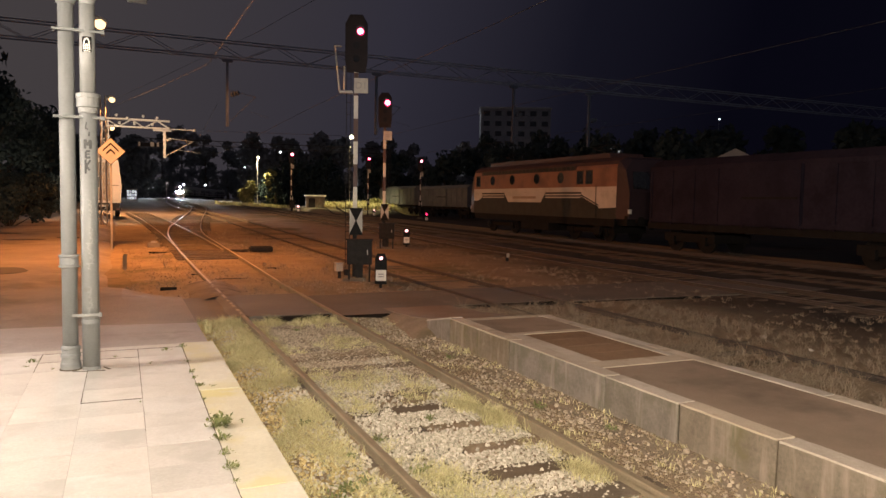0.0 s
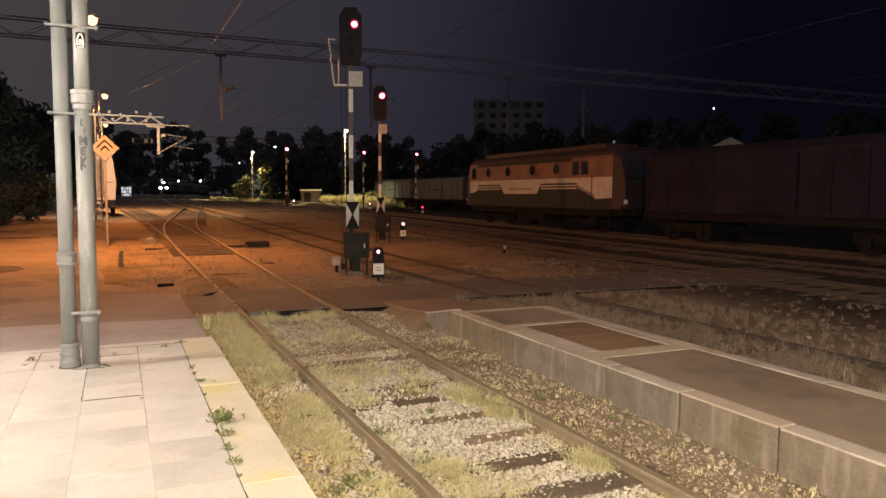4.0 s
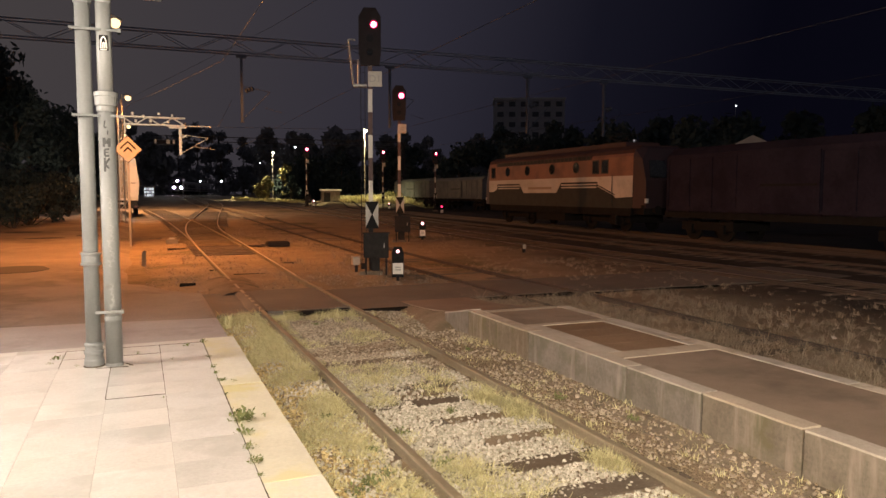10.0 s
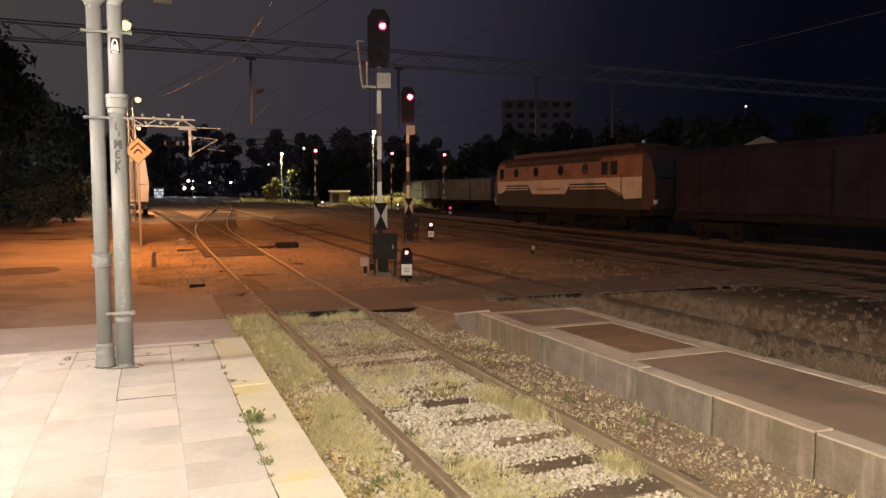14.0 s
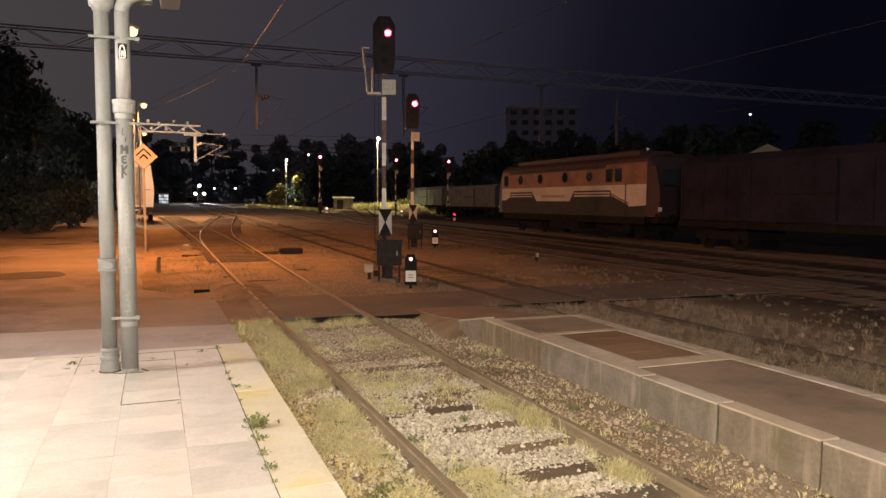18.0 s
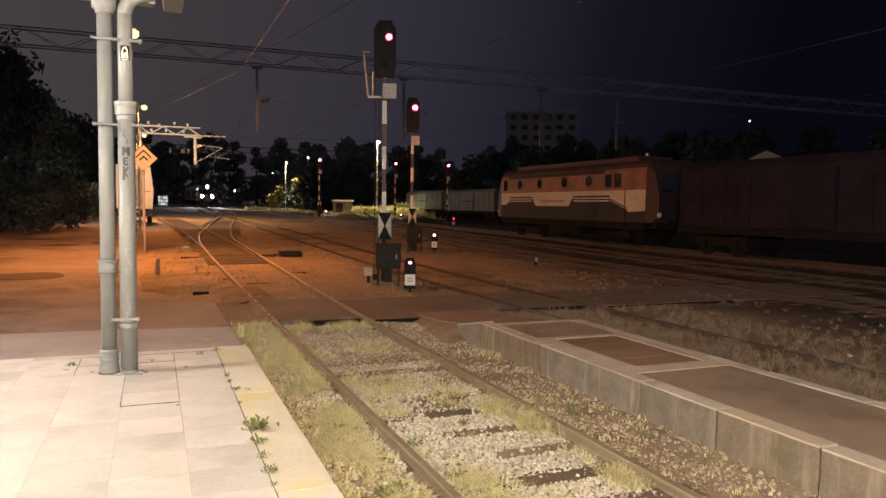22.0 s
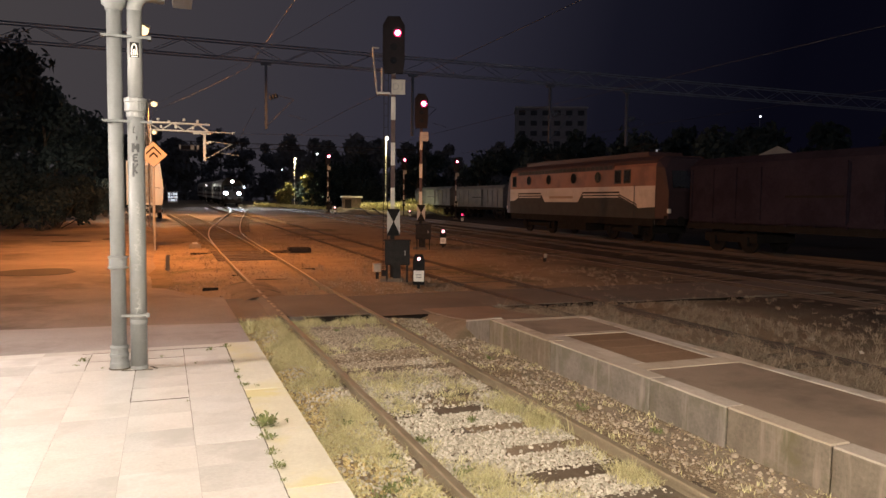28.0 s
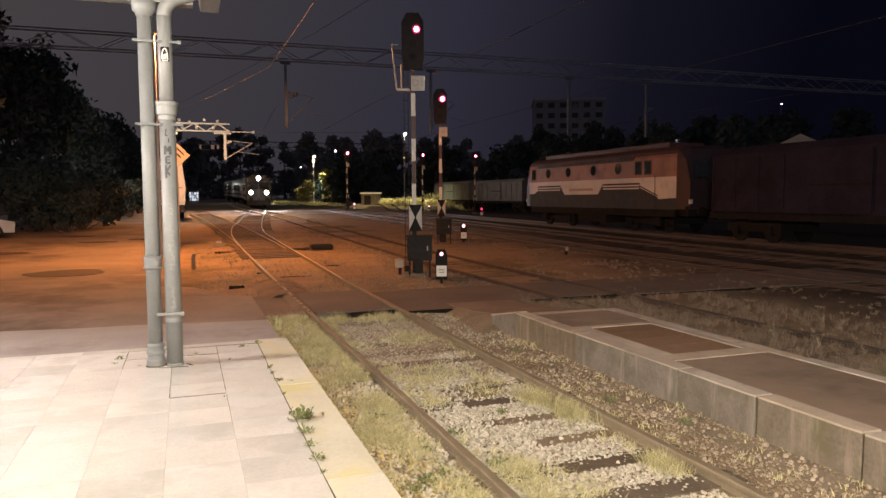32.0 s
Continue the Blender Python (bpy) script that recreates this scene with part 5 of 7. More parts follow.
        part("grab_rail", rod((sx * (W + 0.05), 2.3, 1.2), (sx * (W + 0.05), 2.3, 2.7), 0.018, n=6), M_LOCODARK, t)
        part("skirt", bx(*sorted((sx * (W - 0.12), sx * (W - 0.02))), 0.9, L - 0.9, 0.78, 1.14), M_UNDER, t)
    bars(t, 2.6, 0.30, 1, (0, 0, 0), M_LOCOWORN).matrix_basis = pose(-W - 0.020, 9.2, 2.14, 0, 0, -90)
    part("roof_box", bx(-1.0, 1.0, 2.0, L - 2.0, 4.052, 4.30, 0.05), M_LOCOROOF, t)
    for y in (3.6, 12.8):
        pg = part("pantograph", bx(-0.6, 0.6, y - 0.7, y + 0.7, 4.30, 4.38), M_DARKSTEEL, t)
        bm = bmesh.new()
        for sx in (-0.5, 0.5):
            rod((sx, y - 0.6, 4.38), (sx, y + 0.5, 4.62), 0.02, n=6, bm=bm)
            rod((sx, y + 0.5, 4.62), (sx * 0.6, y - 0.4, 4.76), 0.02, n=6, bm=bm)
        rod((-0.8, y - 0.4, 4.78), (0.8, y - 0.4, 4.78), 0.025, n=6, bm=bm)
        part("pantograph_arm", bm, M_DARKSTEEL, pg)
    part("underframe", bx(-1.2, 1.2, 0.5, L - 0.5, 0.85, 1.149), M_UNDER, t)
    part("battery_box", bx(-1.35, 1.35, 6.8, 9.8, 0.35, 0.849, 0.03), M_UNDER, t)
    bogie(t, 3.6, base=2.9)
    bogie(t, 12.8, base=2.9)
    buffers(t, 0.2, -1)
    buffers(t, L - 0.2, 1)
    part("buffer_beam", bx(-1.4, 1.4, 0.05, 0.3, 0.85, 1.3), M_UNDER, t)
    part("ladder", bx(-1.42, -1.3, 2.1, 2.6, 0.35, 0.9), M_UNDER, t, "cab step")
    return t


def freight_wagon(at, length, material, label, top=3.55):
    t = thing("freight_wagon", at, label, "wagon", "standing wagons")
    W = 1.42
    part("body", prism([(-W, 1.2), (-W, top), (-W + 0.35, top + 0.3), (W - 0.35, top + 0.3), (W, top), (W, 1.2)], 0.5, length - 0.5), material, t)
    n = int(length / 1.35)
    for i in range(n + 1):
        y = 0.55 + (length - 1.1) * i / n
        part("rib", bx(-W - 0.04, -W, y - 0.06, y + 0.06, 1.15, top), material, t)
    for z in (1.3, top - 0.1):
        part("rail_strip", bx(-W - 0.05, -W - 0.001, 0.5, length - 0.5, z - 0.07, z + 0.07), material, t)
    yc = length / 2
    d = part("sliding_door", bx(-W - 0.12, -W - 0.075, yc - 1.3, yc + 1.3, 1.28, top - 0.12), material, t)
    part("door_bar", bx(-W - 0.15, -W - 0.121, yc - 1.2, yc + 1.2, 2.2, 2.28), M_UNDER, d)
    part("sill", bx(-1.3, 1.3, 0.2, length - 0.2, 0.92, 1.19), M_UNDER, t)
    bogie(t, 2.4, base=1.8)
    bogie(t, length - 2.4, base=1.8)
    buffers(t, 0.45, -1)
    buffers(t, length - 0.45, 1)
    return t


LX = 19.93
electric_loco((LX, 26.75, rise(LX, 35) + 0.02))
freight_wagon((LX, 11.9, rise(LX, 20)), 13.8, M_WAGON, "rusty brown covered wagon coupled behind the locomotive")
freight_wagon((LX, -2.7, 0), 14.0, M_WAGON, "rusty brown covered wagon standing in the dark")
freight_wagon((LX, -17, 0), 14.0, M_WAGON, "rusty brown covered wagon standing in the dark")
freight_wagon((31.0, 66.0, rise(31, 70) - 0.02), 14.0, M_WAGONGREY, "pale grey covered wagon beyond the locomotive", 3.2)
freight_wagon((31.0, 80.6, rise(31, 87) - 0.02), 14.0, M_WAGONGREY, "pale grey covered wagon beyond the locomotive", 3.2)


def work_truck(at):
    """Rear of a parked tall works truck beside the siding."""
    t = thing("works_truck", at, "parked box-bodied works truck glowing orange in lamp light", "truck")
    pale = mat("amber_cream_truck_paint", (0.52, 0.45, 0.38), (0.64, 0.56, 0.48), 0.55, scale=2, fine=20, bump=0.1, dist=0.004)
    part("box_body", prism([(-1.3, 1.0), (1.05, 1.0), (1.15, 2.2), (0.95, 3.95), (0.6, 4.1), (-1.3, 4.1)], 0, 5.6), pale, t)
    worn = mat("dark_ochre_truck_door", (0.26, 0.20, 0.15), (0.36, 0.28, 0.21), 0.6, scale=3, fine=25, bump=0.2, dist=0.004, c3=(0.18, 0.14, 0.11), c3_scale=2.0, c3_at=0.55)
    d1 = part("rear_door", bx(-1.1, -0.1, -0.03, -0.004, 1.15, 3.8, 0.008), worn, t, "worn ochre rear door")
    d2 = part("rear_door", bx(-0.06, 0.46, -0.03, -0.004, 1.15, 3.8, 0.008), worn, t, "worn ochre rear door")
    part("door_bar", rod((0.1, -0.06, 1.3), (0.1, -0.06, 3.7), 0.02, n=8), M_GALV, d2)
    part("door_bar", rod((-0.25, -0.06, 1.3), (-0.25, -0.06, 3.7), 0.02, n=8), M_GALV, d1)
    for zz in (1.5, 2.4, 3.4):
        part("hinge", bx(-1.14, -0.98, -0.05, -0.031, zz - 0.05, zz + 0.05), M_DARKSTEEL, d1)
        part("hinge", bx(0.36, 0.50, -0.05, -0.031, zz - 0.05, zz + 0.05), M_DARKSTEEL, d2)
    wf = part("window_frame", bx(-0.98, -0.22, -0.045, -0.031, 2.0, 2.85), pale, d1)
    part("pane", bx(-0.92, -0.28, -0.055, -0.046, 2.07, 2.78), M_GLASS, wf)
    part("side_locker", bx(0.52, 0.92, -0.12, -0.004, 1.2, 3.3, 0.03), pale, t)
    part("locker_trim", bx(0.52, 0.92, -0.126, -0.121, 2.2, 2.24), M_DARKSTEEL, t)
    part("roof_box", bx(-0.5, 0.62, 0.3, 2.2, 4.101, 4.55, 0.05), worn, t)
    part("mirror", bx(1.16, 1.28, 5.3, 5.4, 2.0, 2.5, 0.03), M_DARKSTEEL, t)
    part("step", bx(-0.7, 0.3, -0.42, -0.252, 0.5, 0.56), M_DARKSTEEL, t)
    part("license_panel", bx(-0.3, 0.2, -0.13, -0.101, 0.72, 0.86), M_BANDWHITE, t)
    part("chassis", bx(-1.1, 1.0, -0.1, 8.0, 0.62, 0.99), M_DARKSTEEL, t)
    part("bumper", bx(-1.25, 1.1, -0.25, -0.11, 0.45, 0.68, 0.02), M_DARKSTEEL, t)
    part("cab", bx(-1.2, 1.1, 5.8, 7.9, 0.9, 2.9, 0.12), pale, t)
    for sx in (-1, 0.85):
        for y in (1.2, 6.9):
            w = part("wheel", rod((sx - 0.15, y, 0.5), (sx + 0.15, y, 0.5), 0.5, n=22), M_BLACK, t)
            part("hub", rod((sx - 0.17, y, 0.5), (sx + 0.17, y, 0.5), 0.18, n=12), M_GALV, w)
    part("mudguard", bx(0.75, 1.12, 0.5, 1.9, 1.02, 1.1), M_DARKSTEEL, t)
    for sx in (-1.05, 0.9):
        part("rear_lamp", bx(sx - 0.1, sx + 0.1, -0.27, -0.251, 0.5, 0.62), M_BANDRED, t)
    return t


work_truck(base_at(-3.75, 55.8, 0.06))


def parked_car(at, rz, label):
    t = thing("parked_car", at, label, "car", "parked cars", rz=rz)
    paint = mat("pale_car_paint", (0.22, 0.22, 0.23), (0.30, 0.30, 0.31), 0.25, 0.3, scale=3, fine=30, bump=0)
    part("body", prism([(-2.1, 0.28), (2.1, 0.28), (2.12, 0.75), (1.2, 0.95), (-2.0, 0.98), (-2.12, 0.7)], -0.85, 0.85, "y"), paint, t)
    part("cabin", prism([(-1.9, 0.981), (1.1, 0.951), (0.4, 1.45), (-1.3, 1.47)], -0.74, 0.74, "y"), M_GLASS, t)
    part("roof", bx(-1.25, 0.38, -0.72, 0.72, 1.472, 1.50, 0.01), paint, t)
    for sx in (-1.3, 1.35):
        for sy in (-0.80, 0.80):
            w = part("wheel", rod((sx, sy - 0.1, 0.31), (sx, sy + 0.1, 0.31), 0.31, n=18), M_BLACK, t)
            part("rim", rod((sx, sy - 0.11, 0.31), (sx, sy + 0.11, 0.31), 0.19, n=14), M_GALV, w)
    for sy in (-0.6, 0.6):
        part("headlight", bx(2.06, 2.13, sy - 0.2, sy + 0.2, 0.58, 0.70), M_WHITE, t)
    return t


parked_car((-12.1, 36.9, rise(-12, 37) + 0.0), 15, "pale car parked under the dark trees")
parked_car((-13.5, 110, rise(-13, 110) + 0.0), 80, "pale van parked at the edge of the yard")


# ---- the arriving railcar ----
def railcar(label, front, length=21.0):
    """Its front end stands at y = 0 and the body runs back along +y."""
    t = thing("railcar", (0, 0, 0), label, "train", "arriving train")
    W = 1.42
    prof = [(-W, 0.95), (-W, 2.9), (-W + 0.1, 3.35), (-W + 0.55, 3.72), (W - 0.55, 3.72), (W - 0.1, 3.35), (W, 2.9), (W, 0.95)]
    y0 = 0.7 if front else 0.15
    part("body", prism(prof, y0, length - 0.3), M_COACH, t, "silver grey body side")
    for sx in (-1, 1):
        for i in range(9):
            y = 3.2 + i * 1.85
            if i in (2, 6):
                part("door", bx(*sorted((sx * W, sx * (W + 0.02))), y - 0.6, y + 0.6, 1.0, 3.0), M_LOCODARK, t)
            else:
                wv = part("window", bx(*sorted((sx * W, sx * (W + 0.015))), y - 0.62, y + 0.62, 1.95, 2.75), M_GLASS, t)
                part("window_bar", bx(*sorted((sx * (W + 0.016), sx * (W + 0.024))), y - 0.62, y + 0.62, 2.46, 2.50), M_GALV, wv)
        part("waist_stripe", bx(*sorted((sx * (W + 0.003), sx * (W + 0.012))), 0.9, length - 0.5, 1.30, 1.60), M_LOCOROOF, t)
    part("underframe", bx(-1.2, 1.2, 0.6, length - 0.5, 0.6, 0.949), M_UNDER, t)
    bogie(t, 3.0, base=2.2)
    bogie(t, length - 3.2, base=2.2)
    part("roof_vent", bx(-0.5, 0.5, 5, 8, 3.722, 3.92, 0.04), M_LOCODARK, t)
    part("roof_vent", bx(-0.5, 0.5, 12, 16, 3.722, 3.92, 0.04), M_LOCODARK, t)
    if front:
        bm = bmesh.new()
        a = [bm.verts.new((x, 0.7, z)) for x, z in prof]
        b = [bm.verts.new((x * 0.94, 0.0 + max(0, z - 2.0) * 0.22, z)) for x, z in prof]
        n = len(a)
        for i in range(n):
            bm.faces.new((a[i], a[(i + 1) % n], b[(i + 1) % n], b[i]))
        bm.faces.new(b)
        bmesh.ops.recalc_face_normals(bm, faces=bm.faces)
        nose = part("cab_front", bm, M_LOCODARK, t, "dark cab front")
        for sx in (-1, 1):
            part("windscreen", bx(*sorted((sx * 0.06, sx * 1.1)), 0.12, 0.30, 2.15, 2.95), M_GLASS, nose)
            hl = part("headlamp", rod((sx * 0.85, 0.06, 1.80), (sx * 0.85, -0.05, 1.80), 0.20, n=20), M_DARKSTEEL, nose)
            part("glass", rod((sx * 0.85, -0.051, 1.80), (sx * 0.85, -0.06, 1.80), 0.175, n=20), G_HEAD, hl, "bright white headlamp glass")
        hl = part("headlamp", rod((0, 0.5, 3.43), (0, 0.16, 3.43), 0.21, n=20), M_GALV, nose)
        part("glass", rod((0, 0.159, 3.43), (0, 0.15, 3.43), 0.165, n=20), G_HEAD, hl, "bright white top lamp glass")
        part("skirt", bx(-1.25, 1.25, 0.02, 0.6, 0.35, 0.94, 0.03), M_UNDER, nose)
        buffers(t, 0.05, -1)
        # main beam lamp on the cab front, oversized for its glare; the swivel is added
        mb = part("main_beam_lamp", rod((0, 0.14, 0), (0, -0.13, 0), 0.50, n=20), M_DARKSTEEL, t, "main beam lamp, turned inside the cab when off")
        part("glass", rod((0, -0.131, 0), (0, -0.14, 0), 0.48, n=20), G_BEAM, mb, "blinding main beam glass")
        return t, mb
    return t, None


RAILCAR, MAIN_BEAM = railcar("arriving silver railcar with three bright headlamps", True)
COACH, _ = railcar("silver grey coach behind the arriving railcar", False)
TAIL, _ = railcar("silver grey last coach of the arriving train", False)
# ---- trees, bushes, buildings ----
def leaf_cloud(blobs, n, size, seed, flat=0.8):
    """Many small leaf tufts scattered through uneven clumps: (centre, radius) list."""
    rng = random.Random(seed)
    v, f = [], []
    tot = sum(r * r for _, r in blobs)
    for c, r in blobs:
        for _ in range(int(n * r * r / tot)):
            while True:
                p = Vector((rng.uniform(-1, 1), rng.uniform(-1, 1), rng.uniform(-1, 1)))
                if 0.25 < p.length < 1:
                    break
            q = Vector(c) + p * r * (0.7 + 0.5 * noise.noise(p * 2.3 + Vector(c)))
            u = Vector((rng.gauss(0, 1), rng.gauss(0, 1), rng.gauss(0, 1) * flat)).normalized()
            w = u.orthogonal().normalized()
            w.rotate(Matrix.Rotation(rng.uniform(0, 6.28), 3, u))
            s = size * rng.uniform(0.6, 1.4)
            x = u.cross(w)
            k = len(v)
            v += [tuple(q - w * s), tuple(q + x * s * 0.45), tuple(q + w * s), tuple(q - x * s * 0.45)]
            f.append((k, k + 1, k + 2, k + 3))
    return v, f


def tree(at, h, spread, n, seed, label, leaf=0.22, material=None, bare=0.25):
    rng = random.Random(seed)
    t = thing("tree", at, label, "tree", "trees at the yard edge")
    bm = rod((0, 0, -0.4), (0.1, 0.05, h * 0.35), 0.20 * h / 9, 0.13 * h / 9, 10)
    rod((0.1, 0.05, h * 0.34), (0.0, 0.2, h * 0.8), 0.13 * h / 9, 0.03, 8, bm)
    blobs = []
    for i in range(13):
        a, z = rng.uniform(0, 6.28), h * rng.uniform(bare, 0.86)
        d = spread * rng.uniform(0.25, 0.8) * (1.1 - 0.55 * z / h)
        p = (math.cos(a) * d, math.sin(a) * d, z)
        rod((0.05, 0.1, z * 0.72), p, 0.05, 0.015, 6, bm)
        blobs.append((p, spread * rng.uniform(0.28, 0.52)))
    blobs.append(((0, 0, h * 0.9), spread * 0.33))
    part("trunk", bm, M_BARK, t)
    v, f = leaf_cloud(blobs, n, leaf, seed)
    raw("crown", v, f, material or M_LEAF, t)
    return t


for i, (x, y, h, sp, n) in enumerate(((-14.0, 30, 14.5, 5.2, 17000), (-17.5, 37, 15, 5.5, 9000), (-12.2, 42, 12.6, 4.8, 13000), (-13.0, 52, 11.0, 4.6, 4200), (-11.5, 66, 11.0, 4.6, 4200), (-12.5, 80, 12.0, 5, 3600), (-10.5, 98, 11.5, 5, 3000), (-9.5, 122, 10, 5.0, 2200), (-8.0, 150, 11, 6, 2000), (-22, 26, 12, 5, 2600))):
    tree(base_at(x, y, 0), h, sp, n, 30 + i, "dark leafy tree at the edge of the yard road", 0.10 + 0.0022 * y, bare=0.06 if y < 60 else 0.12)
for i, (x, y, h, sp) in enumerate(((20.8, 123, 6.6, 3.4), (25.5, 130, 8, 5), (31, 128, 8.5, 5), (36, 112, 9, 5), (40, 96, 8.5, 5), (44, 84, 9, 5), (47, 70, 9.5, 5), (49, 58, 9.5, 5), (40, 118, 9.5, 5.5), (33, 138, 9, 5.5), (27, 140, 9, 5))):
    tree(base_at(x, y, 0), h, sp, 1700, 60 + i, "dark tree behind the standing wagons", 0.42, bare=0.08)

# woods behind the station throat and behind the standing train
for i in range(22):
    g_ = random.Random(500 + i)
    x, y, k = -26 + 5.4 * i + g_.uniform(-1.5, 1.5), 205 - 1.3 * i + g_.uniform(-14, 14), 1.0
    if 0 < x < 27:
        # the line runs through here: these stand beyond its bend
        x, y, k = x * 1.6, y + 105, 1.5
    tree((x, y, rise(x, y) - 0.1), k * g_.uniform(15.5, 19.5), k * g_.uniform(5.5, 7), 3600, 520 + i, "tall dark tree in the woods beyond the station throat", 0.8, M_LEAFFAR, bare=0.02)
for i, (x, y, h, sp) in enumerate(((56, 96, 12.5, 6), (58, 86, 12, 6), (60, 76, 11.5, 6), (61, 66, 11, 5.5), (62, 57, 10.5, 5.5), (62, 48, 10, 5), (52, 106, 12.5, 6))):
    tree((x, y, rise(x, y) - 0.1), h, sp, 2600, 560 + i, "dark tree behind the standing wagons", 0.5, bare=0.03)


def bush(at, r, h, n, seed, label, material, leaf=0.16):
    t = thing("bush", at, label, "bush", "bushes in the yard")
    rng = random.Random(seed)
    bm = bmesh.new()
    blobs = []
    for i in range(9):
        a, d = rng.uniform(0, 6.28), r * rng.uniform(0.1, 0.75)
        z = h * rng.uniform(0.2, 0.8)
        p = (math.cos(a) * d, math.sin(a) * d, z)
        rod((0, 0, -0.1), p, 0.04, 0.012, 5, bm)
        blobs.append((p, min(r, h) * rng.uniform(0.25, 0.45)))
    part("stem", bm, M_BARK, t)
    v, f = leaf_cloud(blobs, n, leaf, seed)
    raw("foliage", v, f, material, t)
    return t


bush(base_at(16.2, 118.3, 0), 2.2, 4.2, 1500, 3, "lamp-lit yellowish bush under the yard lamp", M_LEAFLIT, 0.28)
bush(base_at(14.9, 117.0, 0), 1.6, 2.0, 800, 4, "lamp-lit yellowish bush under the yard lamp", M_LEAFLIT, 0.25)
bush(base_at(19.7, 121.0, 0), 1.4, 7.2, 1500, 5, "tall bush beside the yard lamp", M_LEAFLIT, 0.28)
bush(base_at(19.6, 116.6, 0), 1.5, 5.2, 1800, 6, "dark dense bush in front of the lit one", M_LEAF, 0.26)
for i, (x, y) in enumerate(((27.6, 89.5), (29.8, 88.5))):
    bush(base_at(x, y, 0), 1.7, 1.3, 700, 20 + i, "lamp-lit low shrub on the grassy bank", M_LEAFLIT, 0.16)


for i, (x, y, r, h) in enumerate(((-8.2, 40.0, 1.7, 2.6), (-7.8, 42.5, 1.9, 3.0), (-7.2, 47, 1.8, 3.2), (-6.9, 53, 1.8, 3.4), (-6.7, 60, 1.7, 3.4), (-6.6, 69, 1.7, 3.6))):
    bush(base_at(x, y, 0.05), r, h, 2600, 50 + i, "dark overgrown bush at the edge of the yard road", M_LEAF, 0.12)


def hut(at, w, d, h, label, rz=0):
    t = thing("trackside_hut", at, label, "hut", rz=rz)
    # darker walls under a white roof: lamp light on its top put into the colours
    part("wall", bx(-w / 2, w / 2, -d / 2, d / 2, -0.2, h), M_KERB, t)
    part("roof", bx(-w / 2 - 0.15, w / 2 + 0.15, -d / 2 - 0.15, d / 2 + 0.15, h, h + 0.18, 0.02), M_WHITE, t)
    part("door", bx(-w / 2 + 0.3, -w / 2 + 1.1, -d / 2 - 0.03, -d / 2 - 0.004, 0, h * 0.85), M_DARKSTEEL, t)
    return t


hut(base_at(19.2, 88.3), 2.3, 1.6, 1.35, "low pale concrete trackside cabinet hut", -10)


def kiosk(at):
    """Small lit hut with bright panes beyond the parked truck."""
    t = thing("lit_kiosk", at, "small lit glass-fronted kiosk far down the road", "kiosk")
    part("wall", bx(-1.3, 1.3, 0, 2.0, 0, 2.4), M_WALLPALE, t)
    part("roof", bx(-1.45, 1.45, -0.15, 2.15, 2.4, 2.52), M_GALV, t)
    for i in range(4):
        for j in range(3):
            fr = part("window", bx(-1.2 + i * 0.6, -0.66 + i * 0.6, -0.04, -0.004, 0.3 + j * 0.68, 0.9 + j * 0.68), M_DARKSTEEL, t)
            part("pane", bx(-1.16 + i * 0.6, -0.70 + i * 0.6, -0.05, -0.041, 0.35 + j * 0.68, 0.85 + j * 0.68), KIOSK_A if (i + j) % 3 else KIOSK_B, fr)
    return t


KIOSK_A = glow("lit_kiosk_pane", (0.85, 0.92, 1.0), 0.9)
KIOSK_B = glow("dim_kiosk_pane", (0.8, 0.8, 0.9), 0.25)
kiosk(base_at(-1.2, 128, 0)).scale = (0.62, 0.7, 0.75)


def apartment_block(at, w, d, storeys, rz, label):
    t = thing("apartment_building", at, label, "building", rz=rz)
    h = storeys * 2.9
    part("wall", bx(-w / 2, w / 2, -d / 2, d / 2, -1, h), M_WALLDIM, t)
    part("roof", bx(-w / 2 - 0.3, w / 2 + 0.3, -d / 2 - 0.3, d / 2 + 0.3, h, h + 0.5), M_GALV, t)
    n = int(w / 3)
    for s in range(storeys):
        for i in range(n):
            x = -w / 2 + (i + 0.5) * w / n
            wi = part("window", bx(x - 0.9, x + 0.9, -d / 2 - 0.05, -d / 2 - 0.004, s * 2.9 + 0.9, s * 2.9 + 2.3), M_DARKSTEEL, t)
            part("pane", bx(x - 0.8, x + 0.8, -d / 2 - 0.06, -d / 2 - 0.051, s * 2.9 + 1.0, s * 2.9 + 2.2), M_GLASS, wi)
    return t


apartment_block((104, 190, 0), 20, 14, 10, -25, "pale apartment block dim in the night")


def gabled_house(at, w, d, h, rz, label):
    t = thing("house", at, label, "house", rz=rz)
    part("wall", bx(-w / 2, w / 2, -d / 2, d / 2, -0.5, h), M_WALLPALE, t)
    part("roof", prism([(-w / 2 - 0.4, h), (w / 2 + 0.4, h), (0, h + w * 0.3)], -d / 2 - 0.4, d / 2 + 0.4), M_WALLPALE, t)
    for i in (-1, 1):
        wi = part("window", bx(i * w / 4 - 0.5, i * w / 4 + 0.5, -d / 2 - 0.05, -d / 2 - 0.004, h * 0.45, h * 0.75), M_DARKSTEEL, t)
        part("pane", bx(i * w / 4 - 0.42, i * w / 4 + 0.42, -d / 2 - 0.06, -d / 2 - 0.051, h * 0.48, h * 0.72), M_GLASS, wi)
    return t


gabled_house((45.5, 47, 0), 4.6, 9, 5.2, -45, "pale gabled house dim behind the wagons")

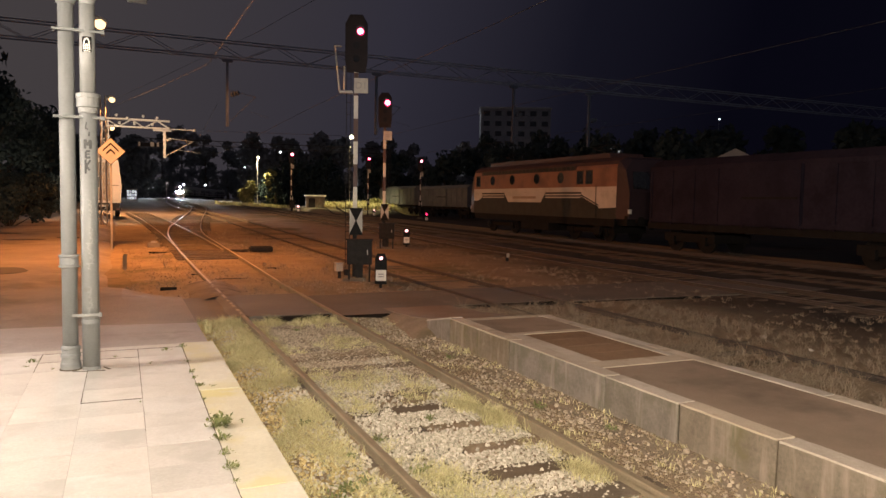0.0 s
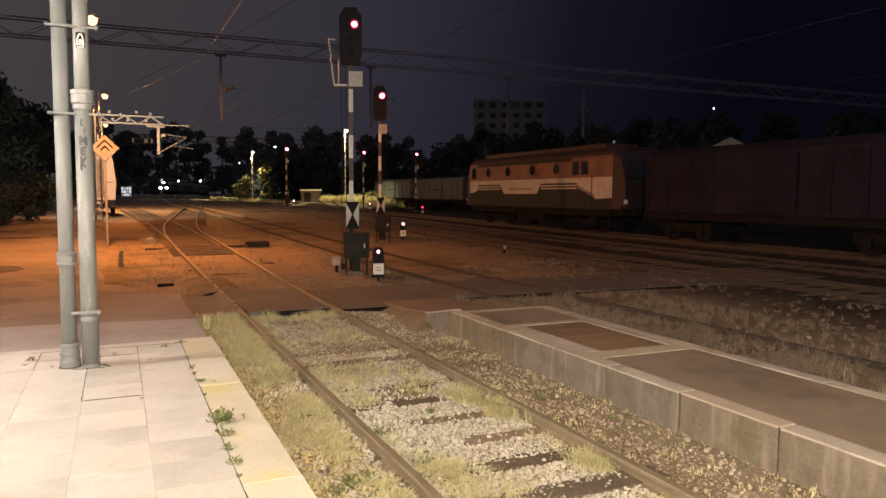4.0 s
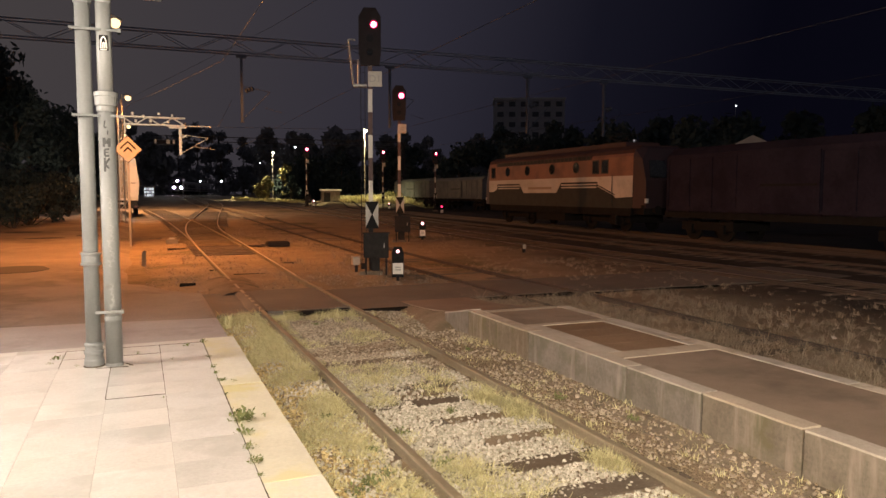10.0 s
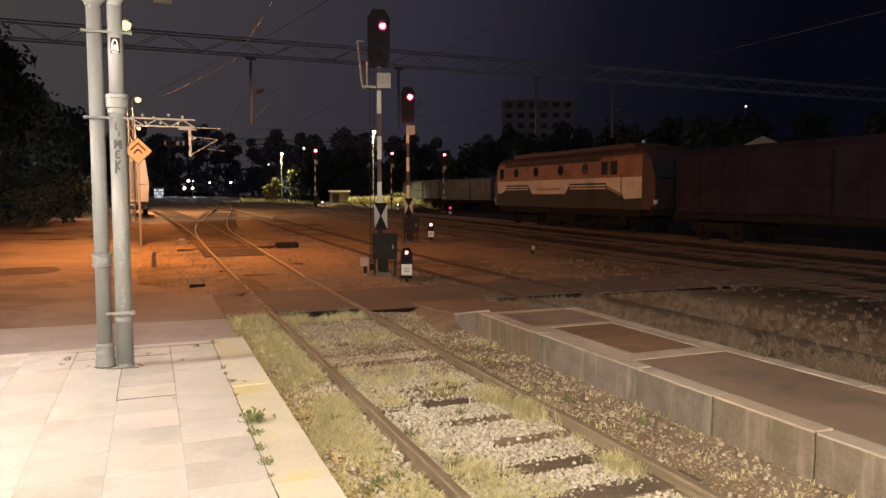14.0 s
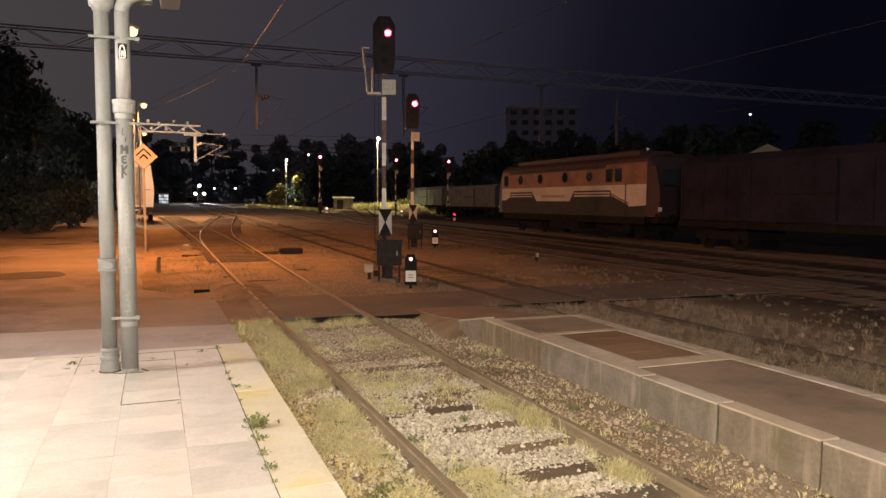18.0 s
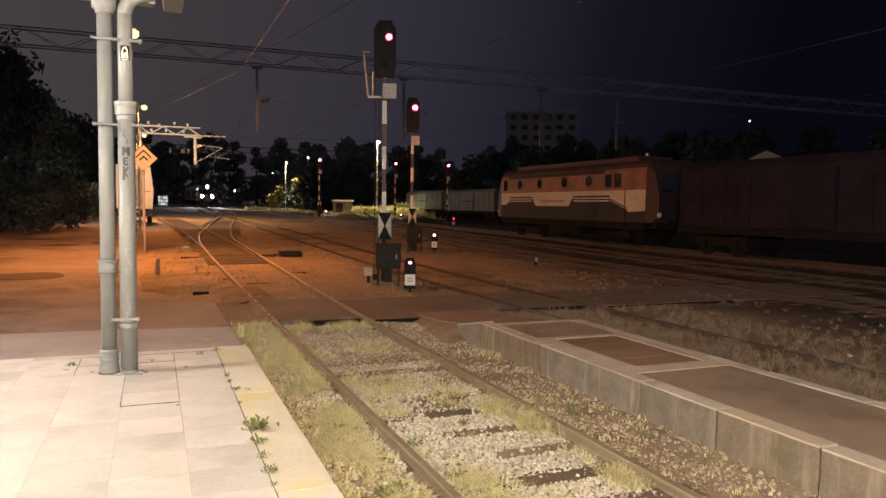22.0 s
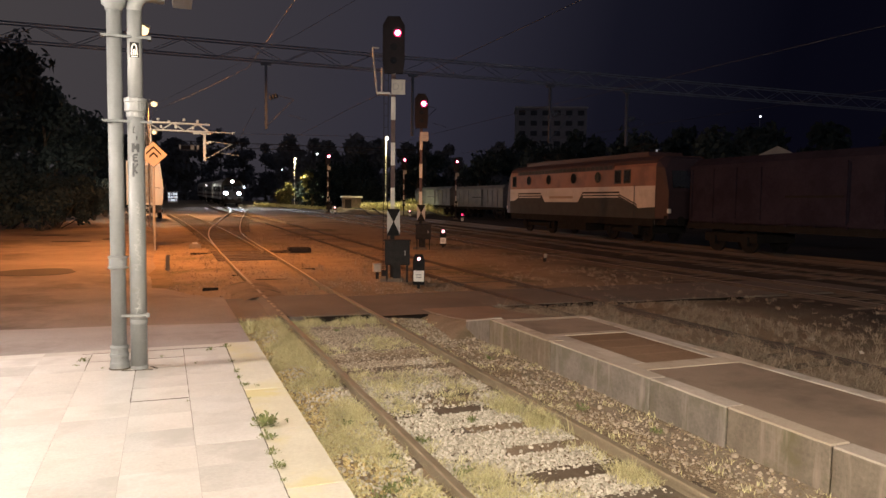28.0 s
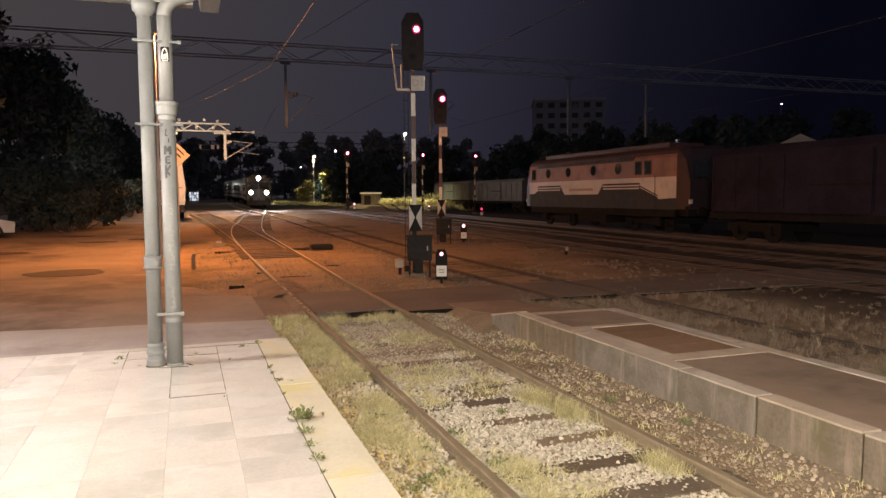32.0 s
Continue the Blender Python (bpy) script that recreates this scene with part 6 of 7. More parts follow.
# low wall of woods that closes the far side of the yard
far = []
rng = random.Random(11)
for i in range(150):
    a = -1.05 + 2.5 * i / 150
    d = rng.uniform(270, 330)
    far.append(((d * math.sin(a) * 1.0, d * math.cos(a), rng.uniform(2, 12)), rng.uniform(5, 9)))
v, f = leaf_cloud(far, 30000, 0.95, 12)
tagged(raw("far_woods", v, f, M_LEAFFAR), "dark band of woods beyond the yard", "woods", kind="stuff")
# ---- weeds, grass and ballast ----
def tuft(v, f, p, h, n, rng, lean=0.35, w=0.0034):
    for _ in range(n):
        a = rng.uniform(0, 6.28)
        hh = h * rng.uniform(0.5, 1.25)
        o = Vector(p) + Vector((rng.uniform(-1, 1), rng.uniform(-1, 1), 0)) * 0.045
        d = Vector((math.cos(a), math.sin(a), 0))
        s = Vector((-d.y, d.x, 0)) * w * rng.uniform(0.7, 1.5)
        l = lean * rng.uniform(0.2, 1.4)
        m1 = o + d * hh * l * 0.35 + Vector((0, 0, hh * 0.6))
        tip = o + d * hh * l + Vector((0, 0, hh))
        k = len(v)
        v += [tuple(o - s), tuple(o + s), tuple(m1 + s * 0.8), tuple(m1 - s * 0.8), tuple(tip)]
        f += [(k, k + 1, k + 2, k + 3), (k + 3, k + 2, k + 4)]


def ground_z(x, y):
    bank = 0.058 * ease((x - 1.38) / 0.28) if 1.38 < x < 1.72 and y < 10 else 0.0
    return rise(x, y) - 0.165 + 0.06 * min(1, max(0, 2 - abs(x))) + bank


rng = random.Random(21)
v, f = [], []
# strip between the paved platform and the near rail: dense dry grass
for _ in range(9000):
    x, y = rng.uniform(-1.58, -0.84), rng.uniform(2.6, 12.0)
    dens = 0.10 + 1.0 * noise.noise(Vector((x * 2.2, y * 1.3, 1))) + 0.75 * (x + 1.22) + (0.08 if y > 7.5 else 0.0)
    if rng.random() < dens:
        tuft(v, f, (x, y, ground_z(x, y)), rng.uniform(0.018, 0.066) * (1.35 if y > 7.5 else 1.0), 16, rng, 2.1, w=0.0024)
# between the rails: patches
for _ in range(5200):
    x, y = rng.uniform(-0.70, 0.70), rng.uniform(2.6, 11.74)
    dens = noise.noise(Vector((x * 1.7 + 5, y * 1.1, 2)))
    edge = 0.30 if x < -0.35 else 0.18 if x > 0.5 else 0.0
    if rng.random() < dens + edge - 0.05:
        tuft(v, f, (x, y, ground_z(x, y)), rng.uniform(0.02, 0.07), 15, rng, 2.0, w=0.0024)
# by the right rail and the island kerb
for _ in range(900):
    x, y = rng.uniform(0.82, 1.68), rng.uniform(2.6, 11.8)
    if rng.random() < 0.35 + 0.9 * noise.noise(Vector((x * 2, y * 1.3, 8))) - (0.25 if 1.0 < x < 1.5 else 0):
        tuft(v, f, (x, y, ground_z(x, y)), rng.uniform(0.02, 0.06), 9, rng, 1.4, w=0.003)
# fuller clumps by the right rail
for cx, cy, cr, ch in ((0.58, 5.75, 0.16, 0.20), (0.50, 6.25, 0.13, 0.16), (0.60, 4.35, 0.12, 0.14), (-0.25, 7.4, 0.22, 0.10), (-1.15, 9.8, 0.2, 0.16), (-0.45, 4.6, 0.2, 0.10)):
    for _ in range(60):
        x, y = cx + rng.gauss(0, cr * 0.5), cy + rng.gauss(0, cr * 0.8)
        tuft(v, f, (x, y, ground_z(x, y)), ch * rng.uniform(0.35, 0.8), 14, rng, 1.5, w=0.0024)
# before the black edge strip of the crossing
for _ in range(190):
    x, y = rng.uniform(-0.68, 0.66), rng.uniform(11.35, 11.745)
    n_ = noise.noise(Vector((x * 4, 2, 7)))
    if n_ > -0.15:
        tuft(v, f, (x, y, ground_z(x, y)), rng.uniform(0.03, 0.10) + 0.12 * max(0, n_), 11, rng, 1.0, w=0.0026)
for _ in range(120):
    x, y = rng.uniform(-1.5, -0.85), rng.uniform(11.2, 12.1)
    tuft(v, f, (x, y, ground_z(x, y)), rng.uniform(0.05, 0.14), 11, rng, 1.2, w=0.0026)
tagged(raw("dry_grass", v, f, M_GRASS), "dry yellow-green grass growing through the ballast", "grass", kind="stuff")
v, f = [], []
# behind the island and in the yard: tall dead weeds
for _ in range(5200):
    x, y = rng.uniform(3.35, 11), rng.uniform(2.5, 34)
    if 4.1 < x < 5.8 and 12.6 < y < 15.7:
        continue
    dens = 0.25 + 0.9 * noise.noise(Vector((x * 0.7, y * 0.4, 4))) + (0.4 if x < 4.1 else 0)
    if rng.random() < dens:
        tuft(v, f, (x, y, ground_z(x, y)), rng.uniform(0.03, 0.10) * (0.6 if 4.2 < x < 5.7 else 1), 14, rng, 1.8, w=0.003)
for _ in range(4200):
    x, y = 3.3 + 4.2 * rng.random() ** 2.6, rng.uniform(2.6, 12.3)
    if rng.random() < 0.55 + 0.8 * noise.noise(Vector((x * 1.5, y * 0.9, 9))):
        tuft(v, f, (x, y, ground_z(x, y)), rng.uniform(0.05, 0.17) * (1.6 if rng.random() < 0.10 else 1), 20, rng, 1.9, w=0.0024)
for _ in range(1500):
    x, y = rng.uniform(-3.6, 4.0), rng.uniform(16, 44)
    if abs(x) < 0.9 or x < -1.5:
        continue
    if rng.random() < 0.25 + 0.7 * noise.noise(Vector((x * 0.8, y * 0.4, 6))):
        tuft(v, f, (x, y, ground_z(x, y)), rng.uniform(0.05, 0.16), 4, rng, w=0.01)
tagged(raw("dead_weeds", v, f, M_DEADWEED), "pale dead weeds between the dark tracks", "weeds", kind="stuff")
v, f = [], []
for _ in range(4200):
    x, y = rng.uniform(20.0, 31.5), rng.uniform(84, 96)
    tuft(v, f, (x, y, rise(x, y) - 0.2), rng.uniform(0.35, 0.9), 5, rng, 0.5, w=0.045)
for _ in range(2600):
    x, y = rng.uniform(25.0, 33.0), rng.uniform(90, 97)
    tuft(v, f, (x, y, rise(x, y) - 0.2), rng.uniform(0.6, 1.1), 4, rng, 0.5, w=0.04)
for _ in range(900):
    x, y = rng.uniform(11, 21), rng.uniform(110, 122)
    tuft(v, f, (x, y, rise(x, y) - 0.2), rng.uniform(0.3, 0.6), 4, rng, w=0.05)
tagged(raw("bank_grass", v, f, M_GRASS), "tall lamp-lit grass on the far bank", "grass", kind="stuff")

# ballast: loose faceted stones
STONES = []
for k in range(6):
    bm = bmesh.new()
    bmesh.ops.create_icosphere(bm, subdivisions=1, radius=1)
    r6 = random.Random(k)
    for vv in bm.verts:
        vv.co *= r6.uniform(0.65, 1.15)
    bm.verts.index_update()
    idx = {x_: i for i, x_ in enumerate(bm.verts)}
    STONES.append((np.array([x_.co[:] for x_ in bm.verts]), [tuple(idx[x_] for x_ in fc.verts) for fc in bm.faces]))
    bm.free()


def stones(name, n, area, size, seed, label, keep=None, material=None):
    r = np.random.RandomState(seed)
    V, F, k = [], [], 0
    for _ in range(n):
        x, y = r.uniform(area[0], area[1]), r.uniform(area[2], area[3])
        if keep and not keep(x, y, r.rand()):
            continue
        sv, sf = STONES[r.randint(6)]
        s = size * r.uniform(0.5, 1.3)
        e = Euler(r.uniform(0, 6.28, 3)).to_matrix()
        m = np.array(e) * s * np.array([1, 1, 0.75])
        z = ground_z(x, y) + s * r.uniform(-0.1, 0.45)
        V.append(sv @ m.T + np.array([x, y, z]))
        F += [(a + k, b + k, c + k) for a, b, c in sf]
        k += len(sv)
    return tagged(raw(name, np.concatenate(V).tolist(), F, material or M_STONE), label, "ballast", kind="stuff")


def sleeper_gap(x, y):
    return ((y - 5.80 + 0.14) % 0.6) > 0.19


stones("ballast", 12000, (-0.70, 0.70, 6.9, 11.74), 0.0155, 9, "brown dusty ballast near the foot crossing", lambda x, y, u: abs(x) < 0.69 and u < 0.35 + ease((y - 6.9) / 1.6), M_STONEDIRT)
stones("ballast", 32000, (-0.70, 0.70, 2.7, 11.74), 0.0162, 1, "pale crushed-stone ballast between the rails", lambda x, y, u: abs(x) < 0.69 and y < 7.2 + 2.5 * noise.noise(Vector((x * 2, y, 5))) + 1.2 * (u - 0.5) and (sleeper_gap(x, y) or u < (0.72 if x < -0.12 + 0.2 * noise.noise(Vector((y * 2, 3, 1))) else 0.08) + 0.45 * ease((y - 5.9) / 1.4)))
stones("ballast", 6500, (0.80, 1.68, 2.6, 11.84), 0.0165, 2, "dusty crushed stones along the island kerb", lambda x, y, u: u < 0.35 + 0.9 * noise.noise(Vector((x * 2.5, y * 1.5, 3))) + (0.3 if y > 8 else 0), M_STONEDIRT)
stones("ballast", 260, (0.82, 1.66, 2.6, 11.8), 0.026, 12, "larger dusty stones along the island kerb", lambda x, y, u: u < 0.85, M_STONEDIRT)
stones("leaf_litter", 5000, (0.82, 1.68, 2.6, 11.84), 0.012, 7, "brown earth crumbs and leaf litter along the kerb", lambda x, y, u: u < 0.9, M_LITTER)
stones("ballast", 8000, (-1.58, -0.80, 2.6, 11.95), 0.0165, 3, "crushed stones at the foot of the paved platform", lambda x, y, u: u < 0.05 + (x + 1.6) * 1.2)
stones("dirt_crumbs", 12000, (-1.6, -0.9, 2.6, 11.95), 0.0155, 6, "brown crumbly dirt along the paved platform", lambda x, y, u: u < 1.1 - (x + 1.6) * 1.3, M_DIRT)
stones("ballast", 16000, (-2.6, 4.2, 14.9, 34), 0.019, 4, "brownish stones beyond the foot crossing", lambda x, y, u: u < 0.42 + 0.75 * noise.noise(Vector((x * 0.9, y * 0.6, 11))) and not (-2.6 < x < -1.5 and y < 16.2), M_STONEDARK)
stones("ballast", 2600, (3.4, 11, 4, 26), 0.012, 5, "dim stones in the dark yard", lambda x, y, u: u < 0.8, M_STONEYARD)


stones("ballast", 6500, (-1.58, 1.66, -7.0, 2.65), 0.021, 8, "crushed stones along the track behind the viewer", lambda x, y, u: abs(abs(x) - 0.751) > 0.05)


# ---- weeds in the joints of the paving ----
def weed(at, r, n, seed, label="green weed growing from a paving joint"):
    t = thing("weed", at, label, "weed", "weeds in the paving joints")
    g = random.Random(seed)
    v, f = [], []
    for i in range(n * 2):
        a, e = g.uniform(0, 6.28), g.uniform(0.1, 1.2)
        L = r * g.uniform(0.2, 0.5)
        d = Vector((math.cos(a) * math.cos(e), math.sin(a) * math.cos(e), math.sin(e)))
        s = Vector((-math.sin(a), math.cos(a), 0)) * L * 0.24
        o = d * L * 0.15 + Vector((g.gauss(0, 1), g.gauss(0, 1), abs(g.gauss(0, 0.6)))) * r * 0.33
        k = len(v)
        v += [tuple(o), tuple(o + d * L * 0.6 + s), tuple(o + d * L - Vector((0, 0, L * 0.1))), tuple(o + d * L * 0.6 - s)]
        f.append((k, k + 1, k + 2, k + 3))
    raw("leaves", v, f, M_WEED, t)
    part("stem", rod((0, 0, -0.02), (0, 0, r * 0.25), 0.006, n=5), M_WEED, t)
    return t


for i, (x, y, r, n) in enumerate(((-1.90, 5.34, 0.17, 70), (-1.93, 5.02, 0.11, 34), (-1.94, 4.72, 0.09, 26), (-1.93, 4.45, 0.10, 30), (-1.94, 4.22, 0.06, 16), (-1.93, 6.55, 0.09, 26), (-1.82, 6.50, 0.06, 14), (-1.95, 6.85, 0.07, 18), (-1.94, 6.1, 0.05, 12), (-1.95, 7.1, 0.08, 20), (-1.96, 7.6, 0.06, 14), (-1.95, 8.35, 0.09, 24), (-2.12, 8.25, 0.08, 22), (-2.62, 8.05, 0.06, 14), (-3.02, 8.42, 0.08, 20), (-3.35, 8.05, 0.10, 28), (-3.40, 7.85, 0.06, 14), (-2.3, 7.62, 0.05, 10), (-3.16, 7.66, 0.05, 10), (-2.42, 6.2, 0.04, 8), (-3.05, 8.1, 0.06, 14))):
    weed((x, y, 0.248), r * 0.72, n, 100 + i)
# a taller pale weed by the end of the paving, leaning over the track
tw = thing("tall_weed", (-1.38, 11.2, -0.15), "tall pale dry weed at the end of the paving", "weed")
v, f = [], []
tuft(v, f, (0, 0, 0), 0.22, 60, random.Random(9), 0.7, 0.011)
raw("foliage", v, f, M_GRASS, tw)
for i in range(16):
    gr = random.Random(200 + i)
    x, y = gr.choice(((gr.uniform(-0.6, 0.6), gr.uniform(3.2, 11)), (gr.uniform(-1.5, -0.9), gr.uniform(3, 11)), (gr.uniform(0.85, 1.6), gr.uniform(3.5, 11))))
    weed((x, y, ground_z(x, y)), gr.uniform(0.07, 0.13), 30, 300 + i, "leafy weed growing through the ballast")

# ---- paving slabs ----
def worn_block(w, d, h, seed, rough=0.007, bev=0.014):
    """A cast block with chipped, uneven edges; its top is at z = 0."""
    bm = bx(-w / 2, w / 2, -d / 2, d / 2, -h, 0, bev)
    bmesh.ops.subdivide_edges(bm, edges=[e for e in bm.edges if e.calc_length() > 0.2], cuts=7, use_grid_fill=True)
    for q in bm.verts:
        n3 = noise.noise_vector(q.co * 9 + Vector((seed * 3.7, seed, 0)))
        n4 = noise.noise_vector(q.co * 2.2 + Vector((seed, 5.0, 0)))
        q.co += n3 * rough + n4 * rough * 0.8
    return bm


cols = [-1.95, -2.40, -2.85, -3.31, -3.77, -4.22, -4.68, -5.13, -5.59, -6.05]
rows_y = [8.60, 8.41] + [8.41 - 0.42 * k for k in range(1, 15)]
gr = random.Random(77)
slab_mesh = {}


def slab(w, d):
    key = (round(w, 3), round(d, 3))
    if key not in slab_mesh:
        o = part("slab", bx(-w / 2, w / 2, -d / 2, d / 2, -0.06, 0, 0.0012), M_SLAB)
        slab_mesh[key] = o.data
        bpy.data.objects.remove(o)
    return slab_mesh[key]


for i, (xa, xb) in enumerate(zip(cols, cols[1:])):
    for j, (ya, yb) in enumerate(zip(rows_y, rows_y[1:])):
        o = new("slab", slab(xa - xb - 0.0025, ya - yb - 0.0015))
        o.parent = plat
        o.matrix_basis = pose((xa + xb) / 2, (ya + yb) / 2, 0.25 + gr.uniform(-0.0012, 0.0012), gr.uniform(-0.12, 0.12), gr.uniform(-0.12, 0.12), gr.uniform(-0.15, 0.15))
def dirt_joint(x0, y0, x1, y1, w, seed):
    """A crooked line of dirt along a joint."""
    g = random.Random(seed)
    n = max(3, int(math.hypot(x1 - x0, y1 - y0) / 0.06))
    bm = bmesh.new()
    d = Vector((x1 - x0, y1 - y0, 0)).normalized()
    s = Vector((-d.y, d.x, 0))
    left, right = [], []
    for i in range(n + 1):
        p = Vector((x0 + (x1 - x0) * i / n, y0 + (y1 - y0) * i / n, 0.2525))
        left.append(bm.verts.new(p + s * w * g.uniform(0.1, 1.0)))
        right.append(bm.verts.new(p - s * w * g.uniform(0.1, 1.0)))
    for i in range(n):
        bm.faces.new((left[i], right[i], right[i + 1], left[i + 1]))
    r = bmesh.ops.extrude_face_region(bm, geom=list(bm.faces))
    bmesh.ops.translate(bm, verts=[q for q in r["geom"] if isinstance(q, bmesh.types.BMVert)], vec=(0, 0, -0.01))
    bmesh.ops.recalc_face_normals(bm, faces=bm.faces)
    return part("joint_dirt", bm, M_JOINT, plat, "dirt-filled joint")


for i, (x0, y0, x1, y1, w) in enumerate(((-1.948, 3.0, -1.948, 8.58, 0.005), (-2.40, 7.99, -2.40, 8.40, 0.006), (-2.40, 5.4, -2.40, 6.3, 0.002), (-2.855, 6.31, -2.405, 6.31, 0.005), (-2.40, 6.31, -2.40, 7.99, 0.004), (-2.855, 6.31, -2.855, 7.5, 0.004), (-1.96, 8.41, -3.4, 8.41, 0.005), (-2.41, 7.99, -3.3, 7.99, 0.005), (-3.31, 7.6, -3.31, 8.4, 0.006), (-2.98, 7.50, -2.70, 7.46, 0.02), (-2.72, 7.62, -2.66, 7.5, 0.016))):
    dirt_joint(x0, y0, x1, y1, w, i)
part("slab_field", bx(-14, -6.054, -25, 8.60, 0.194, 0.248), M_SLAB, plat, "slabs out of view")
part("slab_field", bx(-6.05, -1.95, -25, rows_y[-1] - 0.004, 0.194, 0.248), M_SLAB, plat, "slabs behind the viewer")
ey = [8.62, 7.5, 6.4, 5.23, 4.1, 2.98, 1.86, 0.74]
for ya, yb in zip(ey, ey[1:]):
    o = part("edge_block", worn_block(0.344, ya - yb - 0.002, 0.33, ya, 0.002, 0.004), M_EDGE, plat, "edge block with worn yellow paint and painted yellow glow")
    o.matrix_basis = pose(-1.772 + gr.uniform(-0.004, 0.004), (ya + yb) / 2, 0.252 + gr.uniform(-0.003, 0.003), 0, gr.uniform(-0.3, 0.3), gr.uniform(-0.15, 0.15))
part("edge_run", bx(-1.944, -1.60, -25, 0.73, -0.1, 0.25, 0.01), M_EDGE, plat)

# ---- island kerb blocks, coping, hatch, ramp ----
ky = [9.2, 7.5, 5.61, 4.60, 3.60, 2.6, 1.6, 0.6]


for k, (ya, yb) in enumerate(zip(ky, ky[1:])):
    o = part("kerb_block", worn_block(0.19, ya - yb - (0.006 if k < 2 else 0.02), 0.55, k, 0.004), M_KERB, isle, "stained concrete kerb block")
    o.matrix_basis = pose(1.787 + gr.uniform(-0.008, 0.006), (ya + yb) / 2, 0.252 + gr.uniform(-0.004, 0.004), 0, gr.uniform(-0.6, 0.6), gr.uniform(-0.3, 0.3))
    cp = part("coping", worn_block(0.190, ya - yb - (0.008 if k < 2 else 0.022), 0.024, k + 40, 0.0018), M_KERBTOP, o, "pale worn coping")
    cp.matrix_basis = pose(0.001, 0, 0.012)
part("kerb_run", bx(1.69, 1.88, -25, 0.59, -0.3, 0.25, 0.01), M_KERB, isle)
for k in range(9):
    o = part("back_kerb", worn_block(0.17, 1.19, 0.5, 20 + k), M_KERBTOP, isle)
    o.matrix_basis = pose(3.19 + gr.uniform(-0.006, 0.006), 8.55 - k * 1.2, 0.252 + gr.uniform(-0.004, 0.004))
part("hatch_frame", bx(1.89, 3.10, 5.94, 6.20, 0.227, 0.253, 0.004), M_KERBTOP, isle, "pale concrete frame of the hatch")
part("hatch_frame", bx(1.89, 3.10, 7.84, 7.96, 0.227, 0.253, 0.004), M_KERBTOP, isle, "pale concrete frame of the hatch")
part("hatch_frame", bx(1.89, 2.09, 6.204, 7.836, 0.227, 0.253, 0.004), M_KERBTOP, isle, "pale concrete frame of the hatch")
part("hatch_frame", bx(2.989, 3.10, 6.204, 7.836, 0.227, 0.253, 0.004), M_KERBTOP, isle, "pale concrete frame of the hatch")
for k in range(4):
    part("hatch_plate", bx(2.094, 2.985, 6.206 + k * 0.4075, 6.206 + (k + 1) * 0.4075 - 0.006, 0.227, 0.244, 0.003), M_HATCH, isle, "rusty brown hatch plate")
bm = prism([(9.205, -0.3), (9.205, 0.245), (10.1, 0.09), (11.3, -0.03), (12.72, -0.10), (12.72, -0.3)], 1.884, 3.28, "x")
part("ramp", bm, M_PLATFORM, isle, "asphalt ramp down to the crossing")
bm = prism([(9.21, -0.4), (9.21, 0.262), (10.05, 0.10), (10.05, -0.4)], 1.69, 1.88, "x")
part("end_kerb", bm, M_KERB, isle, "sloping end block of the kerb")
bm = prism([(9.215, 0.254), (9.215, 0.274), (10.055, 0.112), (10.055, 0.092)], 1.687, 1.883, "x")
part("coping", bm, M_KERBTOP, isle, "pale worn coping")
# dusty earth banked against the foot of the kerb
v, f = [], []
for j in range(91):
    y = 1.0 + 9.0 * j / 90
    for i in range(8):
        x = 1.30 + 0.40 * i / 7
        v.append((x, y, ground_z(x, y) - (0.03 if i == 0 else 0.0) + 0.012 * noise.noise(Vector((x * 7, y * 4, 6)))))
for j in range(90):
    for i in range(7):
        k = j * 8 + i
        f.append((k, k + 1, k + 9, k + 8))
raw("earth_bank", v, f, M_BANK, isle, True)["label"] = "dusty earth banked against the kerb"
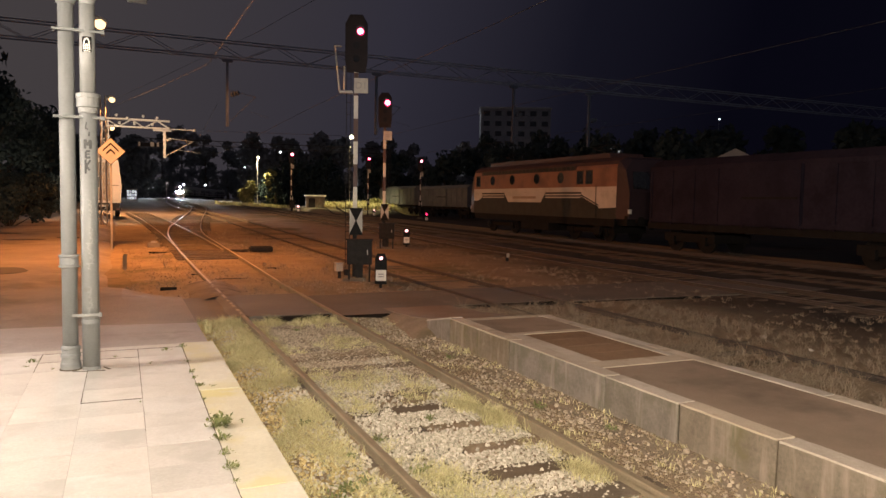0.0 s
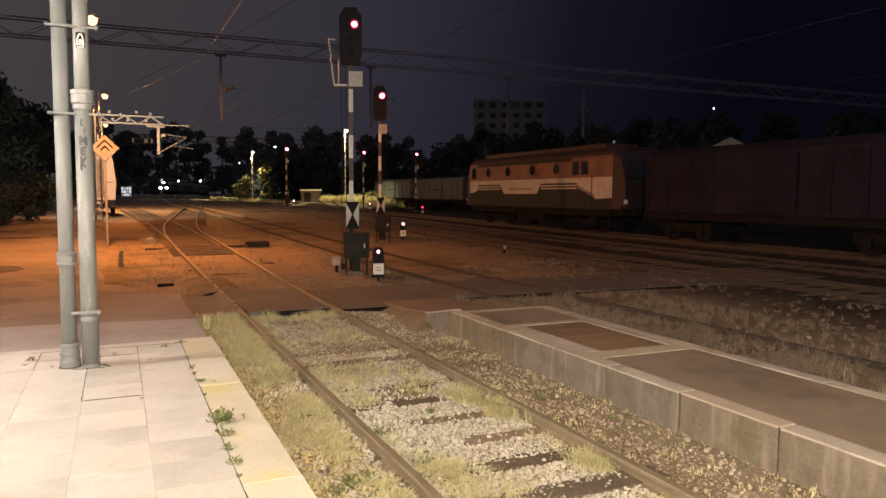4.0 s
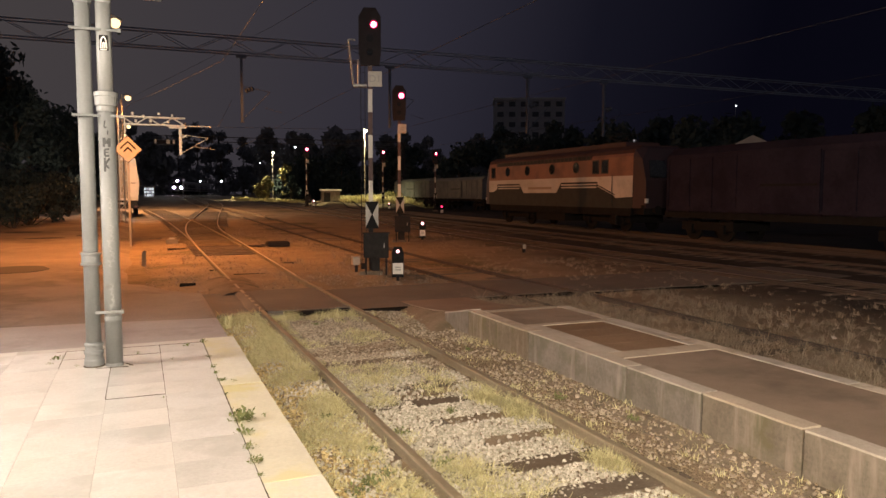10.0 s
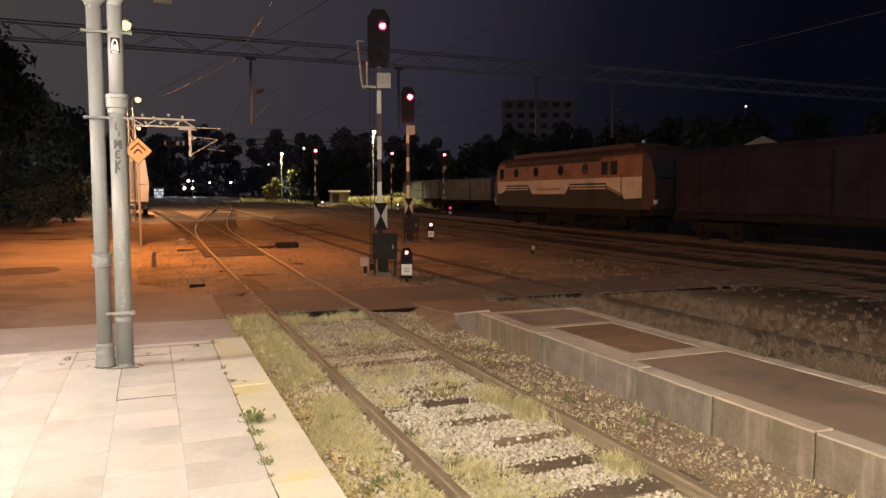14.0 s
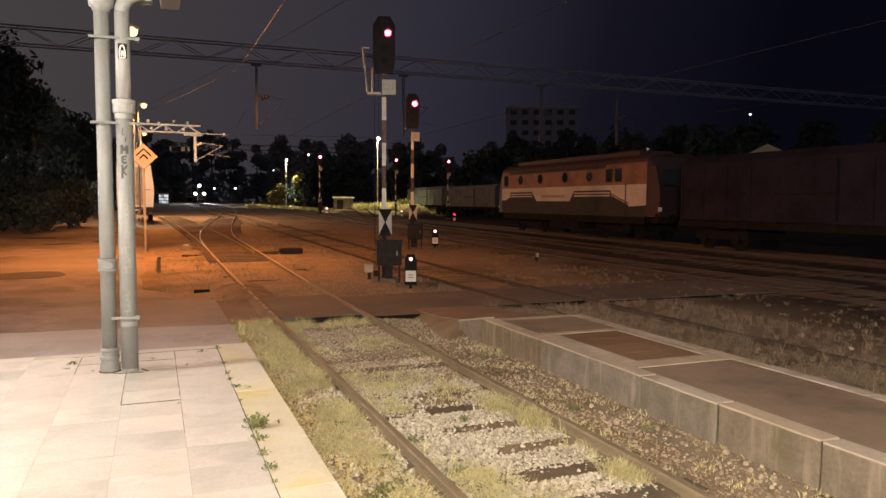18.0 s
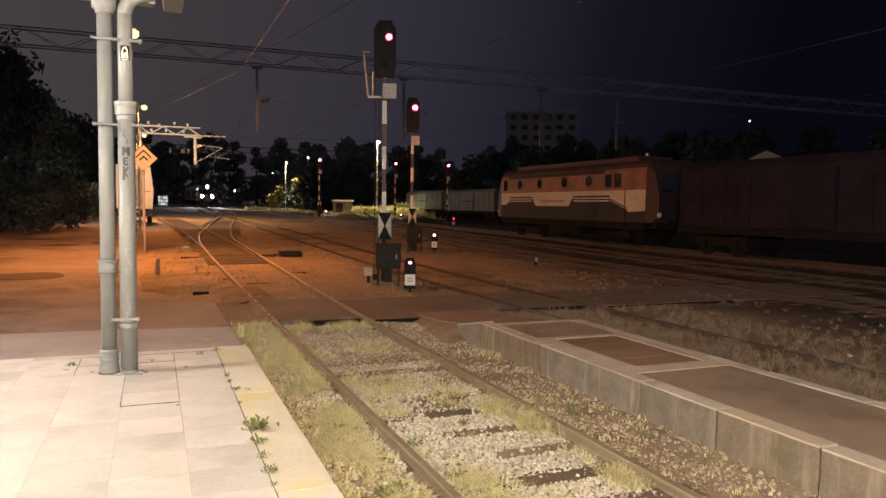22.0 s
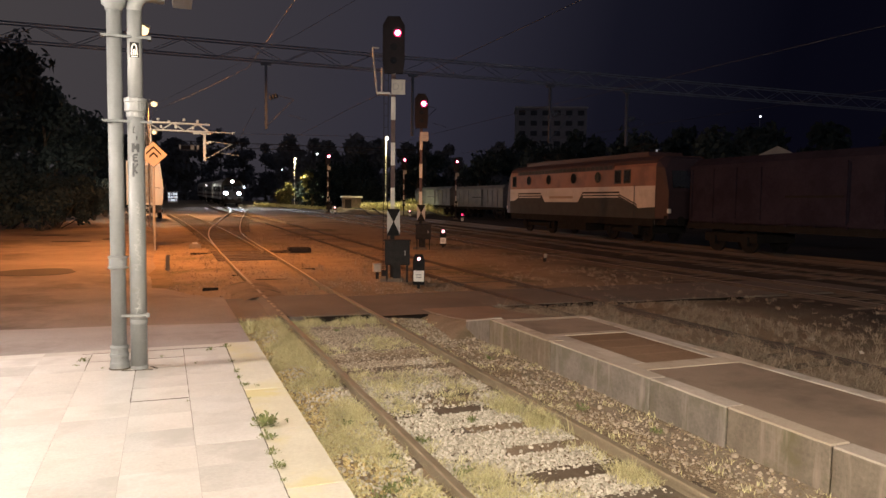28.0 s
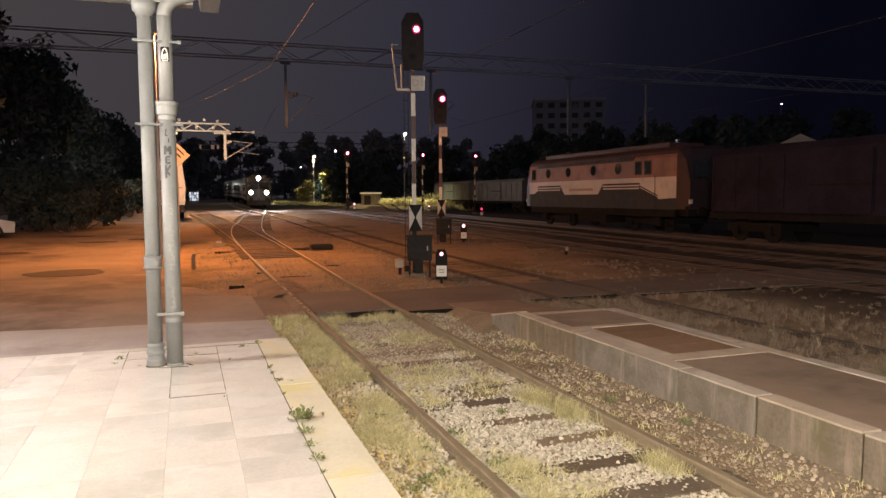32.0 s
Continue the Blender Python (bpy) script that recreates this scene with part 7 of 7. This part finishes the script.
# earthen shoulder beside the ramp
v, f = [], []
for j in range(13):
    y = 9.35 + 3.36 * j / 12
    zt = float(np.interp(y, [9.35, 10.0, 10.2, 11.3, 12.72], [-0.17, 0.0, 0.065, -0.04, -0.105]))
    for i in range(7):
        u = i / 6
        x = (1.70 if y < 10.06 else 1.883) - u * (0.62 - 0.02 * j)
        v.append((x + 0.03 * noise.noise(Vector((x * 3, y * 2, 0))), y, zt + (-0.20 - zt) * u ** 1.3 + 0.02 * noise.noise(Vector((x * 5, y * 5, 2)))))
for j in range(12):
    for i in range(6):
        k = j * 7 + i
        f.append((k, k + 1, k + 8, k + 7))
raw("shoulder", v, f, M_GROUND, isle, True)["label"] = "earthen shoulder of the ramp"
# ---- the train's way in ----
def along(s0):
    """Arc lengths along the crossover track, from its near end."""
    d = [0.0]
    for a, b in zip(CROSS_PTS, CROSS_PTS[1:]):
        d.append(d[-1] + math.dist(a, b))
    x = float(np.interp(s0, d, [p[0] for p in CROSS_PTS]))
    y = float(np.interp(s0, d, [p[1] for p in CROSS_PTS]))
    return Vector((x, y, rise(x, y)))


def on_track(s, length):
    """A vehicle whose front is at s: both ends on the track."""
    a, b = along(s + 3.0), along(s + length - 3.2)
    d = (b - a).normalized()
    yaw = math.degrees(math.atan2(-d.x, d.y))
    tilt = math.degrees(math.asin(d.z))
    p = a - d * 3.0
    return pose(*p, tilt, 0, yaw)


def motions():
    rows, rows2, rows3 = [], [], []
    for i in range(33):
        s = 66.65 + 5.0 * (32 - i)
        rows.append((float(i), on_track(s, 21.0)))
        rows2.append((float(i), on_track(s + 21.3, 21.0)))
        rows3.append((float(i), on_track(s + 42.6, 21.0)))
    walk(RAILCAR, rows)
    walk(TAIL, rows3)
    walk(COACH, rows2)
    # turning the lamp inside the body stands for switching the beam off
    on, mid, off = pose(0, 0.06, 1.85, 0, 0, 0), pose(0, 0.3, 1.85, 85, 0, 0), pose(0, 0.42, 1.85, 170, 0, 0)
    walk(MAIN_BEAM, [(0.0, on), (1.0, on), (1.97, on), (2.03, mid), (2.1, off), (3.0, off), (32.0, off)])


motions()
